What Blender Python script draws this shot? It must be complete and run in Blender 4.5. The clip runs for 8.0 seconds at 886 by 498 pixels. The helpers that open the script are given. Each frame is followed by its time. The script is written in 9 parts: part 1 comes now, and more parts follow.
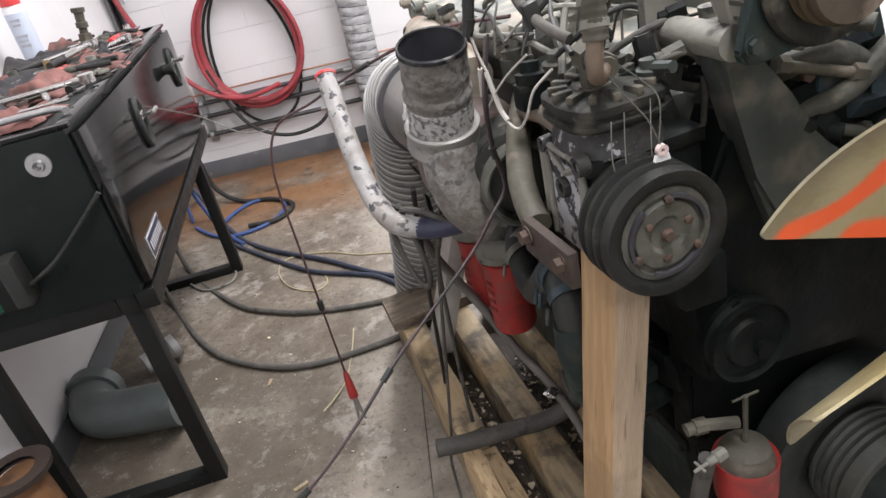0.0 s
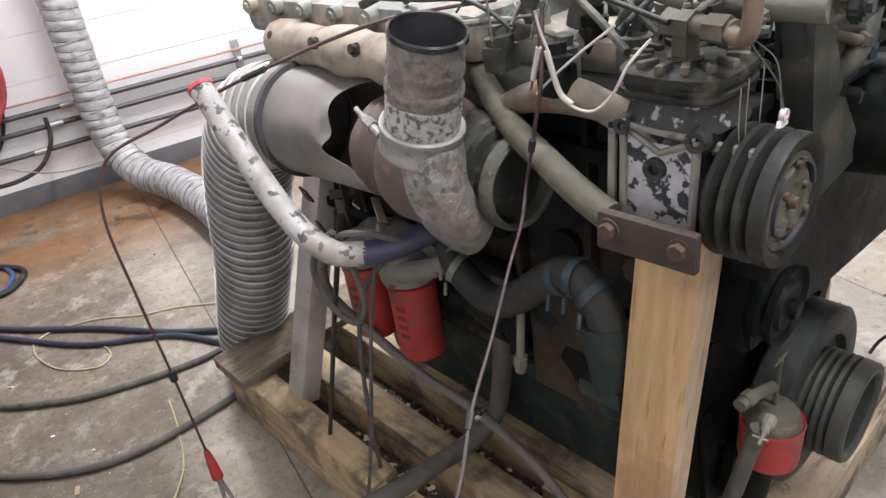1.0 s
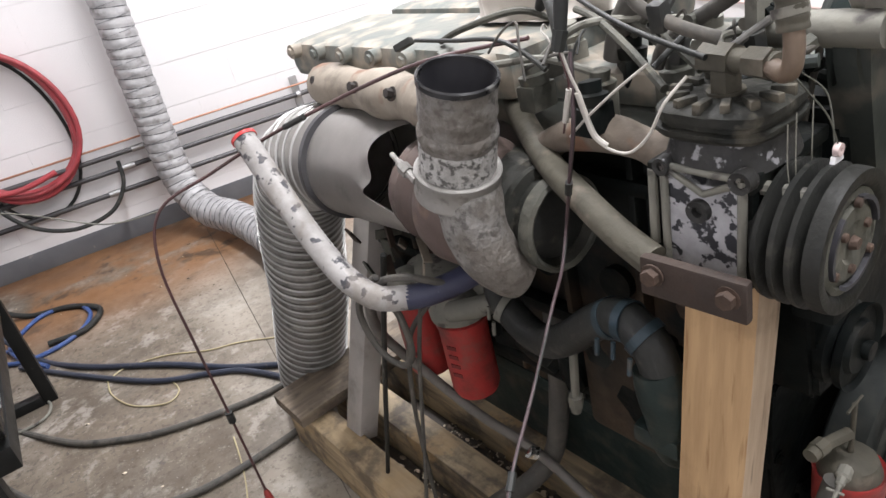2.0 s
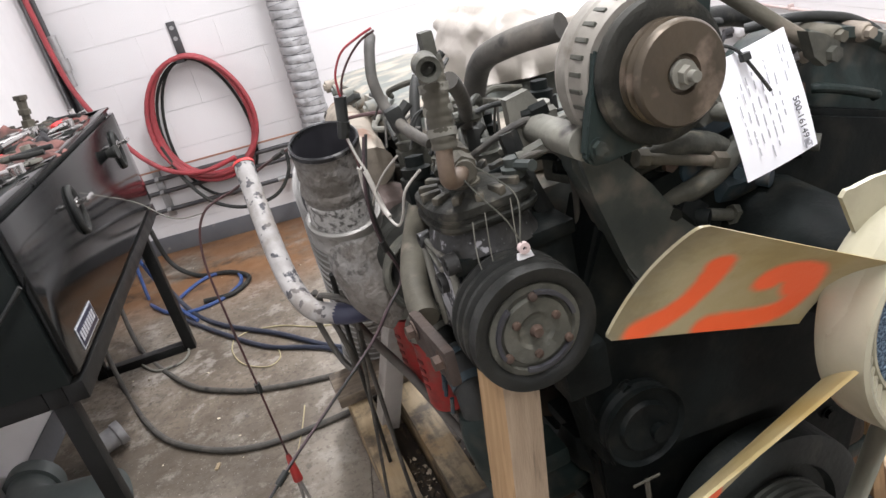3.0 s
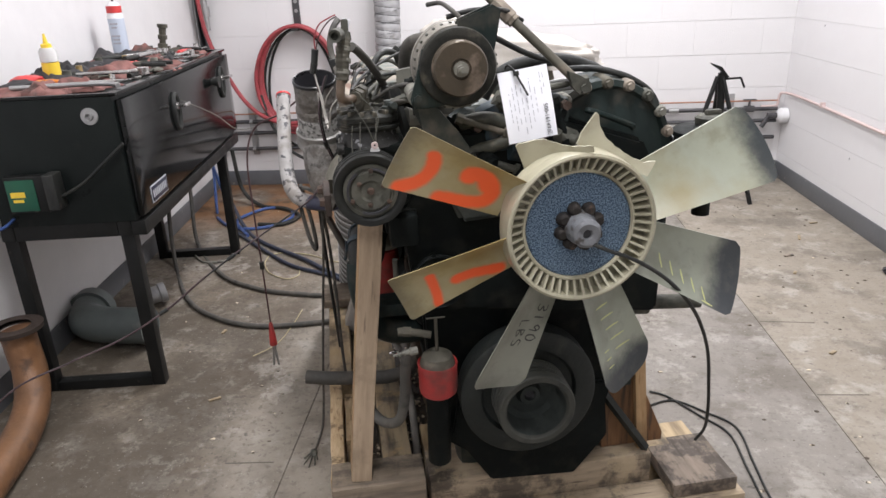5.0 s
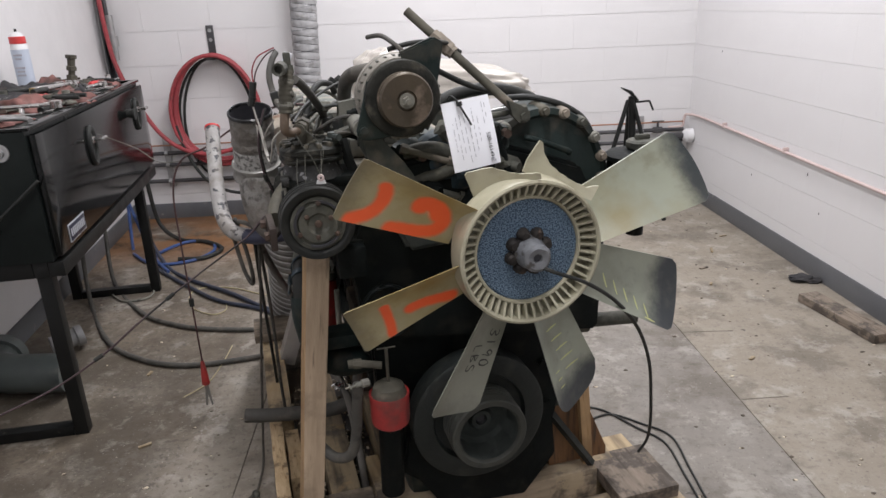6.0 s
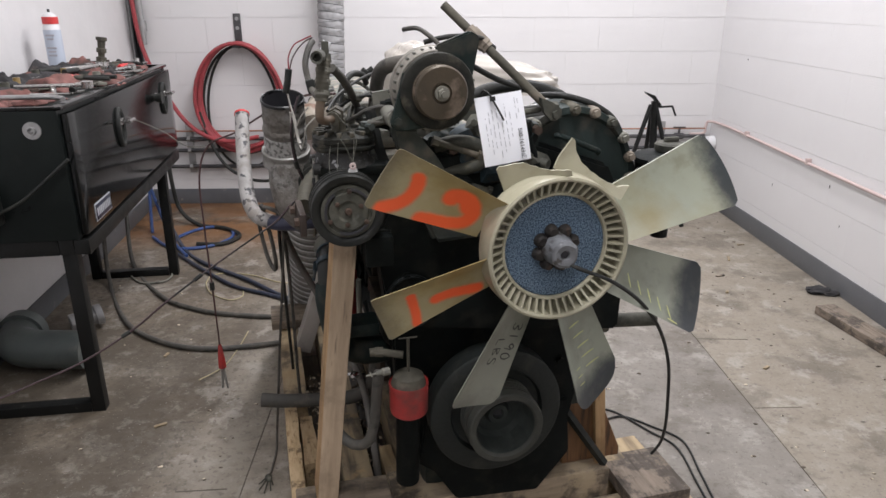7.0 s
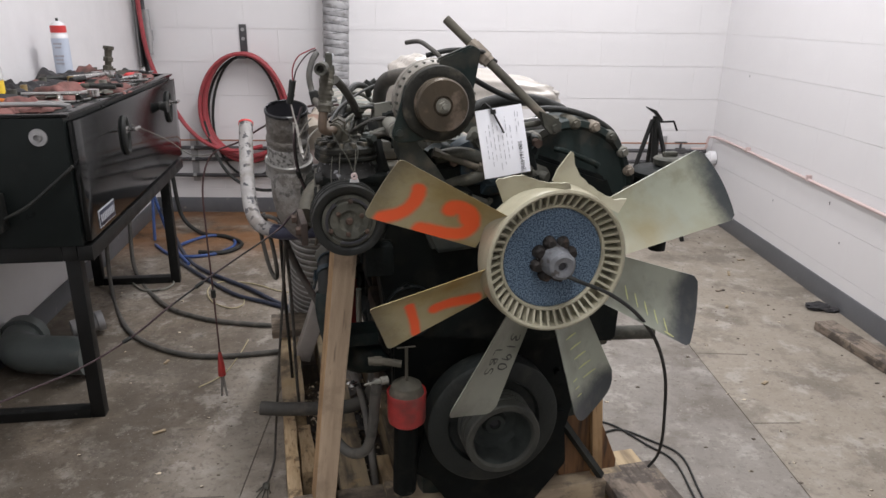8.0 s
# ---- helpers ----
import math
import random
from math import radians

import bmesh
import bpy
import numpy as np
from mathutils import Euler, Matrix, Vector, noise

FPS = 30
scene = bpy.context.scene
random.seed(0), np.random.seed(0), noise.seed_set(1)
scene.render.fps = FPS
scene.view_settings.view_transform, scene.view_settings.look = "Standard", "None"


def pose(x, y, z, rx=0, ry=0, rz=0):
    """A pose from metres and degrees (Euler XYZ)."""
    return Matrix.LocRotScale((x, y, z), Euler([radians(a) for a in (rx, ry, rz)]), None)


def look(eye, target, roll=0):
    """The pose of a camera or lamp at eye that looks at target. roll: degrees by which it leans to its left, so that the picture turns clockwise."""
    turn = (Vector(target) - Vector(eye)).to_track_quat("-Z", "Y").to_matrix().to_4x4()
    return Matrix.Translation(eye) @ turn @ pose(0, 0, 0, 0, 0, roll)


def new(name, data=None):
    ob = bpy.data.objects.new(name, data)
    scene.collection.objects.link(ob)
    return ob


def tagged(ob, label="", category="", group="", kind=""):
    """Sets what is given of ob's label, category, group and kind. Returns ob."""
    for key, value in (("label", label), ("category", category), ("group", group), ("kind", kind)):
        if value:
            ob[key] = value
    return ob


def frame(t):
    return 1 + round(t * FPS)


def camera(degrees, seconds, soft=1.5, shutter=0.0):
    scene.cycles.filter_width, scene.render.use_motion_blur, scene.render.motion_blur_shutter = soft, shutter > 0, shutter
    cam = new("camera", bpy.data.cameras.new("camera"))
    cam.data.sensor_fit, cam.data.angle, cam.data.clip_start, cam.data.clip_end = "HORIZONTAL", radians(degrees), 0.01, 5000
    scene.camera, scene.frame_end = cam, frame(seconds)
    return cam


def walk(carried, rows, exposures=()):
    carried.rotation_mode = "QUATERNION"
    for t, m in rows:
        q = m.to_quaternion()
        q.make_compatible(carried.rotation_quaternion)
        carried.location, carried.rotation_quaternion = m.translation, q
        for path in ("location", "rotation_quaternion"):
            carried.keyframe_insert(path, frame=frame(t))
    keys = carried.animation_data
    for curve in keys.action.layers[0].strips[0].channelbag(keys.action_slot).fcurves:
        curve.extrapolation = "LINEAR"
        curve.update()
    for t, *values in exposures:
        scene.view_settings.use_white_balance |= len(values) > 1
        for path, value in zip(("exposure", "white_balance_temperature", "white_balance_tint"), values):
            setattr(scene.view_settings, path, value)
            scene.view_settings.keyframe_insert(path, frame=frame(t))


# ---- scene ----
cam = camera(65.1, 8.0)
PATH = [
    (0, (0.808, -0.061, 1.267), (0.784, 1.705, 0.33), -13.7),
    (0.2, (0.702, 0.011, 1.261), (0.905, 1.745, 0.284), -11.9),
    (0.5, (0.574, 0.082, 1.268), (1.091, 1.725, 0.251), -9.5),
    (1, (0.473, 0.158, 1.253), (1.251, 1.704, 0.249), -8.8),
    (1.5, (0.437, 0.184, 1.256), (1.216, 1.744, 0.276), -10.5),
    (1.7, (0.449, 0.184, 1.258), (1.193, 1.773, 0.297), -11.3),
    (2.8, (0.853, 0.012, 1.285), (1.03, 1.83, 0.472), -16.9),
    (3, (0.921, -0.056, 1.283), (0.995, 1.771, 0.473), -14.9),
    (3.5, (1.042, -0.277, 1.256), (0.988, 1.568, 0.485), -8.4),
    (4, (1.163, -0.477, 1.25), (0.928, 1.334, 0.435), -4.2),
    (5.3, (1.221, -0.659, 1.273), (1.139, 1.21, 0.567), -1.8),
    (5.5, (1.194, -0.653, 1.274), (1.183, 1.22, 0.572), -2.4),
    (6, (1.166, -0.655, 1.281), (1.259, 1.227, 0.611), -2.2),
    (6.5, (1.142, -0.659, 1.275), (1.227, 1.222, 0.602), -0.6),
    (7, (1.137, -0.668, 1.276), (1.198, 1.214, 0.601), -0.0),
    (7.5, (1.139, -0.674, 1.276), (1.196, 1.214, 0.619), 0.2),
    (8, (1.141, -0.681, 1.278), (1.197, 1.212, 0.635), 0.7),
]
EXPOSURES = [(0.0, 0.66), (0.5, 0.76), (1.0, 0.82), (1.7, 0.76), (3.0, 0.62), (3.5, 0.72), (4.2, 0.74), (5.5, 0.02), (6.0, -0.06), (7.0, 0.0), (8.0, -0.09)]
walk(cam, [(t, look(eye, target, roll)) for t, eye, target, roll in PATH], EXPOSURES)

# ---- light ----
world = bpy.data.worlds.new("world")
scene.world = world
world.use_nodes = True
world.node_tree.nodes["Background"].inputs["Color"].default_value = (0.9, 0.95, 1.0, 1)
world.node_tree.nodes["Background"].inputs["Strength"].default_value = 0.05
ROOM_H = 3.0


def area_lamp(x, y, w, d, watts):
    data = bpy.data.lights.new("added_ceiling_lamp", "AREA")
    data.shape, data.size, data.size_y, data.energy = "RECTANGLE", w, d, watts
    data.color = (1.0, 0.985, 1.025)
    ob = new("added_ceiling_lamp", data)
    ob.matrix_world = pose(x, y, ROOM_H - 0.10)
    return ob


# unseen lamps at assumed spots; the last is a fill added to brighten the engine front
LAMPS = [(1.15, 2.4, 48.0), (1.2, 0.1, 42.0), (2.4, 2.45, 29.0), (1.0, -1.9, 16.0)]
for lx, ly, lw in LAMPS:
    area_lamp(lx, ly, 0.28, 1.16, lw)

# ---- materials ----


def mat(name, c1, c2=None, rough=0.6, metal=0.0, scale=8.0, bump=0.1, bscale=60.0, c3=None, c3lo=0.58, c3hi=0.66, c3scale=25.0,
        rvar=0.12, spec=0.5, stretch=None, detail=6.0, coat=0.0, objvar=0.0):
    """A two-scale procedural surface: c1/c2 mixed by broad noise, c3 as chips or stains, grain as relief."""
    m = bpy.data.materials.new(name)
    m.use_nodes = True
    nt = m.node_tree
    N, L = nt.nodes, nt.links
    b = N["Principled BSDF"]
    tc = N.new("ShaderNodeTexCoord")
    vec = tc.outputs["Object"]
    if stretch:
        mp = N.new("ShaderNodeMapping")
        mp.inputs["Scale"].default_value = stretch
        L.new(vec, mp.inputs["Vector"])
        vec = mp.outputs["Vector"]
    n1 = N.new("ShaderNodeTexNoise")
    n1.inputs["Scale"].default_value, n1.inputs["Detail"].default_value, n1.inputs["Roughness"].default_value = scale, detail, 0.62
    L.new(vec, n1.inputs["Vector"])
    r1 = N.new("ShaderNodeMapRange")
    r1.inputs["From Min"].default_value, r1.inputs["From Max"].default_value = 0.32, 0.68
    L.new(n1.outputs["Fac"], r1.inputs["Value"])
    mix = N.new("ShaderNodeMix")
    mix.data_type = "RGBA"
    mix.inputs["A"].default_value = (*c1, 1)
    mix.inputs["B"].default_value = (*(c2 or c1), 1)
    L.new(r1.outputs["Result"], mix.inputs["Factor"])
    col = mix.outputs["Result"]
    if c3:
        n3 = N.new("ShaderNodeTexNoise")
        n3.inputs["Scale"].default_value, n3.inputs["Detail"].default_value = c3scale, 8.0
        L.new(vec, n3.inputs["Vector"])
        r3 = N.new("ShaderNodeMapRange")
        r3.inputs["From Min"].default_value, r3.inputs["From Max"].default_value = c3lo, c3hi
        L.new(n3.outputs["Fac"], r3.inputs["Value"])
        m3 = N.new("ShaderNodeMix")
        m3.data_type = "RGBA"
        m3.inputs["B"].default_value = (*c3, 1)
        L.new(r3.outputs["Result"], m3.inputs["Factor"])
        L.new(col, m3.inputs["A"])
        col = m3.outputs["Result"]
    if objvar:
        oi = N.new("ShaderNodeObjectInfo")
        hv = N.new("ShaderNodeHueSaturation")
        mr = N.new("ShaderNodeMapRange")
        mr.inputs["To Min"].default_value, mr.inputs["To Max"].default_value = 1 - objvar, 1 + objvar
        L.new(oi.outputs["Random"], mr.inputs["Value"])
        L.new(mr.outputs["Result"], hv.inputs["Value"])
        L.new(col, hv.inputs["Color"])
        col = hv.outputs["Color"]
    L.new(col, b.inputs["Base Color"])
    n2 = N.new("ShaderNodeTexNoise")
    n2.inputs["Scale"].default_value, n2.inputs["Detail"].default_value = bscale, 5.0
    L.new(vec, n2.inputs["Vector"])
    rr = N.new("ShaderNodeMapRange")
    rr.inputs["From Min"].default_value, rr.inputs["From Max"].default_value = 0.3, 0.7
    rr.inputs["To Min"].default_value, rr.inputs["To Max"].default_value = max(0.03, rough - rvar), min(1, rough + rvar)
    L.new(n1.outputs["Fac"], rr.inputs["Value"])
    L.new(rr.outputs["Result"], b.inputs["Roughness"])
    b.inputs["Metallic"].default_value = metal
    b.inputs["Specular IOR Level"].default_value = spec
    b.inputs["Coat Weight"].default_value = coat
    b.inputs["Coat Roughness"].default_value = 0.12
    if bump:
        bp = N.new("ShaderNodeBump")
        bp.inputs["Strength"].default_value, bp.inputs["Distance"].default_value = bump, 0.004
        L.new(n2.outputs["Fac"], bp.inputs["Height"])
        L.new(bp.outputs["Normal"], b.inputs["Normal"])
    return m


M = {}
M["wall"] = mat("painted_block", (0.705, 0.695, 0.70), (0.672, 0.662, 0.667), 0.5, 0, 1.2, 0.3, 140, objvar=0.006)
M["mortar"] = mat("painted_joint", (0.695, 0.685, 0.69), (0.66, 0.65, 0.655), 0.6, 0, 6, 0.2, 90)
M["ceil"] = mat("ceiling_paint", (0.8, 0.8, 0.79), (0.75, 0.75, 0.74), 0.8, 0, 3, 0.1, 60)
M["base"] = mat("grey_base_paint", (0.10, 0.105, 0.115), (0.14, 0.145, 0.155), 0.45, 0, 5, 0.15, 80, (0.30, 0.28, 0.26), 0.66, 0.76, 18)
M["blackbox"] = mat("black_powder_coat", (0.004, 0.0045, 0.0045), (0.008, 0.0085, 0.0085), 0.07, 0, 4, 0.02, 260, None, rvar=0.02, spec=0.24)
M["boxside"] = mat("black_box_side", (0.0075, 0.0098, 0.0095), (0.014, 0.0172, 0.0165), 0.33, 0, 4, 0.05, 200, (0.022, 0.023, 0.022), 0.64, 0.78, 14, spec=0.12)
M["postgrey"] = mat("pale_grey_post", (0.47, 0.445, 0.415), (0.36, 0.34, 0.315), 0.6, 0.1, 8, 0.15, 60, (0.20, 0.185, 0.165), 0.62, 0.75, 16)
M["blacksteel"] = mat("black_painted_steel", (0.006, 0.0065, 0.0065), (0.012, 0.0125, 0.012), 0.42, 0, 9, 0.1, 120, (0.05, 0.046, 0.04), 0.67, 0.74, 30, spec=0.25)
# real grime and paint, base colours lowered further to carry the engine's deep shade
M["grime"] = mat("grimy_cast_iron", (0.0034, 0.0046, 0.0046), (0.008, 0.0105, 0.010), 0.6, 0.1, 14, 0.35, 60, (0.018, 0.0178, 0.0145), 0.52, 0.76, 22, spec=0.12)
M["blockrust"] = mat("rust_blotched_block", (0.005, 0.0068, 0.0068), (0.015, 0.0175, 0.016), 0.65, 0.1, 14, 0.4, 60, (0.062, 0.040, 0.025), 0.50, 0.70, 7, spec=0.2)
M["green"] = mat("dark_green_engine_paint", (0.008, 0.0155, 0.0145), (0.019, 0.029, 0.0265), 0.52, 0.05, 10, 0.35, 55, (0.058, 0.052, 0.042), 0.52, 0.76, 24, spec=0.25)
M["dustgreen"] = mat("dusty_green_casting", (0.030, 0.038, 0.036), (0.062, 0.066, 0.058), 0.66, 0.05, 9, 0.35, 60, (0.125, 0.112, 0.09), 0.52, 0.72, 18, spec=0.3)
M["teal"] = mat("dusty_teal_paint", (0.090, 0.108, 0.098), (0.18, 0.182, 0.162), 0.72, 0.05, 12, 0.4, 60, (0.29, 0.255, 0.205), 0.47, 0.62, 16)
M["blue"] = mat("dirty_blue_paint", (0.012, 0.028, 0.040), (0.030, 0.048, 0.058), 0.55, 0.05, 16, 0.35, 60, (0.085, 0.072, 0.056), 0.56, 0.70, 24)
M["dust"] = mat("dusty_grey_metal", (0.13, 0.131, 0.112), (0.215, 0.208, 0.175), 0.68, 0.15, 12, 0.3, 90, (0.06, 0.055, 0.05), 0.60, 0.70, 35)
M["dustdk"] = mat("dusty_dark_metal", (0.038, 0.040, 0.034), (0.108, 0.106, 0.087), 0.66, 0.15, 22, 0.5, 90, (0.14, 0.13, 0.10), 0.60, 0.74, 40, spec=0.3)
M["tan"] = mat("tan_dusty_casting", (0.33, 0.285, 0.225), (0.21, 0.18, 0.145), 0.75, 0.05, 9, 0.35, 70, (0.12, 0.085, 0.06), 0.62, 0.72, 20)
M["alu"] = mat("oxidised_aluminium", (0.27, 0.262, 0.248), (0.16, 0.154, 0.145), 0.68, 0.15, 24, 0.9, 120, (0.085, 0.08, 0.074), 0.52, 0.64, 90)
M["aluclean"] = mat("cast_aluminium", (0.30, 0.29, 0.275), (0.22, 0.215, 0.20), 0.55, 0.45, 16, 0.3, 90, (0.13, 0.12, 0.11), 0.6, 0.72, 40)
M["chipped"] = mat("chipped_white_paint", (0.41, 0.40, 0.39), (0.24, 0.23, 0.22), 0.55, 0.1, 14, 0.4, 60, (0.05, 0.05, 0.058), 0.58, 0.62, 55)
M["chipwear"] = mat("flaking_pale_paint", (0.40, 0.40, 0.42), (0.26, 0.26, 0.265), 0.62, 0.1, 30, 0.6, 70, (0.02, 0.021, 0.026), 0.53, 0.57, 70)
M["chipdark"] = mat("mostly_flaked_paint", (0.010, 0.011, 0.012), (0.030, 0.029, 0.026), 0.62, 0.1, 24, 0.7, 70, (0.24, 0.24, 0.25), 0.595, 0.65, 90)
M["headdust"] = mat("oily_dusty_head", (0.010, 0.0112, 0.0098), (0.034, 0.033, 0.027), 0.66, 0.1, 18, 0.5, 90, (0.10, 0.09, 0.07), 0.57, 0.74, 30, spec=0.25)
M["corroded"] = mat("white_corrosion", (0.42, 0.415, 0.40), (0.28, 0.275, 0.26), 0.75, 0.05, 60, 1.0, 160, (0.10, 0.098, 0.092), 0.50, 0.60, 130)
M["lip"] = mat("worn_black_rim", (0.02, 0.021, 0.023), (0.05, 0.05, 0.052), 0.32, 0.5, 14, 0.15, 90, (0.22, 0.22, 0.215), 0.62, 0.72, 40)
M["altcase"] = mat("pale_alternator_casing", (0.25, 0.235, 0.205), (0.155, 0.145, 0.125), 0.6, 0.15, 14, 0.25, 90, (0.12, 0.105, 0.085), 0.58, 0.70, 28)
M["bluechip"] = mat("dark_blue_pipe_paint", (0.025, 0.028, 0.06), (0.04, 0.045, 0.08), 0.4, 0.1, 14, 0.2, 60, (0.45, 0.45, 0.45), 0.66, 0.68, 34)
M["turbine"] = mat("heat_stained_iron", (0.115, 0.083, 0.072), (0.075, 0.058, 0.052), 0.62, 0.2, 12, 0.3, 90, (0.16, 0.11, 0.085), 0.62, 0.72, 30)
M["sleeve"] = mat("brushed_steel_sleeve", (0.52, 0.50, 0.475), (0.41, 0.395, 0.375), 0.42, 0.5, 7, 0.06, 150, (0.20, 0.185, 0.17), 0.66, 0.8, 14)
M["rust"] = mat("rusty_steel", (0.030, 0.0215, 0.0175), (0.052, 0.036, 0.028), 0.8, 0.15, 18, 0.5, 90, (0.05, 0.03, 0.022), 0.58, 0.68, 30)
M["dustbrown"] = mat("brown_dusty_steel", (0.058, 0.054, 0.042), (0.112, 0.104, 0.081), 0.7, 0.15, 16, 0.35, 90, (0.17, 0.145, 0.115), 0.58, 0.74, 24, spec=0.3)
M["oldrust"] = mat("dark_old_rust", (0.013, 0.0115, 0.011), (0.030, 0.024, 0.020), 0.75, 0.15, 30, 0.6, 120, (0.10, 0.06, 0.04), 0.60, 0.72, 50)
M["rustpipe"] = mat("rust_brown_pipe", (0.20, 0.098, 0.044), (0.125, 0.063, 0.031), 0.5, 0.15, 9, 0.4, 80, (0.09, 0.05, 0.03), 0.56, 0.68, 20)
M["rustbolt"] = mat("rust_brown_bolt", (0.085, 0.052, 0.036), (0.045, 0.031, 0.024), 0.78, 0.15, 40, 0.4, 150)
M["red"] = mat("dusty_red_paint", (0.40, 0.030, 0.028), (0.25, 0.028, 0.026), 0.5, 0, 14, 0.15, 120, (0.10, 0.045, 0.038), 0.50, 0.74, 14)
M["cupblack"] = mat("sooty_pulley_bore", (0.03, 0.037, 0.035), (0.062, 0.07, 0.066), 0.7, 0.1, 18, 0.4, 80, (0.06, 0.065, 0.06), 0.60, 0.75, 24, spec=0.2)
M["redcap"] = mat("bright_red_plastic", (0.60, 0.045, 0.045), (0.50, 0.04, 0.04), 0.4, 0, 10, 0.05, 60)
M["redhose"] = mat("red_rubber", (0.36, 0.048, 0.058), (0.24, 0.04, 0.046), 0.5, 0, 14, 0.1, 120, (0.20, 0.06, 0.055), 0.64, 0.74, 22)
M["rubber"] = mat("black_rubber", (0.014, 0.0155, 0.0155), (0.031, 0.032, 0.029), 0.55, 0, 16, 0.2, 140, (0.075, 0.066, 0.057), 0.62, 0.76, 30, spec=0.3)
M["dustrub"] = mat("dusty_rubber_hose", (0.042, 0.041, 0.037), (0.088, 0.082, 0.071), 0.75, 0, 12, 0.25, 110, (0.03, 0.028, 0.026), 0.6, 0.7, 30)
M["bluewire"] = mat("blue_air_line", (0.04, 0.082, 0.24), (0.032, 0.062, 0.17), 0.42, 0, 14, 0.05, 90)
M["navy"] = mat("dark_blue_hose", (0.020, 0.026, 0.044), (0.032, 0.037, 0.056), 0.5, 0, 12, 0.1, 90, (0.1, 0.09, 0.08), 0.64, 0.76, 30)
M["yellow"] = mat("pale_yellow_wire", (0.40, 0.345, 0.20), (0.32, 0.275, 0.17), 0.5, 0, 14, 0.05, 90)
M["brownwire"] = mat("dark_red_wire", (0.085, 0.035, 0.035), (0.05, 0.03, 0.03), 0.5, 0, 14, 0.05, 90)
M["pinkwire"] = mat("mauve_wire", (0.062, 0.036, 0.041), (0.035, 0.023, 0.026), 0.6, 0, 14, 0.05, 90)
M["whitewire"] = mat("dirty_white_sleeving", (0.46, 0.44, 0.40), (0.34, 0.32, 0.29), 0.6, 0, 20, 0.1, 90)
M["copper"] = mat("dull_copper", (0.42, 0.22, 0.14), (0.33, 0.165, 0.105), 0.42, 0.6, 14, 0.1, 90)
M["coptube"] = mat("brown_copper_tube", (0.165, 0.118, 0.082), (0.10, 0.075, 0.056), 0.62, 0.2, 18, 0.15, 90, (0.24, 0.2, 0.16), 0.62, 0.75, 30)
M["pinkpipe"] = mat("painted_wall_pipe", (0.60, 0.49, 0.475), (0.54, 0.42, 0.40), 0.5, 0.1, 8, 0.1, 90)
M["conduit"] = mat("dark_steel_line", (0.055, 0.055, 0.06), (0.09, 0.088, 0.09), 0.45, 0.4, 10, 0.1, 90)
M["galv"] = mat("galvanised_steel", (0.44, 0.44, 0.44), (0.33, 0.33, 0.33), 0.42, 0.75, 18, 0.15, 90)
M["chrome"] = mat("worn_chrome", (0.58, 0.57, 0.56), (0.48, 0.47, 0.46), 0.22, 0.95, 18, 0.05, 90)
M["brass"] = mat("dull_brass", (0.42, 0.31, 0.14), (0.32, 0.24, 0.12), 0.4, 0.7, 18, 0.1, 90)
M["pine"] = mat("fresh_pine", (0.47, 0.31, 0.16), (0.35, 0.22, 0.11), 0.62, 0, 9, 0.12, 70, (0.27, 0.155, 0.07), 0.60, 0.70, 14, stretch=(9, 9, 0.7))
M["studgrey"] = mat("weathered_stud_side", (0.48, 0.37, 0.26), (0.35, 0.265, 0.185), 0.75, 0, 9, 0.25, 70, (0.17, 0.125, 0.09), 0.62, 0.74, 12, stretch=(9, 9, 0.8))
M["pinegrey"] = mat("weathered_timber", (0.25, 0.20, 0.155), (0.16, 0.13, 0.105), 0.8, 0, 8, 0.3, 60, (0.10, 0.075, 0.055), 0.58, 0.70, 12, stretch=(9, 1.0, 9))
M["oilwood"] = mat("oil_soaked_timber", (0.26, 0.205, 0.13), (0.37, 0.29, 0.18), 0.6, 0, 8, 0.3, 60, (0.040, 0.032, 0.025), 0.47, 0.74, 5, stretch=(9, 1.0, 9))
M["oilfloor"] = mat("oil_black_boards", (0.018, 0.015, 0.012), (0.048, 0.038, 0.03), 0.45, 0, 8, 0.4, 60, (0.12, 0.092, 0.06), 0.58, 0.74, 14, stretch=(9, 1.0, 9))
M["canlabel"] = mat("pale_blue_can_label", (0.50, 0.55, 0.64), (0.44, 0.49, 0.58), 0.4, 0, 10, 0.05, 60)
M["brownwood"] = mat("brown_stained_timber", (0.50, 0.385, 0.235), (0.37, 0.28, 0.17), 0.75, 0, 8, 0.25, 60, (0.075, 0.058, 0.045), 0.50, 0.82, 5, stretch=(9, 1.0, 9))
M["crossbrown"] = mat("brown_cross_timber", (0.25, 0.20, 0.145), (0.15, 0.12, 0.09), 0.78, 0, 7, 0.3, 60, (0.055, 0.044, 0.036), 0.5, 0.85, 5, stretch=(1.0, 9, 9))
M["crosswood"] = mat("rough_cross_timber", (0.40, 0.32, 0.225), (0.27, 0.215, 0.155), 0.8, 0, 8, 0.3, 60, (0.10, 0.075, 0.055), 0.60, 0.72, 12, stretch=(1.0, 9, 9))
M["orangeboard"] = mat("orange_brown_board", (0.21, 0.105, 0.042), (0.125, 0.062, 0.028), 0.6, 0, 8, 0.25, 60, (0.04, 0.028, 0.02), 0.52, 0.72, 8, stretch=(9, 9, 0.9))
M["rustcast"] = mat("rusty_dusty_casting", (0.175, 0.145, 0.115), (0.105, 0.086, 0.068), 0.78, 0.05, 16, 0.5, 70, (0.15, 0.082, 0.05), 0.56, 0.68, 22)
M["rustplate"] = mat("oily_rust_plate", (0.056, 0.037, 0.024), (0.028, 0.022, 0.016), 0.7, 0.1, 9, 0.4, 60, (0.015, 0.014, 0.012), 0.52, 0.72, 14, spec=0.25)
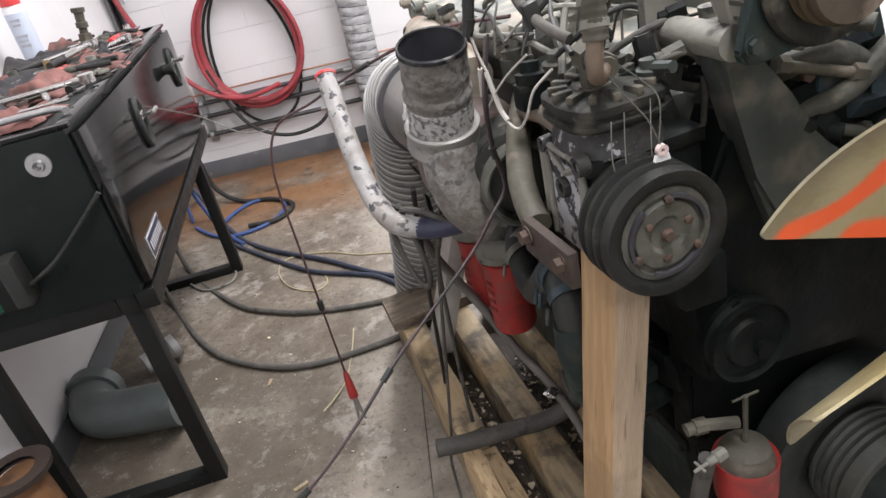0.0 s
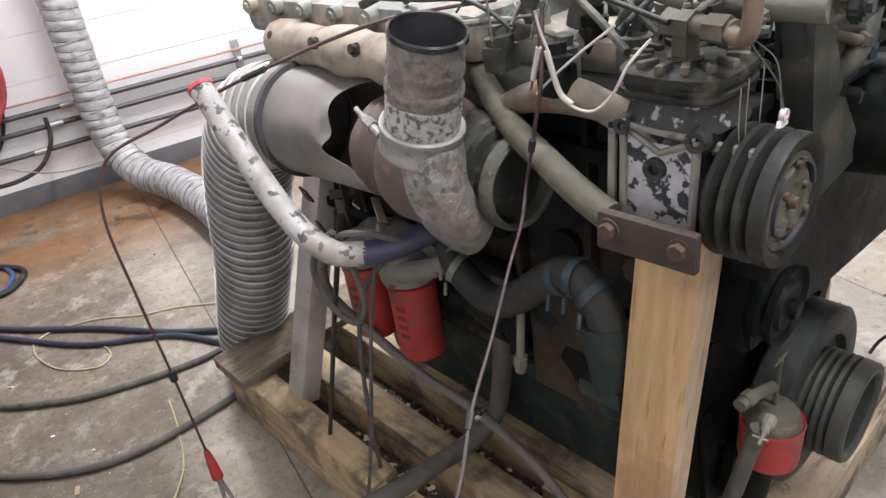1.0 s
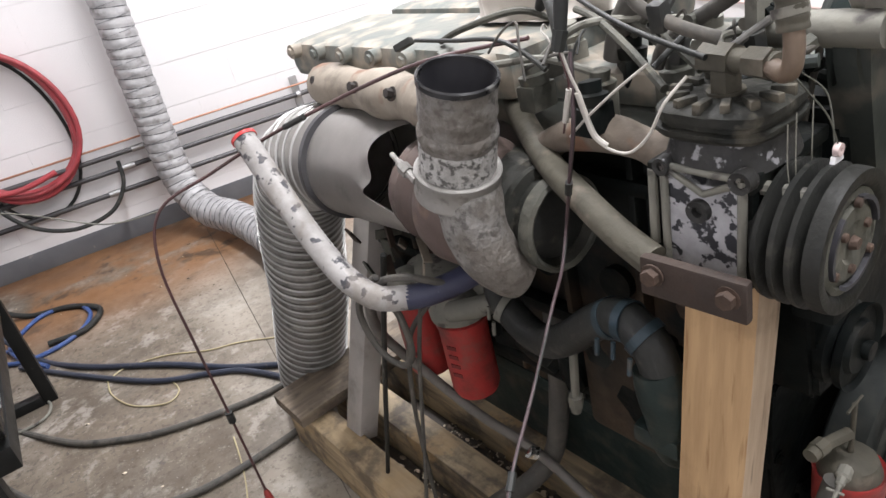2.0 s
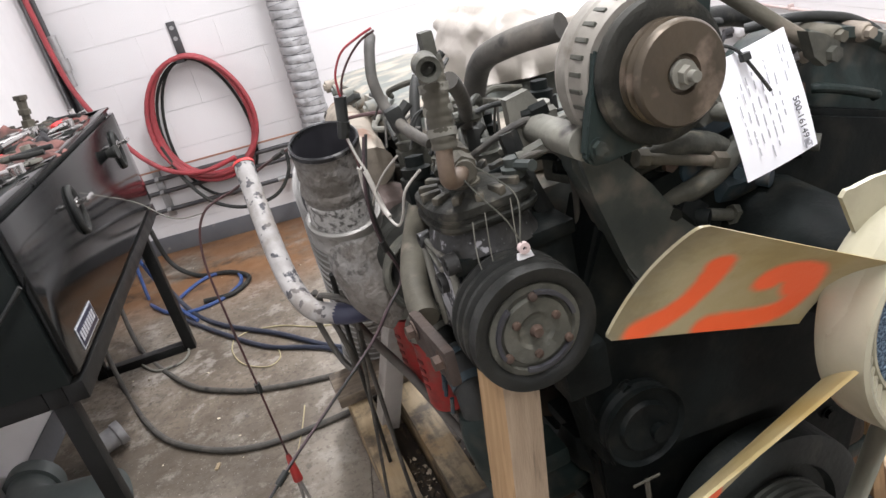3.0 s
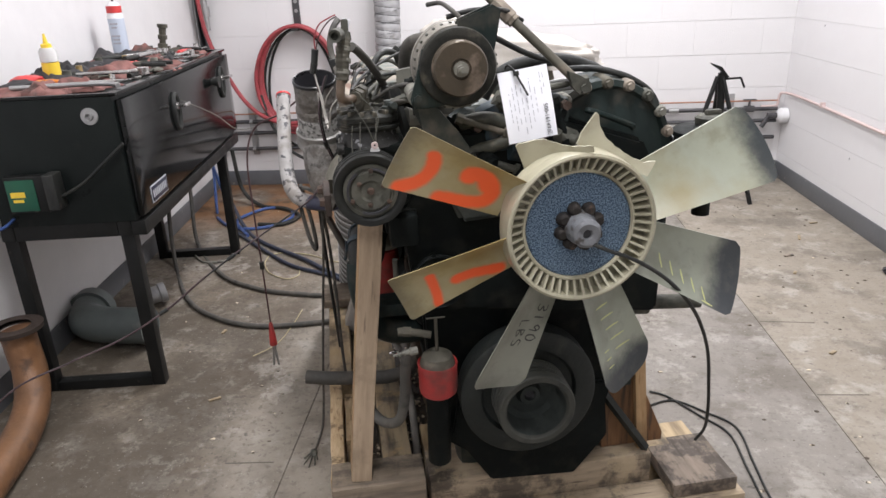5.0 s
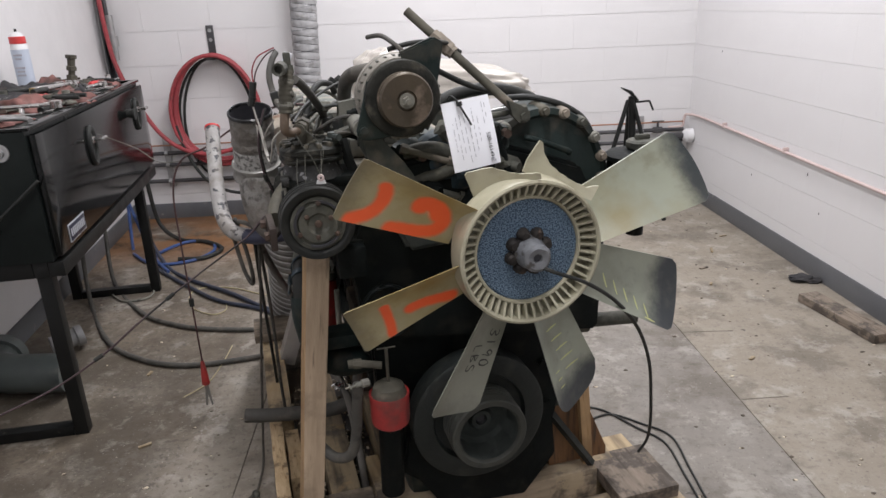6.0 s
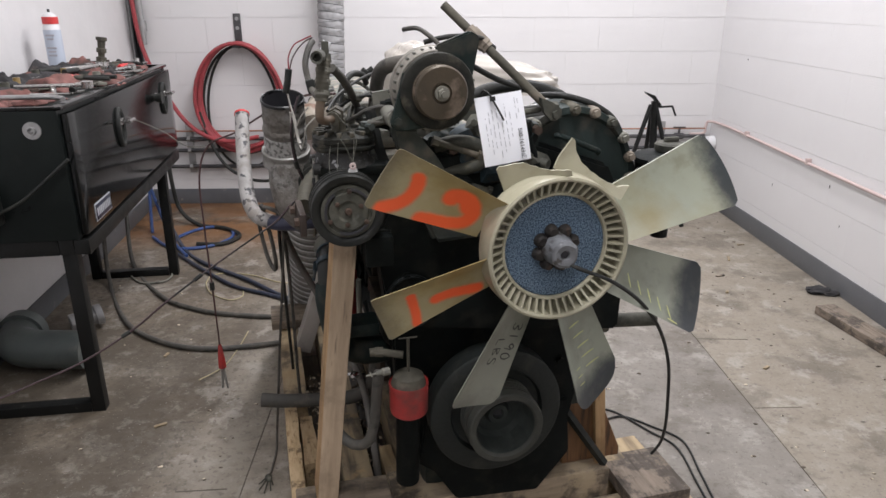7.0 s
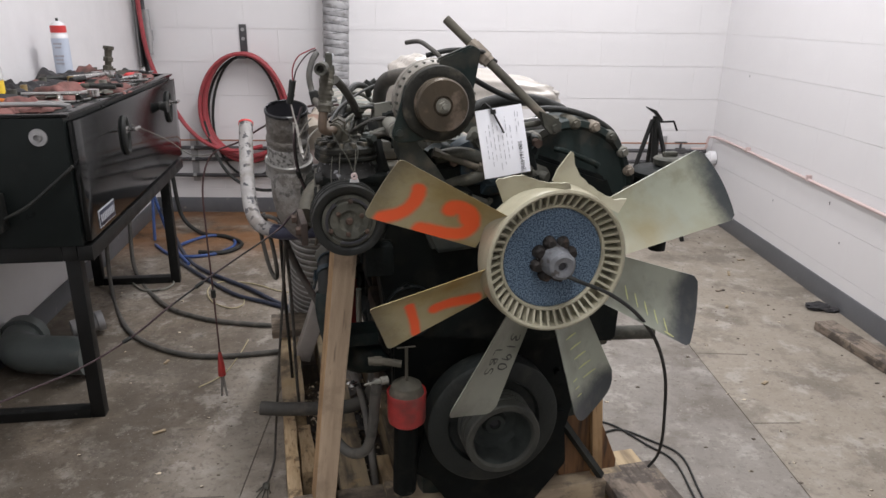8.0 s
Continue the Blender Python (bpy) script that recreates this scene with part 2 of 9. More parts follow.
M["palerub"] = mat("pale_dusty_rubber", (0.105, 0.098, 0.088), (0.165, 0.152, 0.135), 0.8, 0, 14, 0.25, 110, (0.06, 0.055, 0.05), 0.6, 0.72, 26)
M["sawchip"] = mat("split_wood", (0.62, 0.47, 0.29), (0.45, 0.32, 0.18), 0.75, 0, 12, 0.5, 50, (0.25, 0.15, 0.07), 0.6, 0.7, 20, stretch=(6, 1, 6))
M["fan"] = mat("cream_fan_plastic", (0.43, 0.405, 0.30), (0.33, 0.315, 0.23), 0.4, 0, 7, 0.1, 90, (0.20, 0.18, 0.12), 0.54, 0.76, 9)

M["paintyellow"] = mat("pale_yellow_marker", (0.56, 0.57, 0.25), (0.44, 0.46, 0.22), 0.6, 0, 20, 0.1, 90)
M["paintblack"] = mat("black_marker", (0.03, 0.03, 0.03), (0.06, 0.06, 0.055), 0.6, 0, 20, 0.1, 90)
M["damper"] = mat("dusty_damper_steel", (0.0065, 0.0095, 0.009), (0.018, 0.022, 0.020), 0.6, 0.2, 9, 0.35, 80, (0.036, 0.037, 0.031), 0.55, 0.74, 16)
M["pulleyrim"] = mat("grey_dusty_pulley_rim", (0.034, 0.037, 0.032), (0.060, 0.062, 0.053), 0.6, 0.2, 9, 0.25, 90, (0.03, 0.034, 0.032), 0.58, 0.72, 18)
M["hubgrey"] = mat("pitted_hub_steel", (0.215, 0.225, 0.24), (0.12, 0.125, 0.135), 0.6, 0.3, 30, 0.8, 80, (0.08, 0.075, 0.07), 0.58, 0.66, 60)
M["pulley"] = mat("worn_pulley_steel", (0.092, 0.072, 0.048), (0.054, 0.044, 0.032), 0.45, 0.45, 10, 0.15, 140, (0.20, 0.155, 0.12), 0.6, 0.72, 24)
M["pulleydk"] = mat("black_pulley_steel", (0.010, 0.011, 0.0105), (0.024, 0.0245, 0.022), 0.5, 0.2, 12, 0.25, 120, (0.07, 0.066, 0.054), 0.62, 0.78, 26, spec=0.3)
M["paper"] = mat("white_card", (0.88, 0.89, 0.94), (0.85, 0.86, 0.91), 0.6, 0, 6, 0.03, 90)
# print ink, also the black laid in holes and bores as their shade
M["ink"] = mat("black_ink", (0.02, 0.02, 0.025), (0.04, 0.04, 0.045), 0.6, 0, 20, 0, 90)
M["inkgrey"] = mat("grey_print", (0.36, 0.36, 0.40), (0.44, 0.44, 0.48), 0.6, 0, 20, 0, 90)
M["duct"] = mat("grey_duct_fabric", (0.40, 0.40, 0.405), (0.28, 0.28, 0.283), 0.55, 0.1, 12, 0.5, 45, (0.17, 0.165, 0.16), 0.54, 0.72, 18)
M["flex"] = mat("dusty_flex_hose", (0.27, 0.262, 0.245), (0.165, 0.158, 0.147), 0.5, 0.35, 14, 0.2, 80, (0.10, 0.094, 0.085), 0.56, 0.70, 22)
M["wire"] = mat("spiral_wire", (0.52, 0.52, 0.51), (0.40, 0.40, 0.39), 0.45, 0.4, 14, 0.1, 80)
M["pvc"] = mat("grey_pvc", (0.105, 0.122, 0.118), (0.08, 0.093, 0.090), 0.42, 0, 8, 0.06, 60, (0.24, 0.22, 0.2), 0.66, 0.78, 14)
M["whiteplast"] = mat("white_plastic", (0.72, 0.72, 0.73), (0.66, 0.66, 0.67), 0.4, 0, 8, 0.05, 60)
M["yelplast"] = mat("yellow_glue", (0.80, 0.58, 0.05), (0.74, 0.5, 0.04), 0.4, 0, 8, 0.05, 60)
M["greenplast"] = mat("green_charger_face", (0.006, 0.085, 0.045), (0.005, 0.065, 0.036), 0.35, 0, 8, 0.05, 60)
M["rag"] = mat("pink_shop_rag", (0.235, 0.105, 0.092), (0.12, 0.06, 0.052), 0.9, 0, 18, 0.5, 120, (0.075, 0.048, 0.042), 0.50, 0.68, 24)
M["darkrag"] = mat("black_cloth", (0.018, 0.018, 0.02), (0.04, 0.038, 0.04), 0.85, 0, 16, 0.5, 120, (0.10, 0.085, 0.075), 0.62, 0.74, 18)
M["orangehandle"] = mat("amber_handle", (0.60, 0.19, 0.03), (0.5, 0.15, 0.025), 0.3, 0, 16, 0.05, 120)
M["badge"] = mat("silver_badge", (0.60, 0.62, 0.66), (0.5, 0.52, 0.56), 0.35, 0.4, 10, 0.05, 80)
M["badgeblue"] = mat("dark_blue_badge", (0.010, 0.013, 0.035), (0.010, 0.012, 0.03), 0.35, 0, 10, 0.05, 80)
M["chips"] = mat("oily_debris", (0.04, 0.032, 0.025), (0.12, 0.092, 0.062), 0.7, 0, 30, 0.8, 60, (0.60, 0.52, 0.40), 0.54, 0.58, 45)
M["glow"] = mat("lamp_diffuser", (0.8, 0.8, 0.8), None, 0.5, 0, 4, 0, 40)
_g = M["glow"].node_tree.nodes["Principled BSDF"]
_g.inputs["Emission Color"].default_value = (1, 0.97, 0.94, 1)
_g.inputs["Emission Strength"].default_value = 4.0


def concrete():
    m = bpy.data.materials.new("stained_concrete")
    m.use_nodes = True
    nt = m.node_tree
    N, L = nt.nodes, nt.links
    b = N["Principled BSDF"]
    geo = N.new("ShaderNodeNewGeometry")
    pos = geo.outputs["Position"]

    def noise_tex(scale, detail=6.0, rough=0.6, off=0.0):
        n = N.new("ShaderNodeTexNoise")
        n.inputs["Scale"].default_value, n.inputs["Detail"].default_value, n.inputs["Roughness"].default_value = scale, detail, rough
        if off:
            mp = N.new("ShaderNodeMapping")
            mp.inputs["Location"].default_value = (off, off * 0.7, 0)
            L.new(pos, mp.inputs["Vector"])
            L.new(mp.outputs["Vector"], n.inputs["Vector"])
        else:
            L.new(pos, n.inputs["Vector"])
        return n.outputs["Fac"]

    def ramp(v, lo, hi, a=0.0, c=1.0):
        r = N.new("ShaderNodeMapRange")
        r.interpolation_type = "SMOOTHSTEP"
        for k, x in (("From Min", lo), ("From Max", hi), ("To Min", a), ("To Max", c)):
            r.inputs[k].default_value = x
        L.new(v, r.inputs["Value"])
        return r.outputs["Result"]

    def mixc(f, a, bb):
        x = N.new("ShaderNodeMix")
        x.data_type = "RGBA"
        L.new(f, x.inputs["Factor"])
        for k, v in (("A", a), ("B", bb)):
            if isinstance(v, tuple):
                x.inputs[k].default_value = (*v, 1)
            else:
                L.new(v, x.inputs[k])
        return x.outputs["Result"]

    def mul(a, c):
        x = N.new("ShaderNodeMath")
        x.operation = "MULTIPLY"
        L.new(a, x.inputs[0])
        if isinstance(c, float):
            x.inputs[1].default_value = c
        else:
            L.new(c, x.inputs[1])
        return x.outputs[0]

    sep = N.new("ShaderNodeSeparateXYZ")
    L.new(pos, sep.inputs[0])
    col = mixc(ramp(noise_tex(1.6), 0.3, 0.7), (0.185, 0.160, 0.128), (0.285, 0.255, 0.212))
    col = mixc(mul(ramp(noise_tex(3.3, 9, 0.66, 41.0), 0.48, 0.66), 0.55), col, (0.155, 0.126, 0.094))
    col = mixc(mul(ramp(noise_tex(9, 8, 0.65), 0.46, 0.70), 0.65), col, (0.17, 0.152, 0.132))
    col = mixc(mul(ramp(noise_tex(5.5, 10, 0.7, 17.0), 0.52, 0.62), 0.45), col, (0.36, 0.34, 0.305))
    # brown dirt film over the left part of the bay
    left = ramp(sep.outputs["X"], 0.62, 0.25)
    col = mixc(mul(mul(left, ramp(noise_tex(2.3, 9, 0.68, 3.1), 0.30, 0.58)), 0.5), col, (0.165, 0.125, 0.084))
    # black oily patches, thickened on the left to paint in the stand's shade
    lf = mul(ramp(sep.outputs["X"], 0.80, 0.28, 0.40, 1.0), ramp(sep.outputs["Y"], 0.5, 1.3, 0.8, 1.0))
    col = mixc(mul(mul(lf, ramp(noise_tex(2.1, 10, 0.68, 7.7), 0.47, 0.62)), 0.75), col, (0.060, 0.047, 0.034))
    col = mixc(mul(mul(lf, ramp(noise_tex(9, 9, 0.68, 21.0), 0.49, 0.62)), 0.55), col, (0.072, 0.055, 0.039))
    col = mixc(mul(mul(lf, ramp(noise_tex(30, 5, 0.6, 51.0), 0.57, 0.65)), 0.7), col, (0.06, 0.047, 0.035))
    # paler, drier slab on the right, with soft brown drips
    dry = ramp(sep.outputs["X"], 1.25, 1.9)
    col = mixc(mul(dry, 0.35), col, (0.255, 0.232, 0.202))
    col = mixc(mul(mul(dry, ramp(noise_tex(11, 5, 0.55, 81.0), 0.60, 0.70)), 0.6), col, (0.13, 0.11, 0.086))
    col = mixc(mul(mul(dry, ramp(noise_tex(2.4, 8, 0.62, 91.0), 0.50, 0.68)), 0.5), col, (0.19, 0.165, 0.135))
    # the slab by the side wall is yellower and paler, the one beside the crate greyer
    slab_e = ramp(sep.outputs["X"], 2.230, 2.234)
    col = mixc(mul(slab_e, 0.50), col, (0.285, 0.246, 0.192))
    grey = mul(ramp(sep.outputs["X"], 1.35, 1.7), ramp(sep.outputs["X"], 2.234, 2.230))
    col = mixc(mul(grey, 0.45), col, (0.215, 0.202, 0.190))
    col = mixc(mul(ramp(noise_tex(3.6, 9, 0.70, 13.0), 0.48, 0.62), 0.62), col, (0.115, 0.098, 0.078))
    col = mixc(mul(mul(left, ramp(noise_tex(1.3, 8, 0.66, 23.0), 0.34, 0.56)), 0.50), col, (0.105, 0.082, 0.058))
    col = mixc(mul(ramp(noise_tex(6.5, 9, 0.72, 47.0), 0.53, 0.62), 0.45), col, (0.40, 0.375, 0.335))
    # black film beside the stand: floor dirt and the tool box's shade in one colour
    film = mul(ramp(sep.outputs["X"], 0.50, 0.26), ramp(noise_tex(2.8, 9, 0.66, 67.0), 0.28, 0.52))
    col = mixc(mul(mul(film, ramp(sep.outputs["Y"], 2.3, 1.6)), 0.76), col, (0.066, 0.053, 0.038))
    # paler mottled strip beside the crate
    strip = mul(ramp(sep.outputs["X"], 0.38, 0.55), ramp(sep.outputs["X"], 1.3, 1.0))
    col = mixc(mul(mul(strip, ramp(noise_tex(3.1, 8, 0.66, 77.0), 0.34, 0.60)), 0.55), col, (0.34, 0.305, 0.255))
    # scuffs and grit
    col = mixc(mul(ramp(noise_tex(15, 9, 0.72, 61.0), 0.54, 0.64), 0.28), col, (0.34, 0.315, 0.275))
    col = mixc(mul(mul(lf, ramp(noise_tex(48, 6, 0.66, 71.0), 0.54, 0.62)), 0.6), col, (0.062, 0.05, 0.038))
    # drips and small dark spots
    col = mixc(mul(ramp(noise_tex(24, 4, 0.5, 1.3), 0.68, 0.73), 0.8), col, (0.075, 0.066, 0.058))
    col = mixc(mul(ramp(noise_tex(70, 3, 0.5, 9.3), 0.66, 0.72), 0.7), col, (0.10, 0.09, 0.078))
    col = mixc(mul(ramp(noise_tex(120, 2, 0.5, 4.3), 0.66, 0.75), 0.5), col, (0.45, 0.43, 0.40))
    # rust water mark along the far wall
    far = ramp(sep.outputs["Y"], 2.75, 3.35)
    rx = ramp(sep.outputs["X"], 1.9, 0.9)
    r1 = mul(mul(far, rx), ramp(noise_tex(1.9, 7, 0.6, 11.0), 0.36, 0.50))
    col = mixc(mul(r1, 0.9), col, (0.20, 0.095, 0.036))
    dark_far = mul(mul(far, rx), ramp(noise_tex(6.5, 8, 0.65, 31.0), 0.52, 0.64))
    col = mixc(mul(dark_far, 0.85), col, (0.05, 0.032, 0.020))
    edge = ramp(sep.outputs["Y"], 3.5, 3.75)
    col = mixc(mul(mul(edge, rx), ramp(noise_tex(4, 6, 0.6, 5.0), 0.35, 0.6)), col, (0.13, 0.065, 0.03))
    L.new(col, b.inputs["Base Color"])
    L.new(ramp(noise_tex(5, 6, 0.6, 2.0), 0.3, 0.7, 0.55, 0.85), b.inputs["Roughness"])
    bp = N.new("ShaderNodeBump")
    bp.inputs["Strength"].default_value, bp.inputs["Distance"].default_value = 0.25, 0.004
    L.new(noise_tex(45, 8, 0.7), bp.inputs["Height"])
    L.new(bp.outputs["Normal"], b.inputs["Normal"])
    return m


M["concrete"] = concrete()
M["joint"] = mat("dark_floor_joint", (0.075, 0.064, 0.052), (0.13, 0.115, 0.095), 0.9, 0, 12, 0.3, 80)


def pebble_blue():
    m = mat("pebbled_blue_clutch", (0.15, 0.215, 0.36), (0.11, 0.165, 0.29), 0.55, 0.1, 20, 0.0, 60)
    nt = m.node_tree
    N, L = nt.nodes, nt.links
    b = N["Principled BSDF"]
    tc = N.new("ShaderNodeTexCoord")
    v = N.new("ShaderNodeTexNoise")
    v.inputs["Scale"].default_value, v.inputs["Detail"].default_value = 400.0, 2.5
    L.new(tc.outputs["Object"], v.inputs["Vector"])
    r = N.new("ShaderNodeMapRange")
    r.inputs["From Min"].default_value, r.inputs["From Max"].default_value = 0.42, 0.58
    L.new(v.outputs["Fac"], r.inputs["Value"])
    mx = N.new("ShaderNodeMix")
    mx.data_type = "RGBA"
    mx.inputs["A"].default_value = (0.045, 0.088, 0.155, 1)
    mx.inputs["B"].default_value = (0.25, 0.365, 0.49, 1)
    L.new(r.outputs["Result"], mx.inputs["Factor"])
    L.new(mx.outputs["Result"], b.inputs["Base Color"])
    bp = N.new("ShaderNodeBump")
    bp.inputs["Strength"].default_value, bp.inputs["Distance"].default_value = 1.0, 0.004
    L.new(r.outputs["Result"], bp.inputs["Height"])
    L.new(bp.outputs["Normal"], b.inputs["Normal"])
    return m


M["pebble"] = pebble_blue()


def blade_plastic(name, c1, c2, stain, tip, tip_at, soft=0.055):
    """Moulded plastic with brown staining and, where worn, a sooty blue-black tip."""
    m = mat(name, c1, c2, 0.36, 0, 7, 0.08, 90, stain, 0.47, 0.72, 9)
    nt = m.node_tree
    N, L = nt.nodes, nt.links
    b = N["Principled BSDF"]
    old = b.inputs["Base Color"].links[0].from_socket
    tc = N.new("ShaderNodeTexCoord")
    sp = N.new("ShaderNodeSeparateXYZ")
    L.new(tc.outputs["Object"], sp.inputs[0])
    n = N.new("ShaderNodeTexNoise")
    n.inputs["Scale"].default_value, n.inputs["Detail"].default_value, n.inputs["Roughness"].default_value = 9.0, 8.0, 0.65
    L.new(tc.outputs["Object"], n.inputs["Vector"])
    add = N.new("ShaderNodeMath")
    add.operation = "MULTIPLY_ADD"
    add.inputs[1].default_value = 0.13
    L.new(n.outputs["Fac"], add.inputs[0])
    L.new(sp.outputs["X"], add.inputs[2])
    r = N.new("ShaderNodeMapRange")
    r.interpolation_type = "SMOOTHSTEP"
    r.inputs["From Min"].default_value, r.inputs["From Max"].default_value = tip_at, tip_at + soft
    r.inputs["To Max"].default_value = tip
    L.new(add.outputs[0], r.inputs["Value"])
    mx = N.new("ShaderNodeMix")
    mx.data_type = "RGBA"
    mx.inputs["B"].default_value = (0.022, 0.028, 0.036, 1)
    L.new(r.outputs["Result"], mx.inputs["Factor"])
    L.new(old, mx.inputs["A"])
    L.new(mx.outputs["Result"], b.inputs["Base Color"])
    return m


M["blade_sooty"] = blade_plastic("sooty_tip_plastic", (0.34, 0.355, 0.28), (0.27, 0.29, 0.235), (0.18, 0.19, 0.145), 0.96, 0.310, 0.062)
M["blade_clean"] = blade_plastic("long_clean_plastic", (0.305, 0.32, 0.25), (0.245, 0.26, 0.205), (0.215, 0.19, 0.105), 0.93, 0.346, 0.055)
M["blade_brown"] = blade_plastic("brown_stained_plastic", (0.44, 0.405, 0.28), (0.40, 0.335, 0.165), (0.31, 0.225, 0.08), 0.5, 0.332)


def spray(m):
    """Orange marking paint over the plastic, as thick as the mesh's own spray value says."""
    nt = m.node_tree
    N, L = nt.nodes, nt.links
    b = N["Principled BSDF"]
    old = b.inputs["Base Color"].links[0].from_socket
    at = N.new("ShaderNodeAttribute")
    at.attribute_name = "spray"
    tc = N.new("ShaderNodeTexCoord")
    n = N.new("ShaderNodeTexNoise")
    n.inputs["Scale"].default_value, n.inputs["Detail"].default_value = 90.0, 5.0
    L.new(tc.outputs["Object"], n.inputs["Vector"])
    add = N.new("ShaderNodeMath")
    add.operation = "MULTIPLY_ADD"
    add.inputs[1].default_value = 0.30
    L.new(n.outputs["Fac"], add.inputs[0])
    L.new(at.outputs["Fac"], add.inputs[2])
    r = N.new("ShaderNodeMapRange")
    r.interpolation_type = "SMOOTHSTEP"
    r.inputs["From Min"].default_value, r.inputs["From Max"].default_value = 0.22, 0.95
    L.new(add.outputs[0], r.inputs["Value"])
    mx = N.new("ShaderNodeMix")
    mx.data_type = "RGBA"
    mx.inputs["B"].default_value = (1.0, 0.145, 0.045, 1)
    L.new(r.outputs["Result"], mx.inputs["Factor"])
    L.new(old, mx.inputs["A"])
    L.new(mx.outputs["Result"], b.inputs["Base Color"])


M["blade_grey"] = blade_plastic("grey_worn_plastic", (0.29, 0.30, 0.25), (0.24, 0.25, 0.21), (0.16, 0.165, 0.13), 0.3, 0.345)


def film_plastic():
    m = mat("clear_plastic_film", (0.75, 0.75, 0.74), (0.7, 0.7, 0.69), 0.25, 0, 8, 0.1, 40)
    b = m.node_tree.nodes["Principled BSDF"]
    b.inputs["Transmission Weight"].default_value = 0.35
    b.inputs["IOR"].default_value = 1.2
    return m


M["film"] = film_plastic()


def stain(key, colour, scale, lo, hi, amount, off=0.0):
    """Soft blotches of dirt laid over a material, at a scale of their own."""
    nt = M[key].node_tree
    N, L = nt.nodes, nt.links
    b = N["Principled BSDF"]
    old = b.inputs["Base Color"].links[0].from_socket
    tc = N.new("ShaderNodeTexCoord")
    mp = N.new("ShaderNodeMapping")
    mp.inputs["Location"].default_value = (off, off * 0.6, -off)
    L.new(tc.outputs["Object"], mp.inputs["Vector"])
    n = N.new("ShaderNodeTexNoise")
    n.inputs["Scale"].default_value, n.inputs["Detail"].default_value, n.inputs["Roughness"].default_value = scale, 9.0, 0.66
    L.new(mp.outputs["Vector"], n.inputs["Vector"])
    r = N.new("ShaderNodeMapRange")
    r.interpolation_type = "SMOOTHSTEP"
    r.inputs["From Min"].default_value, r.inputs["From Max"].default_value, r.inputs["To Max"].default_value = lo, hi, amount
    L.new(n.outputs["Fac"], r.inputs["Value"])
    mx = N.new("ShaderNodeMix")
    mx.data_type = "RGBA"
    mx.inputs["B"].default_value = (*colour, 1)
    L.new(r.outputs["Result"], mx.inputs["Factor"])
    L.new(old, mx.inputs["A"])
    L.new(mx.outputs["Result"], b.inputs["Base Color"])


M["creamrust"] = mat("rust_spotted_casting", (0.30, 0.262, 0.21), (0.20, 0.172, 0.138), 0.75, 0.05, 9, 0.3, 70, (0.17, 0.095, 0.06), 0.56, 0.66, 14)
M["redprint"] = mat("faded_print", (0.13, 0.02, 0.02), (0.18, 0.025, 0.025), 0.55, 0, 20, 0.05, 90)
for key, colour, scale, lo, hi, amount, off in (
        ("brownwood", (0.08, 0.065, 0.05), 9.0, 0.47, 0.64, 0.75, 1.0), ("brownwood", (0.48, 0.34, 0.17), 7.0, 0.50, 0.62, 0.4, 7.0),
        ("oilwood", (0.05, 0.041, 0.033), 7.0, 0.46, 0.62, 0.85, 2.0), ("oilwood", (0.42, 0.28, 0.13), 6.0, 0.52, 0.60, 0.5, 5.0),
        ("crossbrown", (0.05, 0.042, 0.034), 8.0, 0.47, 0.60, 0.7, 3.0), ("crosswood", (0.05, 0.041, 0.033), 9.0, 0.46, 0.60, 0.8, 4.0),
        ("crosswood", (0.40, 0.32, 0.21), 12.0, 0.52, 0.60, 0.7, 9.0), ("pinegrey", (0.045, 0.038, 0.032), 10.0, 0.46, 0.57, 0.8, 5.0),
        ("pine", (0.22, 0.135, 0.065), 9.0, 0.48, 0.64, 0.5, 6.0), ("studgrey", (0.16, 0.12, 0.085), 9.0, 0.50, 0.66, 0.4, 6.0),
        ("sawchip", (0.09, 0.06, 0.035), 20.0, 0.54, 0.62, 0.7, 8.0),
        ("postgrey", (0.17, 0.145, 0.115), 9.0, 0.52, 0.74, 0.6, 3.0), ("chipped", (0.17, 0.145, 0.12), 13.0, 0.47, 0.64, 0.6, 2.0),
        ("alu", (0.11, 0.096, 0.08), 9.0, 0.44, 0.58, 0.75, 4.0), ("tan", (0.12, 0.10, 0.08), 14.0, 0.48, 0.62, 0.6, 1.0), ("creamrust", (0.12, 0.10, 0.08), 16.0, 0.48, 0.64, 0.55, 1.0),
        ("fan", (0.17, 0.125, 0.06), 8.0, 0.54, 0.76, 0.5, 3.0), ("blade_brown", (0.24, 0.185, 0.075), 10.0, 0.50, 0.66, 0.45, 4.0),
        ("blade_sooty", (0.10, 0.105, 0.085), 14.0, 0.56, 0.74, 0.5, 6.0), ("blade_clean", (0.15, 0.14, 0.09), 11.0, 0.54, 0.70, 0.5, 6.0), ("blade_grey", (0.09, 0.095, 0.08), 14.0, 0.54, 0.74, 0.5, 7.0),
        ("sleeve", (0.15, 0.135, 0.12), 10.0, 0.54, 0.74, 0.45, 2.0), ("dustrub", (0.13, 0.115, 0.095), 18.0, 0.50, 0.64, 0.45, 2.0),
        ("red", (0.17, 0.08, 0.065), 14.0, 0.48, 0.64, 0.6, 5.0), ("pvc", (0.26, 0.24, 0.21), 9.0, 0.58, 0.76, 0.4, 5.0)):
    stain(key, colour, scale, lo, hi, amount, off)
spray(M["blade_brown"])
M["bag"] = mat("milky_plastic_bag", (0.50, 0.465, 0.42), (0.40, 0.37, 0.33), 0.36, 0, 8, 0.5, 30, (0.30, 0.275, 0.24), 0.56, 0.74, 12)

# ---- building helpers ----


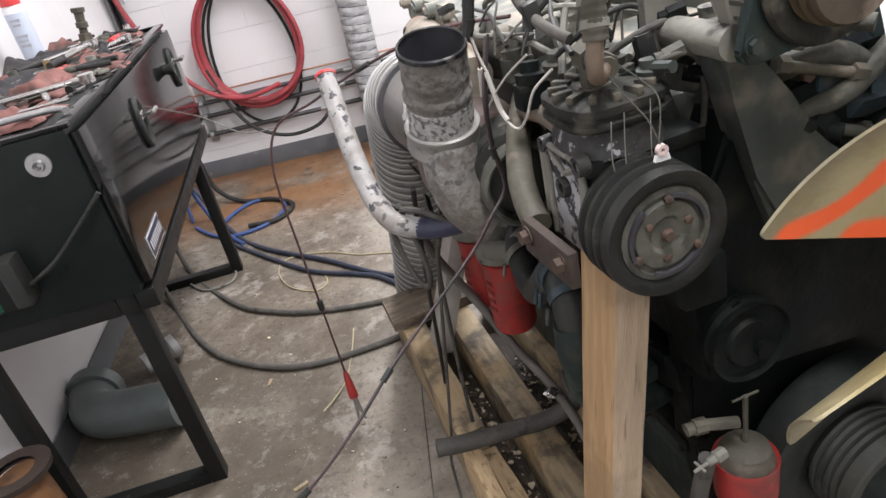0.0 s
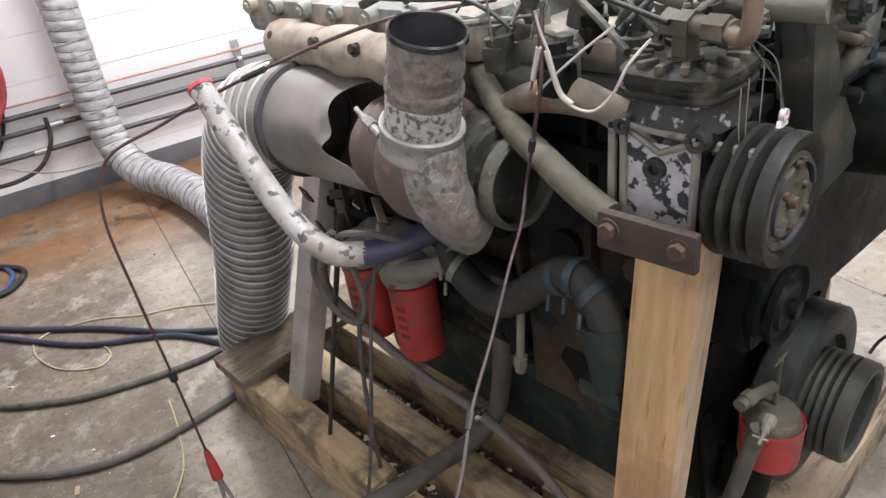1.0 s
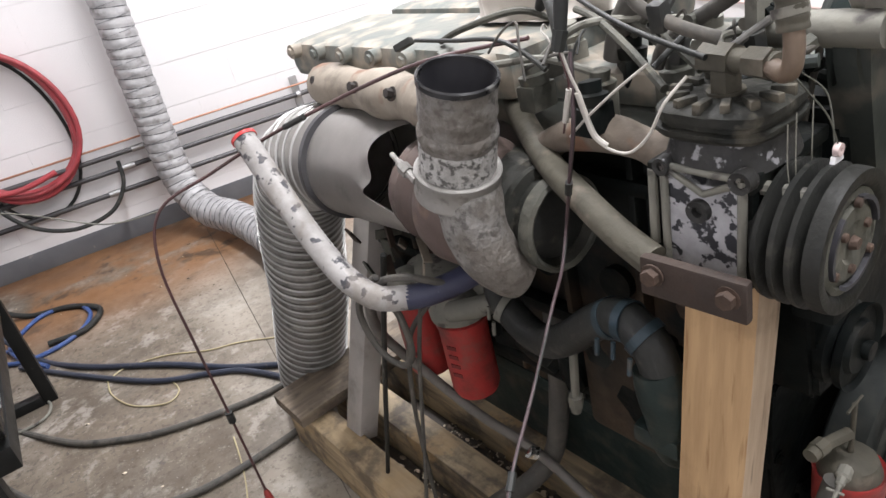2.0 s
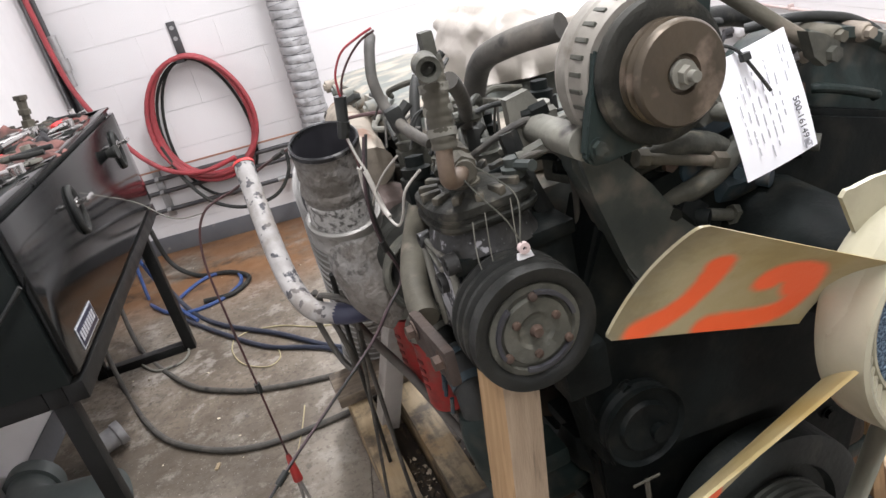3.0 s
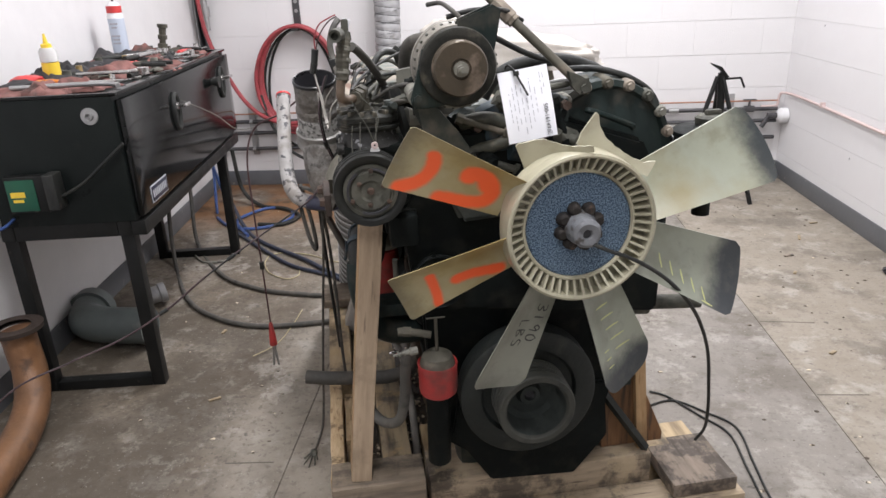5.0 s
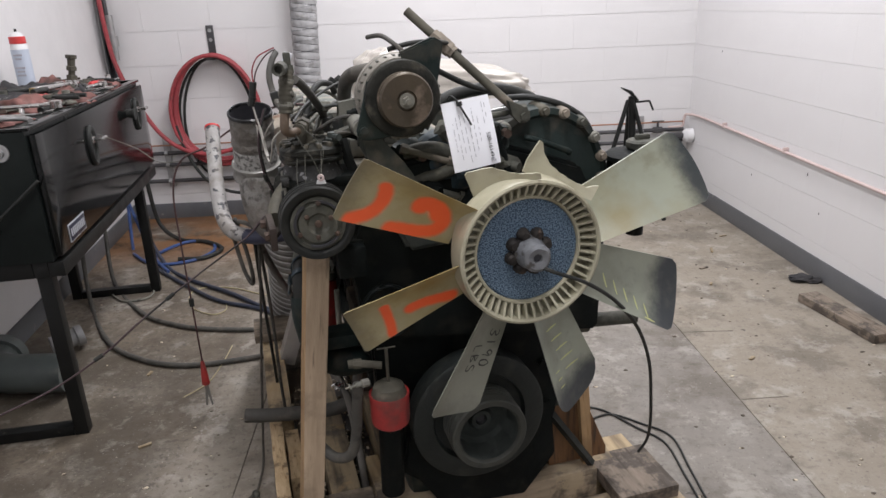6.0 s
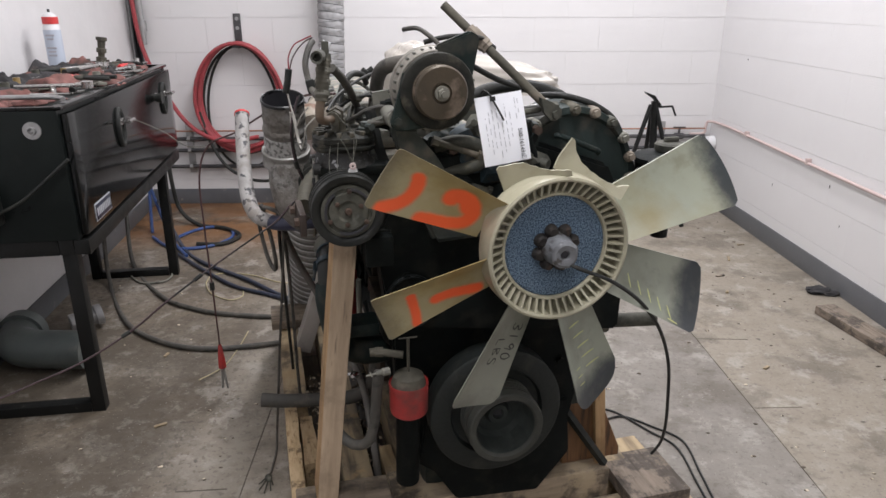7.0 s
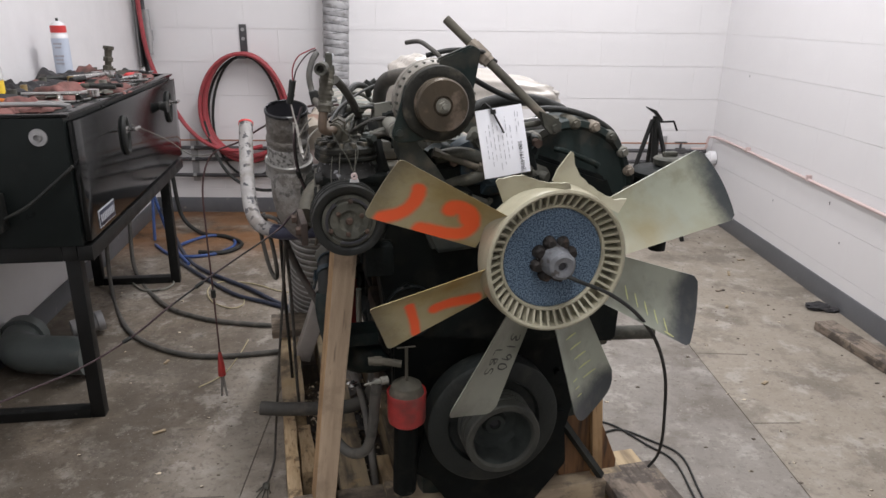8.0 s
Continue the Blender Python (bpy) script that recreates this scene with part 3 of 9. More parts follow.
def thing(name, label, category, group="", m=None):
    e = new(name)
    e.empty_display_size = 0.1
    tagged(e, label, category, group)
    if m is not None:
        e.matrix_world = m
    return e


def finish(name, bm, material, smooth=35):
    bmesh.ops.recalc_face_normals(bm, faces=bm.faces)
    me = bpy.data.meshes.new(name)
    bm.to_mesh(me)
    bm.free()
    me.materials.append(material)
    if smooth:
        me.polygons.foreach_set("use_smooth", [True] * len(me.polygons))
        me.set_sharp_from_angle(angle=radians(smooth))
    return me


def part(name, bm, material, parent=None, label="", m=None, smooth=35):
    """Links a bmesh as one mesh object, under a thing or part if given; coordinates are the parent's own."""
    ob = new(name, finish(name, bm, material, smooth))
    if parent is not None:
        ob.parent = parent
    if m is not None:
        ob.matrix_basis = m
    if label:
        ob["label"] = label
    return ob


def solo(name, bm, material, label, category, group="", m=None, kind="", smooth=35):
    ob = part(name, bm, material, None, "", m, smooth)
    return tagged(ob, label, category, group, kind)


def axis_m(p0, p1):
    p0, p1 = Vector(p0), Vector(p1)
    q = (p1 - p0).to_track_quat("Z", "Y")
    return Matrix.Translation(p0) @ q.to_matrix().to_4x4()


def box(bm, lo, hi, bevel=0.0, m=None):
    lo, hi = Vector(lo), Vector(hi)
    r = bmesh.ops.create_cube(bm, size=1.0)
    vs = r["verts"]
    d = hi - lo
    for v in vs:
        v.co = Vector(((v.co.x + 0.5) * d.x + lo.x, (v.co.y + 0.5) * d.y + lo.y, (v.co.z + 0.5) * d.z + lo.z))
    if bevel:
        es = list({e for v in vs for e in v.link_edges})
        out = bmesh.ops.bevel(bm, geom=es, offset=bevel, segments=2, affect="EDGES", profile=0.6)
        vs = list({v for f in out["faces"] for v in f.verts} | {v for v in vs if v.is_valid})
    if m is not None:
        bmesh.ops.transform(bm, matrix=m, verts=vs)
    return vs


def rod(bm, p0, p1, r0, r1=None, seg=16, cap=True):
    r1 = r0 if r1 is None else r1
    p0, p1 = Vector(p0), Vector(p1)
    r = bmesh.ops.create_cone(bm, cap_ends=cap, segments=seg, radius1=r0, radius2=r1, depth=(p1 - p0).length)
    m = axis_m(p0, p1) @ Matrix.Translation((0, 0, (p1 - p0).length / 2))
    bmesh.ops.transform(bm, matrix=m, verts=r["verts"])
    return r["verts"]


def lathe(bm, profile, p0, p1, seg=32):
    """Turns a profile of (distance along, radius) about the line from p0 towards p1."""
    m = axis_m(p0, p1)
    rings = []
    for h, r in profile:
        if r < 1e-5:
            rings.append([bm.verts.new(m @ Vector((0, 0, h)))])
        else:
            rings.append([bm.verts.new(m @ Vector((r * math.cos(2 * math.pi * k / seg), r * math.sin(2 * math.pi * k / seg), h))) for k in range(seg)])
    for a, b in zip(rings, rings[1:]):
        for k in range(seg):
            j = (k + 1) % seg
            if len(a) == 1 and len(b) == 1:
                continue
            if len(a) == 1:
                bm.faces.new((a[0], b[j], b[k]))
            elif len(b) == 1:
                bm.faces.new((a[k], a[j], b[0]))
            else:
                bm.faces.new((a[k], a[j], b[j], b[k]))
    return rings


def spline(pts, n=8):
    P = [Vector(p) for p in pts]
    if len(P) < 3:
        return [P[0].lerp(P[-1], k / n) for k in range(n + 1)]
    out = []
    for i in range(len(P) - 1):
        a, b, c, d = P[max(i - 1, 0)], P[i], P[i + 1], P[min(i + 2, len(P) - 1)]
        for k in range(n):
            t = k / n
            out.append(0.5 * ((2 * b) + (c - a) * t + (2 * a - 5 * b + 4 * c - d) * t * t + (3 * b - a - 3 * c + d) * t ** 3))
    out.append(P[-1])
    return out


def frames(path):
    """Tangent and two normals along a path, carried without twist."""
    res, up = [], None
    for i, p in enumerate(path):
        t = (path[min(i + 1, len(path) - 1)] - path[max(i - 1, 0)]).normalized()
        if up is None:
            up = Vector((0, 0, 1)) if abs(t.z) < 0.9 else Vector((1, 0, 0))
        s = t.cross(up).normalized()
        up = s.cross(t).normalized()
        res.append((p, s, up))
    return res


def sweep(bm, path, r, seg=10, cap=True, wave=None):
    """A tube along a path; r is a radius or a function of the share of the length."""
    fr = frames(path)
    rings = []
    n = len(fr)
    for i, (p, s, u) in enumerate(fr):
        rr = r(i / (n - 1)) if callable(r) else r
        if wave:
            rr += wave(i)
        rings.append([bm.verts.new(p + (s * math.cos(a) + u * math.sin(a)) * rr) for a in (2 * math.pi * k / seg for k in range(seg))])
    for a, b in zip(rings, rings[1:]):
        for k in range(seg):
            j = (k + 1) % seg
            bm.faces.new((a[k], a[j], b[j], b[k]))
    if cap:
        bm.faces.new(rings[0][::-1])
        bm.faces.new(rings[-1])
    return rings


def tube(pts, r, n=8, seg=10):
    bm = bmesh.new()
    sweep(bm, spline(pts, n), r, seg)
    return bm


def helix(bm, path, R, r, pitch_len, seg=5, per=16, phase=0.0, hand=1):
    """A thin wire wound round a path at radius R."""
    fr = frames(path)
    L = [0.0]
    for a, b in zip(path, path[1:]):
        L.append(L[-1] + (b - a).length)
    pts = []
    steps = int(L[-1] / pitch_len * per)
    i = 0
    for k in range(steps + 1):
        d = L[-1] * k / steps
        while i < len(L) - 2 and L[i + 1] < d:
            i += 1
        f = (d - L[i]) / max(1e-9, L[i + 1] - L[i])
        p = path[i].lerp(path[i + 1], f)
        s, u = fr[i][1].lerp(fr[i + 1][1], f), fr[i][2].lerp(fr[i + 1][2], f)
        a = hand * 2 * math.pi * d / pitch_len + phase
        pts.append(p + (s * math.cos(a) + u * math.sin(a)) * R)
    sweep(bm, pts, r, seg, True)


def resample(path, step):
    L = [0.0]
    for a, b in zip(path, path[1:]):
        L.append(L[-1] + (b - a).length)
    n = max(2, int(L[-1] / step))
    out, i = [], 0
    for k in range(n + 1):
        d = L[-1] * k / n
        while i < len(L) - 2 and L[i + 1] < d:
            i += 1
        out.append(path[i].lerp(path[i + 1], (d - L[i]) / max(1e-9, L[i + 1] - L[i])))
    return out


def hexbolt(bm, p, d, r=0.009, h=0.008, washer=True):
    p, d = Vector(p), Vector(d).normalized()
    if washer:
        rod(bm, p, p + d * 0.002, r * 1.35, seg=14)
    rod(bm, p + d * 0.002, p + d * (0.002 + h), r, r * 0.97, seg=6)


def lump(bm, c, size, seed, amp=0.25, sub=2, freq=2.2, m=None):
    """An uneven rounded lump."""
    r = bmesh.ops.create_icosphere(bm, subdivisions=sub, radius=1.0)
    off = Vector((seed * 3.7, seed * 1.3, seed * 2.1))
    for v in r["verts"]:
        k = 1 + amp * noise.noise(v.co * freq + off) + amp * 0.5 * noise.noise(v.co * freq * 2.7 + off)
        v.co = Vector((v.co.x * size[0] * k, v.co.y * size[1] * k, v.co.z * size[2] * k)) + Vector(c)
    if m is not None:
        bmesh.ops.transform(bm, matrix=m, verts=r["verts"])
    return r["verts"]


def rough_up(bm, amp, freq, seed=0.0):
    off = Vector((seed, seed * 1.7, -seed))
    for v in bm.verts:
        v.co += noise.noise_vector(v.co * freq + off) * amp


def prism(bm, outline, y0, y1):
    """An outline in (x, z) pushed along y."""
    a = [bm.verts.new((x, y0, z)) for x, z in outline]
    b = [bm.verts.new((x, y1, z)) for x, z in outline]
    n = len(a)
    bm.faces.new(a)
    bm.faces.new(b[::-1])
    for k in range(n):
        j = (k + 1) % n
        bm.faces.new((a[k], b[k], b[j], a[j]))

# ---- room ----
BACK_Y, RIGHT_X, FRONT_Y = 3.85, 3.05, -3.4
LEFT_A, LEFT_B = Vector((0.01, FRONT_Y, 0)), Vector((-0.63, BACK_Y, 0))
COURSE0, COURSE, BLOCK = 0.160, 0.203, 0.406


def slab_box(name, lo, hi, material, label, category):
    bm = bmesh.new()
    box(bm, lo, hi)
    return solo(name, bm, material, label, category, kind="structure", smooth=0)


floor = slab_box("floor", (-1.2, FRONT_Y - 0.3, -0.20), (RIGHT_X + 0.3, BACK_Y + 0.3, -0.006), M["joint"], "stained grey concrete floor cast in slabs", "floor")
# slabs between the sawn joints
XS = [-1.0, 0.632, 2.232, RIGHT_X + 0.2]
JY = {0: [-0.9], 1: [0.2], 2: [-0.35]}
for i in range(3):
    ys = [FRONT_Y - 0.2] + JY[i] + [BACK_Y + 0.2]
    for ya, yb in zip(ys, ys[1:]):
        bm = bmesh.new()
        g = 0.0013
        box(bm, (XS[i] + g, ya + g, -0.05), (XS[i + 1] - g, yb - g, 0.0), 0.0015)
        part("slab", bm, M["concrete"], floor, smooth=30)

# short open stretches of the cross joints
for x0, y0, ln, yw in ((2.236, 1.29, 0.16, 0), (2.236, 1.793, 0.20, -4), (0.45, 0.93, 0.14, 3)):
    bm = bmesh.new()
    box(bm, (0, -0.0022, -0.001), (ln, 0.0022, 0.0006), 0.0003)
    rough_up(bm, 0.0004, 30, x0)
    part("open_joint", bm, M["joint"], floor, m=pose(x0, y0, 0, 0, 0, yw), smooth=0)

wall_north = slab_box("wall_north", (-1.3, BACK_Y + 0.004, -0.2), (RIGHT_X + 0.3, BACK_Y + 0.2, ROOM_H), M["mortar"], "white painted concrete block wall", "wall")
wall_east = slab_box("wall_east", (RIGHT_X + 0.004, FRONT_Y - 0.2, -0.2), (RIGHT_X + 0.2, BACK_Y + 0.004, ROOM_H), M["mortar"], "white painted concrete block wall", "wall")
wall_south = slab_box("wall_south", (-1.3, FRONT_Y - 0.2, -0.2), (RIGHT_X + 0.004, FRONT_Y, ROOM_H), M["wall"], "plain white painted wall", "wall")
d = (LEFT_B - LEFT_A)
yaw_l = math.atan2(-d.x, d.y)
bm = bmesh.new()
box(bm, (-0.2, -0.1, -0.2), (-0.004, d.length + 0.1, ROOM_H))
wall_west = solo("wall_west", bm, M["mortar"], "white painted concrete block wall", "wall", kind="structure", smooth=0, m=Matrix.Translation(LEFT_A) @ Matrix.Rotation(yaw_l, 4, "Z"))
ceiling = slab_box("ceiling", (-1.3, FRONT_Y - 0.2, ROOM_H), (RIGHT_X + 0.3, BACK_Y + 0.2, ROOM_H + 0.15), M["ceil"], "plain white ceiling", "ceiling")

# face shells of the blocks: shared meshes, 8 mm joints tooled back
GAP = 0.0011


def block_mesh(length, height, gap=GAP):
    bm = bmesh.new()
    box(bm, (0.0002, 0.0, gap), (length - 0.0002, 0.03, height - gap), gap * 0.35)
    return finish("block", bm, M["wall"], 0)


BM_FULL, BM_LOW = block_mesh(BLOCK, COURSE), block_mesh(BLOCK, COURSE0)
BM_FINE = block_mesh(BLOCK, COURSE, 0.0005)


def lay_blocks(wall, place, length, rows, shift=0.0, full=BM_FULL):
    """Running bond along a wall; place(s, z) gives the pose of a block whose left end is s along the wall."""
    for r in range(-1, rows):
        z = COURSE0 + COURSE * r if r >= 0 else 0.0
        s = -BLOCK + shift + (BLOCK / 2 if r % 2 else 0.0)
        while s < length:
            if s > -BLOCK * 0.9:
                ob = new("block", full if r >= 0 else BM_LOW)
                ob.parent = wall
                ob.matrix_basis = wall.matrix_world.inverted() @ place(s, z)
            s += BLOCK


# upper, never approached part of each wall: one plain sheet
def upper(wall, m, length, z0):
    bm = bmesh.new()
    box(bm, (-0.1, 0.0, z0), (length, 0.03, ROOM_H))
    part("upper_wall", bm, M["wall"], wall, m=wall.matrix_world.inverted() @ m, smooth=0)


NB = 7
lay_blocks(wall_north, lambda s, z: pose(-0.72 + s, BACK_Y - 0.0, z), 3.8, NB, 0.14)
upper(wall_north, pose(-0.72, BACK_Y, 0), 3.8, COURSE0 + COURSE * NB)
lay_blocks(wall_east, lambda s, z: pose(RIGHT_X, BACK_Y - s, z, 0, 0, -90), 5.2, NB, full=BM_FINE)
upper(wall_east, pose(RIGHT_X, BACK_Y, 0, 0, 0, -90), 7.3, COURSE0 + COURSE * NB)
bm = bmesh.new()
box(bm, (5.1, 0.0, 0.0), (7.3, 0.03, COURSE0 + COURSE * NB))
part("lower_wall", bm, M["wall"], wall_east, m=wall_east.matrix_world.inverted() @ pose(RIGHT_X, BACK_Y, 0, 0, 0, -90), smooth=0)
WL = Matrix.Translation(LEFT_A) @ Matrix.Rotation(yaw_l + math.pi / 2, 4, "Z")
lay_blocks(wall_west, lambda s, z: WL @ pose(3.2 + s, 0, z), 4.2, NB)
upper(wall_west, WL, 7.5, COURSE0 + COURSE * NB)
bm = bmesh.new()
box(bm, (-0.1, 0.0, 0.0), (2.85, 0.03, COURSE0 + COURSE * NB))
part("lower_wall", bm, M["wall"], wall_west, m=wall_west.matrix_world.inverted() @ WL, smooth=0)


def baseboard(m, length):
    bm = bmesh.new()
    box(bm, (0, -0.006, 0.0), (length, 0.0, 0.1), 0.002)
    return solo("baseboard", bm, M["base"], "grey painted band along the foot of the wall", "baseboard", kind="structure", m=m)


baseboard(pose(-0.63, BACK_Y, 0), 3.674)
baseboard(pose(RIGHT_X, BACK_Y - 0.006, 0, 0, 0, -90), 7.2)
baseboard(WL, d.length - 0.008)

# ceiling light fittings added out of view, one for each lamp
for lx, ly, lw in LAMPS:
    t = thing("added_ceiling_light", "white fluorescent ceiling light fitting added out of view, switched on", "ceiling light", "ceiling lights", pose(lx, ly, ROOM_H))
    bm = bmesh.new()
    box(bm, (-0.17, -0.62, -0.06), (0.17, 0.62, -0.002), 0.006)
    part("housing", bm, M["whiteplast"], t)
    bm = bmesh.new()
    box(bm, (-0.14, -0.59, -0.078), (0.14, 0.59, -0.062), 0.004)
    part("diffuser", bm, M["glow"], t, "glowing acrylic diffuser")

# ---- crate under the engine ----
ENG = pose(1.364, 0.399, 0, 0, 0, 12.5)
crate = thing("engine_crate", "rough timber engine crate soaked with oil", "crate", m=ENG)


def beam(name, lo, hi, material, label="", m=None, seed=0.0, amp=0.0015):
    bm = bmesh.new()
    box(bm, lo, hi, 0.004)
    d = Vector(hi) - Vector(lo)
    ax = max(range(3), key=lambda k: d[k])
    es = [e for e in bm.edges if abs((e.verts[0].co - e.verts[1].co)[ax]) > d[ax] * 0.8]
    bmesh.ops.subdivide_edges(bm, edges=es, cuts=10)
    rough_up(bm, amp, 9, seed + lo[0])
    return part(name, bm, material, crate, label, m)


beam("rail", (-0.466, 0.86, 0.0), (-0.398, 1.50, 0.15), M["brownwood"], "brown stained timber rail", seed=1)
beam("split_rail_end", (-0.466, 0.40, 0.0), (-0.432, 0.855, 0.146), M["sawchip"], "freshly split pale timber", seed=8, amp=0.005)
beam("rail", (-0.335, 0.34, 0.0), (-0.262, 1.50, 0.155), M["oilwood"], seed=2)
beam("rail", (-0.185, 0.36, 0.0), (-0.10, 1.50, 0.17), M["oilwood"], seed=3)
beam("rail", (0.30, 0.36, 0.0), (0.39, 1.50, 0.15), M["brownwood"], seed=4)
beam("floor_board", (-0.396, 0.46, 0.002), (-0.337, 1.30, 0.062), M["oilfloor"], seed=6)
beam("floor_board", (-0.260, 0.46, 0.002), (-0.187, 1.30, 0.062), M["oilfloor"], seed=7)
beam("rear_cross_beam", (-0.49, 1.34, 0.157), (0.39, 1.49, 0.190), M["crossbrown"], seed=5)
beam("split_block", (-0.428, 0.60, 0.024), (-0.388, 0.83, 0.11), M["sawchip"], "broken pale timber", seed=18, amp=0.008)
beam("front_cross_beam", (-0.235, 0.29, 0.10), (0.30, 0.41, 0.19), M["crosswood"], "grey weathered cross beam", seed=9)
beam("front_cross_beam", (-0.25, 0.20, 0.0), (0.50, 0.288, 0.113), M["crosswood"], seed=10)
beam("front_plank", (0.325, 0.215, 0.115), (0.485, 0.392, 0.150), M["pinegrey"], "weathered plank end with nail holes", seed=11)
beam("side_block", (0.31, 0.40, 0.0), (0.49, 0.50, 0.112), M["brownwood"], seed=12)
beam("short_rail", (-0.225, 0.41, 0.022), (-0.188, 0.62, 0.12), M["brownwood"], seed=13)
# short cross timbers under the prop, then the pale pine stud that props the bracket, leaning a little
beam("prop_beam", (-0.46, 0.245, 0.0), (-0.255, 0.338, 0.120), M["crossbrown"], seed=14)
beam("prop_beam", (-0.455, 0.240, 0.1215), (-0.250, 0.335, 0.245), M["crossbrown"], seed=15)
bm = bmesh.new()
box(bm, (-0.0220, -0.0400, 0), (0.0220, 0.0400, 0.628), 0.003)
es = [e for e in bm.edges if abs(e.verts[0].co.z - e.verts[1].co.z) > 0.5]
bmesh.ops.subdivide_edges(bm, edges=es, cuts=10)
rough_up(bm, 0.0012, 9, 3)
stud = part("prop_stud", bm, M["pine"], crate, "pine stud standing upright, its narrow side grey", m=pose(-0.390, 0.297, 0.247, 0.9, 6.2, 0))
stud.data.materials.append(M["studgrey"])
for f in stud.data.polygons:
    if f.normal.y < -0.7:
        f.material_index = 1
# slim aluminium-coloured post beside the flexible hose
bm = bmesh.new()
box(bm, (-0.025, -0.048, 0), (0.025, 0.016, 0.67), 0.003)
part("grey_post", bm, M["postgrey"], crate, "grey square post", m=pose(-0.390, 1.250, 0.13, 2, 19.0, 0))
bm = bmesh.new()
prism(bm, [(0.190, 0.192), (0.170, 0.40), (0.215, 0.445), (0.262, 0.41), (0.345, 0.215), (0.345, 0.192)], 0.332, 0.352)
bmesh.ops.bevel(bm, geom=bm.edges[:], offset=0.002, segments=1, affect="EDGES")
part("wedge_board", bm, M["orangeboard"], crate, "orange-brown oil-stained board")
bm = bmesh.new()
box(bm, (-0.013, -0.009, 0), (0.013, 0.009, 0.27), 0.002)
rough_up(bm, 0.0006, 12, 4)
part("edge_stud", bm, M["pine"], crate, m=pose(0.286, 0.320, 0.192, 0, -5, 0))
# dark steel brace running down to the plank
bm = bmesh.new()
rod(bm, (0.182, 0.315, 0.358), (0.288, 0.300, 0.200), 0.011, seg=4)
rough_up(bm, 0.0006, 40, 2)
part("brace", bm, M["damper"], crate, "dark steel brace")
# oily chips between the rails
rng = random.Random(5)
bm = bmesh.new()
for k in range(520):
    u, v = rng.choice([rng.uniform(-0.392, -0.341), rng.uniform(-0.256, -0.191)]), rng.uniform(0.42, 1.15)
    s = rng.uniform(0.002, 0.009)
    lump(bm, (u, v, 0.0635 + s * 0.3), (s * rng.uniform(0.5, 1.2), s * rng.uniform(0.7, 2.0), s * 0.5), k, 0.4, 1)
ob = part("debris", bm, M["chips"], crate, "oily dirt and pale wood chips")
ob["kind"] = "stuff"

# ---- engine (y runs to its rear) ----
engine = thing("diesel_engine", "grimy old truck diesel engine standing on a timber crate", "engine", m=ENG)
CRANK = (-0.025, 0.450)

# block, gear case, sump
bm = bmesh.new()
box(bm, (-0.20, 0.30, 0.40), (0.24, 1.22, 0.93), 0.02)
rough_up(bm, 0.003, 18, 2)
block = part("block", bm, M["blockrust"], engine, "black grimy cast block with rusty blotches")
for k in range(6):
    y = 0.40 + k * 0.14
    bm = bmesh.new()
    rod(bm, (-0.19, y, 0.70), (-0.213, y, 0.70), 0.028, seg=16)
    part("plug", bm, M["grime"], block)
    bm = bmesh.new()
    box(bm, (-0.222, y - 0.058, 0.44), (-0.19, y - 0.046, 0.92), 0.004)
    rough_up(bm, 0.003, 18, k)
    part("upright_rib", bm, M["blockrust"], block)
for z in (0.46, 0.60, 0.86):
    bm = bmesh.new()
    box(bm, (-0.226, 0.32, z), (-0.19, 1.2, z + 0.022), 0.005)
    part("long_rib", bm, M["grime"], block)
bm = bmesh.new()
box(bm, (-0.240, 0.445, 0.42), (-0.19, 0.60, 0.635), 0.012)
rough_up(bm, 0.003, 18, 4)
part("side_cover", bm, M["rustplate"], block, "rust-brown oily side cover")
bm = bmesh.new()
box(bm, (-0.16, 0.34, 0.17), (0.20, 1.15, 0.40), 0.03)
box(bm, (-0.20, 0.30, 0.38), (0.24, 1.20, 0.41), 0.005)
for k in range(9):
    hexbolt(bm, (-0.185, 0.34 + k * 0.1, 0.38), (0, 0, -1), 0.007, 0.008)
rough_up(bm, 0.003, 14, 3)
part("oil_pan", bm, M["green"], engine, "dark oily sump")
bm = bmesh.new()
prism(bm, [(-0.245, 0.66), (-0.262, 0.79), (-0.27, 0.85), (-0.245, 0.89), (-0.20, 1.0), (0.02, 1.03), (0.20, 0.97), (0.265, 0.84), (0.255, 0.60)], 0.235, 0.31)
prism(bm, [(-0.20, 0.30), (-0.225, 0.50), (-0.235, 0.68), (0.24, 0.68), (0.225, 0.50), (0.18, 0.34), (0.10, 0.24), (-0.12, 0.24)], 0.295, 0.345)
bmesh.ops.bevel(bm, geom=bm.edges[:], offset=0.008, segments=2, affect="EDGES")
for k in range(14):
    a = k / 14 * 2 * math.pi
    z = 0.64 + 0.30 * math.sin(a)
    hexbolt(bm, (-0.03 + 0.200 * math.cos(a), 0.235 if z > 0.67 else 0.295, z), (0, -1, 0), 0.008, 0.007)
rough_up(bm, 0.002, 20, 4)
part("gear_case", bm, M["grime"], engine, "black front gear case")

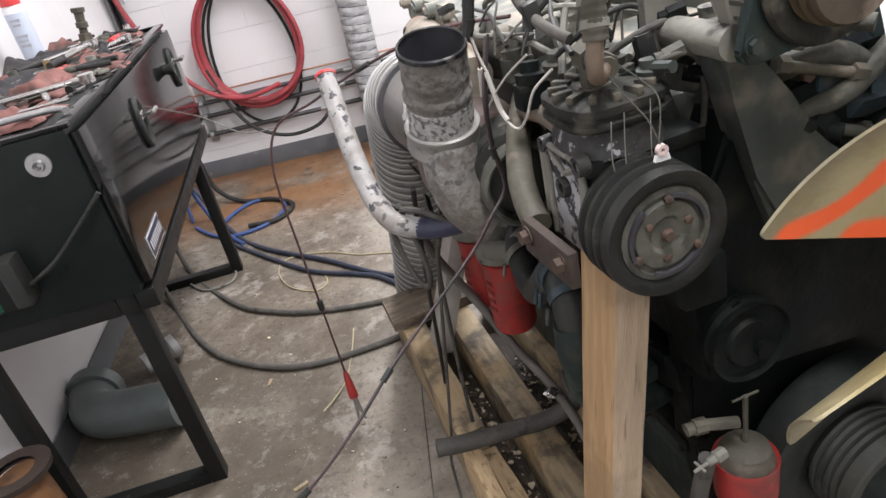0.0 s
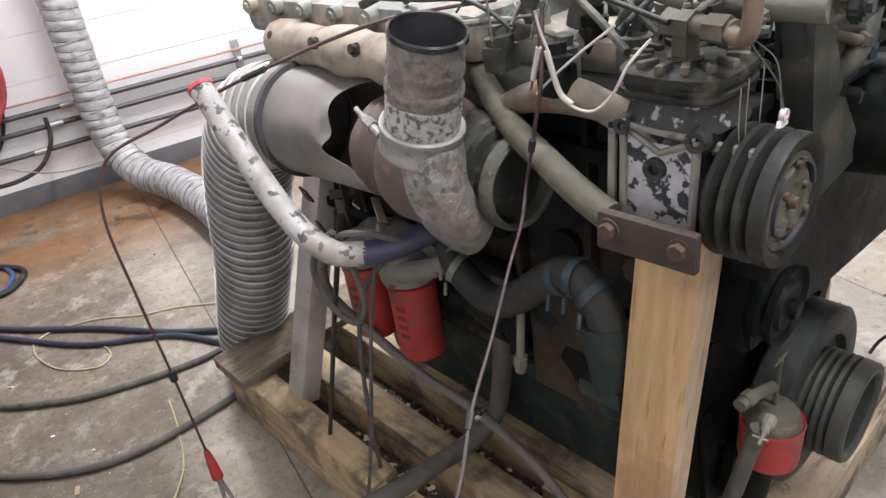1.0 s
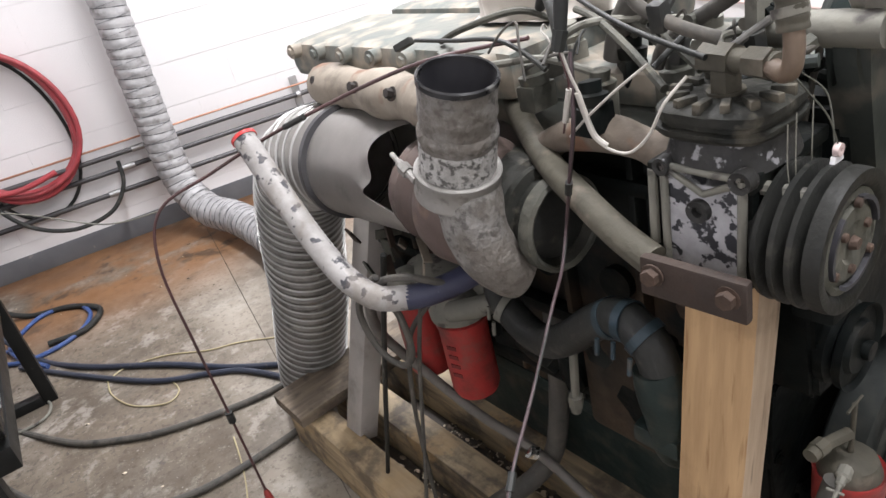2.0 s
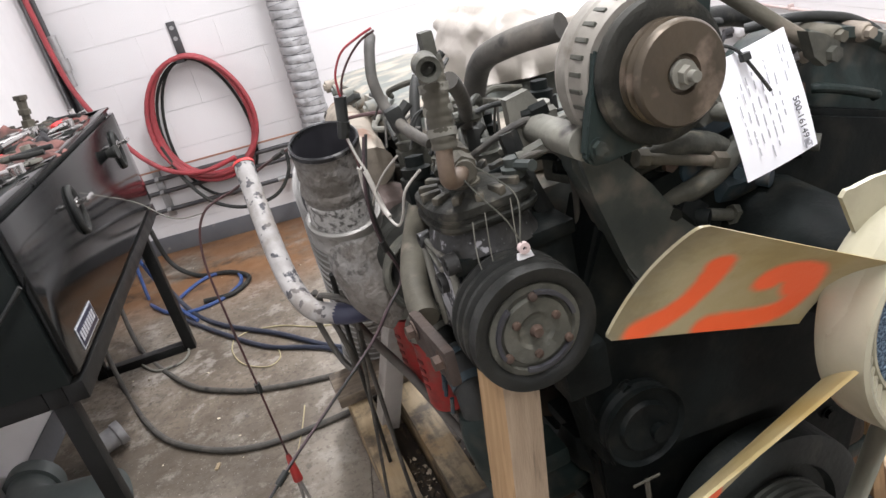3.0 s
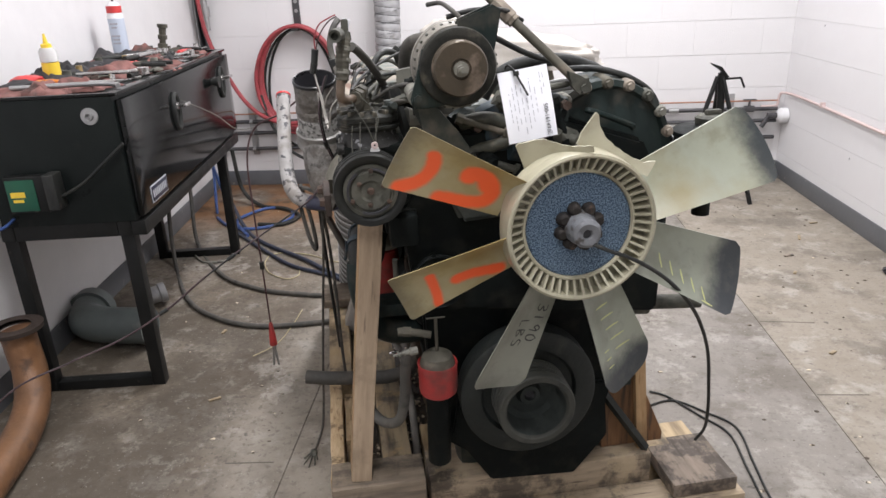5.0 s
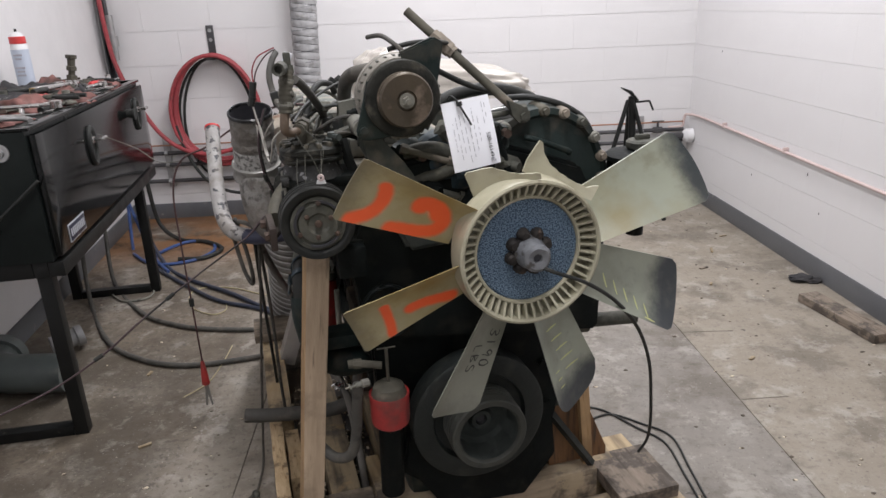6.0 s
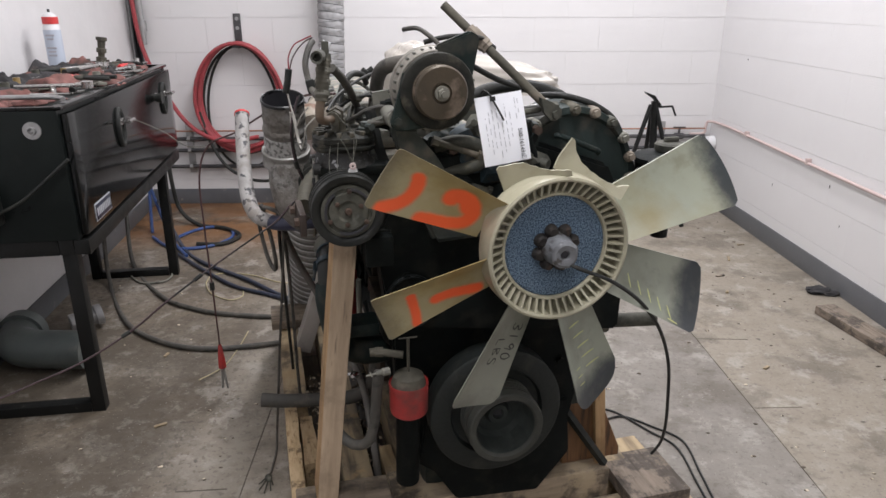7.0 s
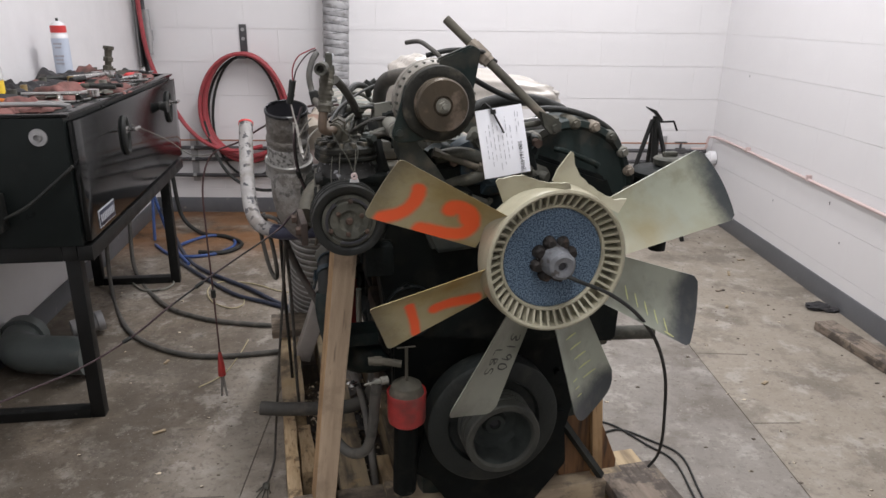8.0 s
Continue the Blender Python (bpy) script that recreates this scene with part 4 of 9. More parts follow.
# crankshaft damper and pulley
bm = bmesh.new()
cy = 0.212
A0, A1 = (CRANK[0], cy, CRANK[1]), (CRANK[0], cy + 1, CRANK[1])
lathe(bm, [(0.016, 0.045), (0.016, 0.090), (0.014, 0.097), (0.001, 0.102), (0.0, 0.106), (0.0, 0.139), (0.004, 0.145), (0.052, 0.145), (0.056, 0.140), (0.056, 0.06), (0.056, 0.0)], A0, A1, 72)
damper = part("vibration_damper", bm, M["damper"], engine, "dusty dark crank damper with a raised rim")
bm = bmesh.new()
pr = [(-0.056, 0.0625), (-0.061, 0.0645), (-0.063, 0.067), (-0.063, 0.077), (-0.060, 0.0795), (-0.046, 0.0805)]
for k in range(4):
    h = -0.044 + k * 0.012
    pr += [(h, 0.0805), (h + 0.003, 0.0805), (h + 0.006, 0.071), (h + 0.009, 0.0805)]
pr += [(0.006, 0.0805), (0.010, 0.076), (0.018, 0.074)]
lathe(bm, pr, A0, A1, 72)
part("crank_pulley", bm, M["pulleyrim"], damper, "four-groove pulley with a deep hollow face")
bm = bmesh.new()
lathe(bm, [(0.004, 0.0), (0.004, 0.0105), (-0.006, 0.0125), (-0.006, 0.021), (0.006, 0.027), (0.006, 0.048), (-0.004, 0.057), (-0.056, 0.0625)], A0, A1, 56)
rough_up(bm, 0.0008, 40, 5)
part("pulley_bore", bm, M["cupblack"], damper, "dusty hollow of the pulley")
# no hole is cut: a black disc gives its shade
bm = bmesh.new()
lathe(bm, [(0.002, 0.0), (0.002, 0.0085), (-0.001, 0.0105)], A0, A1, 18)
part("bolt_hole", bm, M["ink"], damper, "black disc painted as the shade of the pulley's centre hole")
bm = bmesh.new()
prism(bm, [(-0.165, 0.42), (-0.182, 0.33), (-0.095, 0.192), (0.100, 0.180), (0.176, 0.275), (0.165, 0.42)], 0.270, 0.287)
bmesh.ops.bevel(bm, geom=bm.edges[:], offset=0.004, segments=2, affect="EDGES")
rough_up(bm, 0.0015, 20, 6)
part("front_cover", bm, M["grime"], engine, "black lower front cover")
bm = bmesh.new()
lathe(bm, [(0.004, 0.0), (0.004, 0.012), (0.0, 0.03), (0.006, 0.033), (0.006, 0.048), (0, 0.052), (0.01, 0.05), (0.014, 0.043), (0.02, 0.05), (0.03, 0.05), (0.03, 0.0)], (-0.205, 0.208, 0.726), (-0.205, 1, 0.726), 40)
rod(bm, (-0.188, 0.203, 0.712), (-0.188, 0.22, 0.712), 0.012, seg=14)
part("idler_pulley", bm, M["grime"], engine, "greasy black idler pulley")

# ---- fan ----
FC = Vector((0.0, 0.0, 0.888))
bm = bmesh.new()
lathe(bm, [(0.0, 0.1160), (-0.002, 0.1195), (0.0, 0.1235), (0.012, 0.1245), (0.025, 0.1255), (0.036, 0.126), (0.041, 0.124), (0.041, 0.119), (0.010, 0.1165), (0.0, 0.1160)], FC, FC + Vector((0, 1, 0)), 96)
lathe(bm, [(0.020, 0.0885), (0.0165, 0.0905), (0.0160, 0.0935), (0.019, 0.0955), (0.036, 0.0955), (0.036, 0.0885), (0.020, 0.0885)], FC, FC + Vector((0, 1, 0)), 96)
lathe(bm, [(0.026, 0.092), (0.029, 0.100), (0.029, 0.118)], FC, FC + Vector((0, 1, 0)), 96)
fan = part("fan", bm, M["fan"], engine, "cream plastic cooling fan with ribbed hub ring and broken blades", smooth=40)
bm = bmesh.new()
box(bm, (0.0940, 0.0015, -0.0019), (0.117, 0.0295, 0.0019), 0.0)
for v in bm.verts:
    if v.co.x < 0.1 and v.co.y < 0.01:
        v.co.y = 0.0172
RIB = finish("rib", bm, M["fan"], 0)
for k in range(50):
    ob = new("rib", RIB)
    ob.parent = fan
    ob.matrix_basis = Matrix.Translation(FC) @ Matrix.Rotation(k / 50 * 2 * math.pi, 4, "Y")
bm = bmesh.new()
lathe(bm, [(0.020, 0.0), (0.020, 0.086), (0.023, 0.0892), (0.034, 0.0892)], FC, FC + Vector((0, 1, 0)), 64)
part("clutch_face", bm, M["pebble"], fan, "blue pebbled fan clutch face")
bm = bmesh.new()
lathe(bm, [(0.006, 0.0), (0.006, 0.022), (0.010, 0.028), (0.021, 0.030)], FC, FC + Vector((0, 1, 0)), 24)
rough_up(bm, 0.0012, 60, 1)
flange = part("clutch_flange", bm, M["oldrust"], fan, "rusty bolted flange")
for k in range(8):
    a = k * math.pi / 4 + 0.3
    p = FC + Vector((0.031 * math.cos(a), 0.014, 0.031 * math.sin(a)))
    bm = bmesh.new()
    lathe(bm, [(-0.008, 0.0), (-0.008, 0.006), (-0.005, 0.0095), (0.006, 0.012)], p, p + Vector((0, 1, 0)), 12)
    rough_up(bm, 0.001, 70, k)
    part("bolt_boss", bm, M["oldrust"], flange)
bm = bmesh.new()
lathe(bm, [(-0.018, 0.0), (-0.018, 0.006), (-0.024, 0.0085), (-0.025, 0.018), (-0.021, 0.0235), (-0.012, 0.0245), (0.000, 0.0255), (0.018, 0.029)], FC, FC + Vector((0, 1, 0)), 28)
rough_up(bm, 0.0024, 55, 2)
part("hub_nut", bm, M["hubgrey"], fan, "pitted grey hub nose")
# ink-black disc for the shade inside the nose's hole
bm = bmesh.new()
lathe(bm, [(-0.0195, 0.0), (-0.0195, 0.0062), (-0.016, 0.0065)], FC, FC + Vector((0, 1, 0)), 14)
part("nut_bore", bm, M["ink"], fan, "black disc painted as the shade of the centre hole")


def blade_mesh(r0, r1, half0, half1, steep0, steep1, jag=None, n=12, k=18, thick=0.0035, rc=0.03, bow=0.013, strokes=()):
    """A blade along +x; chord in z, twisted about x, the +z edge to the front."""
    bm = bmesh.new()
    paint = bm.verts.layers.float.new("spray")
    grid = []

    def sprayed(r, w):
        """How thickly the strokes cover a place: full near a stroke's line, thinning out beyond it."""
        p, most = Vector((r, w * 0.06, 0)), 0.0
        for line, width in strokes:
            S = spline([Vector((a, b * 0.06, 0)) for a, b in line], 5)
            d = min((p - (a + (b - a) * max(0.0, min(1.0, (p - a).dot(b - a) / (b - a).length_squared)))).length for a, b in zip(S, S[1:]))
            most = max(most, max(0.0, min(1.0, 1.35 - 0.85 * d / (width * 0.5))))
        return most

    for i in range(n + 1):
        t = i / n
        row = []
        for j in range(k + 1):
            w = j / k * 2 - 1
            rr = r1
            if jag:
                rr = jag(w)
            if not jag:
                d = max(0.0, abs(w) * half1 - (half1 - rc)) * 0.97
                rr -= rc - math.sqrt(rc ** 2 - d ** 2) + bow * w * w - 0.005
            r = r0 + (rr - r0) * t
            tt = (r - r0) / max(1e-6, 0.345 - r0)
            half = half0 + (half1 - half0) * tt
            st = radians(steep0 + (steep1 - steep0) * tt)
            c = w * half
            camber = 0.010 * (1 - w * w)
            y, z = -c * math.sin(st) + camber * math.cos(st), c * math.cos(st) + camber * math.sin(st)
            row.append((Vector((r, y, z)), sprayed(r, w) if strokes else 0.0))
        grid.append(row)
    def sheet(off):
        out = []
        for row in grid:
            out.append([])
            for p, amount in row:
                v = bm.verts.new(p + Vector((0, off, 0)))
                v[paint] = amount if off < 0 else 0.0
                out[-1].append(v)
        return out
    a, b = sheet(-thick / 2), sheet(thick / 2)
    for i in range(n):
        for j in range(k):
            bm.faces.new((a[i][j], a[i][j + 1], a[i + 1][j + 1], a[i + 1][j]))
            bm.faces.new((b[i][j], b[i + 1][j], b[i + 1][j + 1], b[i][j + 1]))
    for i in range(n):
        for j in (0, k):
            bm.faces.new((a[i][j], a[i + 1][j], b[i + 1][j], b[i][j]))
    for j in range(k):
        for i in (0, n):
            bm.faces.new((a[i][j], b[i][j], b[i][j + 1], a[i][j + 1]))
    return bm


# sprayed orange marks, as strokes of (distance from the hub, share of the chord)
MARK_HOOK = [([(0.262, 0.34), (0.257, 0.10), (0.256, -0.25), (0.266, -0.62), (0.290, -0.90)], 0.022),
             ([(0.196, 0.02), (0.197, 0.26), (0.183, 0.42), (0.165, 0.30), (0.150, -0.15), (0.152, -0.58), (0.178, -0.80), (0.222, -0.90)], 0.025),
             ([(0.188, 0.22), (0.172, 0.18), (0.160, -0.10)], 0.026)]
MARK_DASH = [([(0.254, 0.30), (0.2545, -0.1), (0.256, -0.5), (0.260, -0.90)], 0.016),
             ([(0.214, -0.36), (0.190, -0.42), (0.165, -0.60), (0.142, -0.78)], 0.023)]
BLADES = {}
for key, r1, rc, bow, mt, marks in (("blade_sooty", 0.334, 0.012, 0.015, "blade_sooty", ()), ("blade_clean", 0.338, 0.010, 0.015, "blade_clean", ()),
                                    ("blade_round", 0.334, 0.036, 0.015, "blade_sooty", ()), ("blade_hook", 0.311, 0.008, 0.0, "blade_brown", MARK_HOOK),
                                    ("blade_dash", 0.311, 0.008, 0.0, "blade_brown", MARK_DASH), ("blade_grey", 0.326, 0.022, 0.006, "blade_grey", ())):
    fine = {"n": 60, "k": 44} if marks else {}
    BLADES[key] = finish("blade", blade_mesh(0.118, r1, 0.050, 0.071, 38, 30, rc=rc, bow=bow, strokes=marks, **fine), M[mt], 40)
blades = {}
for deg, key in ((20, "blade_clean"), (155.5, "blade_hook"), (200.5, "blade_dash"), (246, "blade_grey"), (291, "blade_round"), (336, "blade_sooty")):
    ob = new("blade", BLADES[key])
    ob.parent = fan
    # the +z side of the blade turns to smaller angles
    ob.matrix_basis = Matrix.Translation(FC + Vector((0, 0.036, 0))) @ Matrix.Rotation(radians(-deg), 4, "Y") @ Matrix.Diagonal((1, 1, -1, 1))
    blades[deg] = ob


def broken(w, shape):
    """Radius of the broken edge at a share w of the chord, eased between the corners of its outline."""
    for (a, ra), (b, rb) in zip(shape, shape[1:]):
        if w <= b:
            return ra + (rb - ra) * max(0.0, (w - a) / (b - a))
    return shape[-1][1]


SPIKE = [(-1.0, 0.136), (-0.93, 0.156), (-0.86, 0.174), (-0.79, 0.172), (-0.66, 0.158), (-0.42, 0.145), (-0.1, 0.138), (0.35, 0.133), (0.75, 0.133), (1.0, 0.143)]
RAGGED = [(-1.0, 0.155), (-0.90, 0.160), (-0.78, 0.1565), (-0.62, 0.157), (-0.45, 0.155), (-0.28, 0.154), (-0.1, 0.147), (0.15, 0.138), (0.4, 0.131), (0.7, 0.128), (1.0, 0.126)]
for deg, shape, wide, label in ((64.5, SPIKE, 0.060, "snapped-off blade stub with a pointed edge"), (108, RAGGED, 0.056, "snapped-off ragged blade stub")):
    bm = blade_mesh(0.116, 0.2, wide, wide + 0.012, 25, 24, jag=lambda w: broken(w, shape) + 0.0005 * math.sin(w * 23), k=44, thick=0.0045)
    part("broken_blade", bm, M["fan"], fan, label, m=Matrix.Translation(FC + Vector((0, 0.021, 0))) @ Matrix.Rotation(radians(-deg), 4, "Y") @ Matrix.Diagonal((1, 1, -1, 1)))
bm = bmesh.new()
lathe(bm, [(0.0, 0.122), (0.010, 0.1255), (0.022, 0.127), (0.032, 0.127), (0.038, 0.124), (0.038, 0.12)], FC + Vector((0, 0.012, 0)), FC + Vector((0, 1, 0)), 72)
rough_up(bm, 0.0015, 12, 6)
part("fan_shoulder", bm, M["fan"], fan)
bm = bmesh.new()
rod(bm, FC + Vector((0, 0.042, 0)), FC + Vector((0, 0.24, 0)), 0.05, 0.07, 24)
part("fan_bearing", bm, M["grime"], engine)

# ---- engine: head, manifold, ancillaries ----
bm = bmesh.new()
box(bm, (-0.24, 0.36, 0.93), (0.16, 1.20, 0.985), 0.01)
box(bm, (-0.27, 0.62, 0.985), (-0.06, 1.24, 1.055), 0.022)
box(bm, (-0.05, 0.62, 0.985), (0.15, 1.20, 1.06), 0.022)
box(bm, (-0.24, 0.40, 0.985), (-0.02, 0.60, 1.03), 0.02)
for k in range(7):
    y = 0.66 + k * 0.09
    rod(bm, (-0.255, y, 1.04), (-0.285, y, 1.04), 0.014, seg=12)
    rod(bm, (-0.282, y, 1.04), (-0.290, y, 1.04), 0.008, seg=6)
rough_up(bm, 0.003, 16, 7)
part("cylinder_head", bm, M["teal"], engine, "dusty teal painted cylinder head")
bm = bmesh.new()
sweep(bm, spline([(-0.285, 1.10, 0.985), (-0.30, 0.95, 0.992), (-0.32, 0.82, 1.0), (-0.345, 0.70, 1.008), (-0.345, 0.62, 1.0)], 6), lambda t: 0.036 + 0.004 * math.sin(t * 18), 16)
rough_up(bm, 0.002, 24, 8)
part("exhaust_manifold", bm, M["creamrust"], engine, "pale dusty exhaust manifold with bolts")
for x, y, z in [(-0.314, 1.07, 1.003), (-0.341, 0.90, 1.013), (-0.366, 0.76, 1.023)]:
    bm = bmesh.new()
    hexbolt(bm, (x, y, z), (-1, 0, 0.5), 0.0075, 0.009)
    rough_up(bm, 0.0012, 90, y)
    part("manifold_bolt", bm, M["oldrust"], engine, "rusted manifold bolt")
bm = bmesh.new()
sweep(bm, spline([(-0.28, 0.585, 0.905), (-0.29, 0.567, 0.934), (-0.30, 0.531, 0.961), (-0.305, 0.50, 0.975), (-0.31, 0.443, 0.986), (-0.315, 0.393, 0.984), (-0.32, 0.36, 0.975), (-0.315, 0.335, 0.965)], 6), lambda t: 0.0195 + 0.0018 * math.sin(t * 14), 18)
rough_up(bm, 0.002, 24, 9)
part("inlet_elbow", bm, M["rustcast"], engine, "dusty curved inlet casting")
for k, p in enumerate([(-0.30, 0.55, 1.03), (-0.22, 0.47, 1.04), (-0.17, 0.40, 1.05), (-0.25, 0.39, 1.03), (-0.12, 0.50, 1.05), (-0.20, 0.58, 1.05), (-0.28, 0.47, 1.02), (-0.33, 0.44, 1.025), (-0.15, 0.34, 1.055), (-0.19, 0.33, 1.03)]):
    bm = bmesh.new()
    lathe(bm, [(0, 0.0), (0, 0.017), (0.012, 0.019), (0.014, 0.012), (0.026, 0.012), (0.028, 0.0)], p, Vector(p) + Vector((0.1 * math.sin(k * 2.1), 0.1 * math.cos(k * 1.7), 1)), 12)
    box(bm, (-0.02, -0.014, -0.03), (0.02, 0.014, 0.002), 0.004, Matrix.Translation(p) @ Matrix.Rotation(k * 0.9, 4, "Z"))
    rough_up(bm, 0.0015, 30, 4 + k)
    part("injector_fitting", bm, M[("dustdk", "grime", "dust")[k % 3]], engine, "dusty injector and fuel line fitting")
rng = random.Random(11)
pipes = [
    [(-0.30, 0.55, 1.05), (-0.27, 0.50, 1.09), (-0.22, 0.45, 1.085), (-0.17, 0.40, 1.07)],
    [(-0.22, 0.47, 1.06), (-0.24, 0.42, 1.10), (-0.28, 0.38, 1.085), (-0.30, 0.33, 1.06)],
    [(-0.25, 0.39, 1.05), (-0.23, 0.45, 1.08), (-0.18, 0.52, 1.08), (-0.12, 0.56, 1.06)],
    [(-0.28, 0.47, 1.04), (-0.31, 0.52, 1.065), (-0.33, 0.60, 1.06), (-0.30, 0.68, 1.06)],
    [(-0.20, 0.58, 1.07), (-0.24, 0.62, 1.10), (-0.27, 0.70, 1.085), (-0.25, 0.78, 1.06)],
    [(-0.33, 0.35, 1.05), (-0.29, 0.42, 1.075), (-0.24, 0.50, 1.09), (-0.16, 0.60, 1.08)],
    [(-0.26, 0.33, 1.055), (-0.22, 0.36, 1.065), (-0.18, 0.36, 1.06), (-0.13, 0.40, 1.05)],
]
for k, pts in enumerate(pipes):
    part("fuel_pipe", tube(pts, 0.0045, 8, 8), M["dustdk"] if k % 3 else M["dust"], engine)
# hoses that rise behind the compressor
for pts, r, mt in (
    ([(-0.225, 0.49, 1.04), (-0.223, 0.475, 1.085), (-0.222, 0.43, 1.134), (-0.215, 0.36, 1.158), (-0.18, 0.30, 1.17)], 0.0145, "dustrub"),
    ([(-0.353, 0.39, 1.203), (-0.363, 0.37, 1.19), (-0.371, 0.355, 1.165), (-0.368, 0.345, 1.138), (-0.362, 0.31, 1.118), (-0.35, 0.28, 1.105)], 0.0058, "dustrub"),
    ([(-0.335, 0.225, 1.168), (-0.322, 0.25, 1.155), (-0.30, 0.30, 1.125), (-0.275, 0.38, 1.080), (-0.27, 0.40, 1.05)], 0.0075, "dustrub"),
    ([(-0.30, 0.50, 1.06), (-0.285, 0.52, 1.105), (-0.262, 0.55, 1.125), (-0.235, 0.58, 1.12), (-0.224, 0.60, 1.10)], 0.007, "rubber"),
    ([(-0.34, 0.30, 1.085), (-0.31, 0.40, 1.10), (-0.26, 0.50, 1.115), (-0.21, 0.58, 1.125)], 0.0028, "rubber"),
    ([(0.08, 0.34, 1.095), (0.12, 0.31, 1.098), (0.158, 0.293, 1.090), (0.195, 0.288, 1.075), (0.234, 0.288, 1.046), (0.264, 0.288, 0.990), (0.287, 0.288, 0.935), (0.303, 0.290, 0.890), (0.306, 0.292, 0.86)], 0.0062, "rubber"),
    ([(-0.075, 0.40, 1.04), (-0.060, 0.40, 1.066), (-0.042, 0.40, 1.084), (-0.005, 0.40, 1.101), (0.045, 0.40, 1.108), (0.095, 0.40, 1.105), (0.14, 0.40, 1.092), (0.168, 0.39, 1.075), (0.185, 0.36, 1.03)], 0.0135, "rubber"),
    ([(-0.10, 0.30, 1.180), (-0.051, 0.34, 1.155), (-0.004, 0.35, 1.131), (0.042, 0.36, 1.113), (0.07, 0.37, 1.105)], 0.0058, "rubber"),
    ([(-0.19, 0.33, 1.225), (-0.17, 0.30, 1.228), (-0.155, 0.26, 1.215), (-0.14, 0.25, 1.20)], 0.0042, "dustrub"),
    ([(-0.165, 0.27, 1.205), (-0.12, 0.26, 1.215), (-0.06, 0.28, 1.212), (-0.03, 0.31, 1.198), (-0.015, 0.32, 1.19)], 0.0045, "rubber"),
):
    part("engine_hose", tube(pts, r, 8, 12), M[mt], engine)
for k, (pts, r) in enumerate((
    ([(-0.25, 0.36, 1.03), (-0.235, 0.33, 1.06), (-0.20, 0.31, 1.07), (-0.17, 0.33, 1.05)], 0.007),
    ([(-0.30, 0.33, 1.06), (-0.265, 0.30, 1.085), (-0.23, 0.30, 1.09), (-0.205, 0.34, 1.075)], 0.004),
    ([(-0.29, 0.30, 1.045), (-0.25, 0.27, 1.06), (-0.215, 0.27, 1.04), (-0.205, 0.28, 1.0)], 0.0045),
    ([(-0.33, 0.36, 1.07), (-0.29, 0.34, 1.10), (-0.25, 0.34, 1.105), (-0.21, 0.37, 1.085)], 0.0032),
    ([(-0.28, 0.27, 1.055), (-0.262, 0.255, 1.068), (-0.232, 0.255, 1.062), (-0.212, 0.27, 1.02), (-0.21, 0.28, 0.96)], 0.0035),
    ([(-0.215, 0.30, 1.03), (-0.19, 0.27, 1.02), (-0.165, 0.25, 0.99), (-0.15, 0.24, 0.95)], 0.008))):
    part("engine_hose", tube(pts, r, 8, 10), M[("rubber", "dustrub", "grime")[k % 3]], engine)
for k, p in enumerate(((-0.262, 0.262, 1.066), (-0.232, 0.300, 1.094), (-0.205, 0.335, 1.078), (-0.290, 0.340, 1.104), (-0.222, 0.262, 1.045))):
    bm = bmesh.new()
    rod(bm, p, Vector(p) + Vector((0.018, -0.006 + 0.003 * k, 0.006 - 0.003 * k)), 0.0085, seg=6)
    rod(bm, Vector(p) + Vector((-0.010, 0.002, 0)), p, 0.0065, seg=10)
    part("line_nut", bm, M[("dustdk", "grime", "dust")[k % 3]], engine, "small dirty union nut")
for p in ((-0.365, 0.325, 1.127), (-0.224, 0.60, 1.121), (-0.275, 0.37, 1.068)):
    bm = bmesh.new()
    box(bm, (-0.008, -0.007, -0.013), (0.008, 0.007, 0.013), 0.003, Matrix.Translation(p) @ Matrix.Rotation(p[1] * 9, 4, "Y"))
    rod(bm, p, Vector(p) + Vector((0.016, 0.0, 0.012)), 0.006, seg=10)
    part("plug_connector", bm, M["rubber"], engine)

# air compressor
def squared(bm, c, amount):
    """Pushes a round body out towards a square with rounded corners."""
    for v in bm.verts:
        x, y = v.co.x - c[0], v.co.y - c[1]
        r = math.hypot(x, y)
        if r > 1e-6:
            f = 1 + amount * ((abs(x / r) ** 4 + abs(y / r) ** 4) ** -0.25 - 1)
            v.co.x, v.co.y = c[0] + x * f, c[1] + y * f


bm = bmesh.new()
box(bm, (-0.362, 0.245, 0.875), (-0.235, 0.345, 0.985), 0.006)
box(bm, (-0.368, 0.242, 0.976), (-0.232, 0.348, 0.992), 0.003)
comp = part("air_compressor", bm, M["grime"], engine, "grimy belt-driven air compressor")
bm = bmesh.new()
box(bm, (-0.368, 0.250, 0.880), (-0.3625, 0.330, 0.990), 0.002)
part("side_cover", bm, M["chipwear"], comp, "side cover with flaking white paint")
FR = [((-0.369, 0.328, 0.992), (-0.369, 0.329, 0.885), 0.0042), ((-0.369, 0.250, 0.990), (-0.369, 0.252, 0.890), 0.0042), ((-0.369, 0.328, 0.992), (-0.369, 0.250, 0.990), 0.0036),
      ((-0.369, 0.322, 0.988), (-0.369, 0.288, 0.970), 0.0034), ((-0.369, 0.288, 0.970), (-0.369, 0.254, 0.986), 0.0034), ((-0.367, 0.342, 0.985), (-0.367, 0.344, 0.905), 0.005)]
for a, b, r in FR:
    bm = bmesh.new()
    rod(bm, a, b, r, seg=10)
    rough_up(bm, 0.0008, 90, a[1])
    part("cast_rib", bm, M["dust"], comp, "pale worn cast rib")
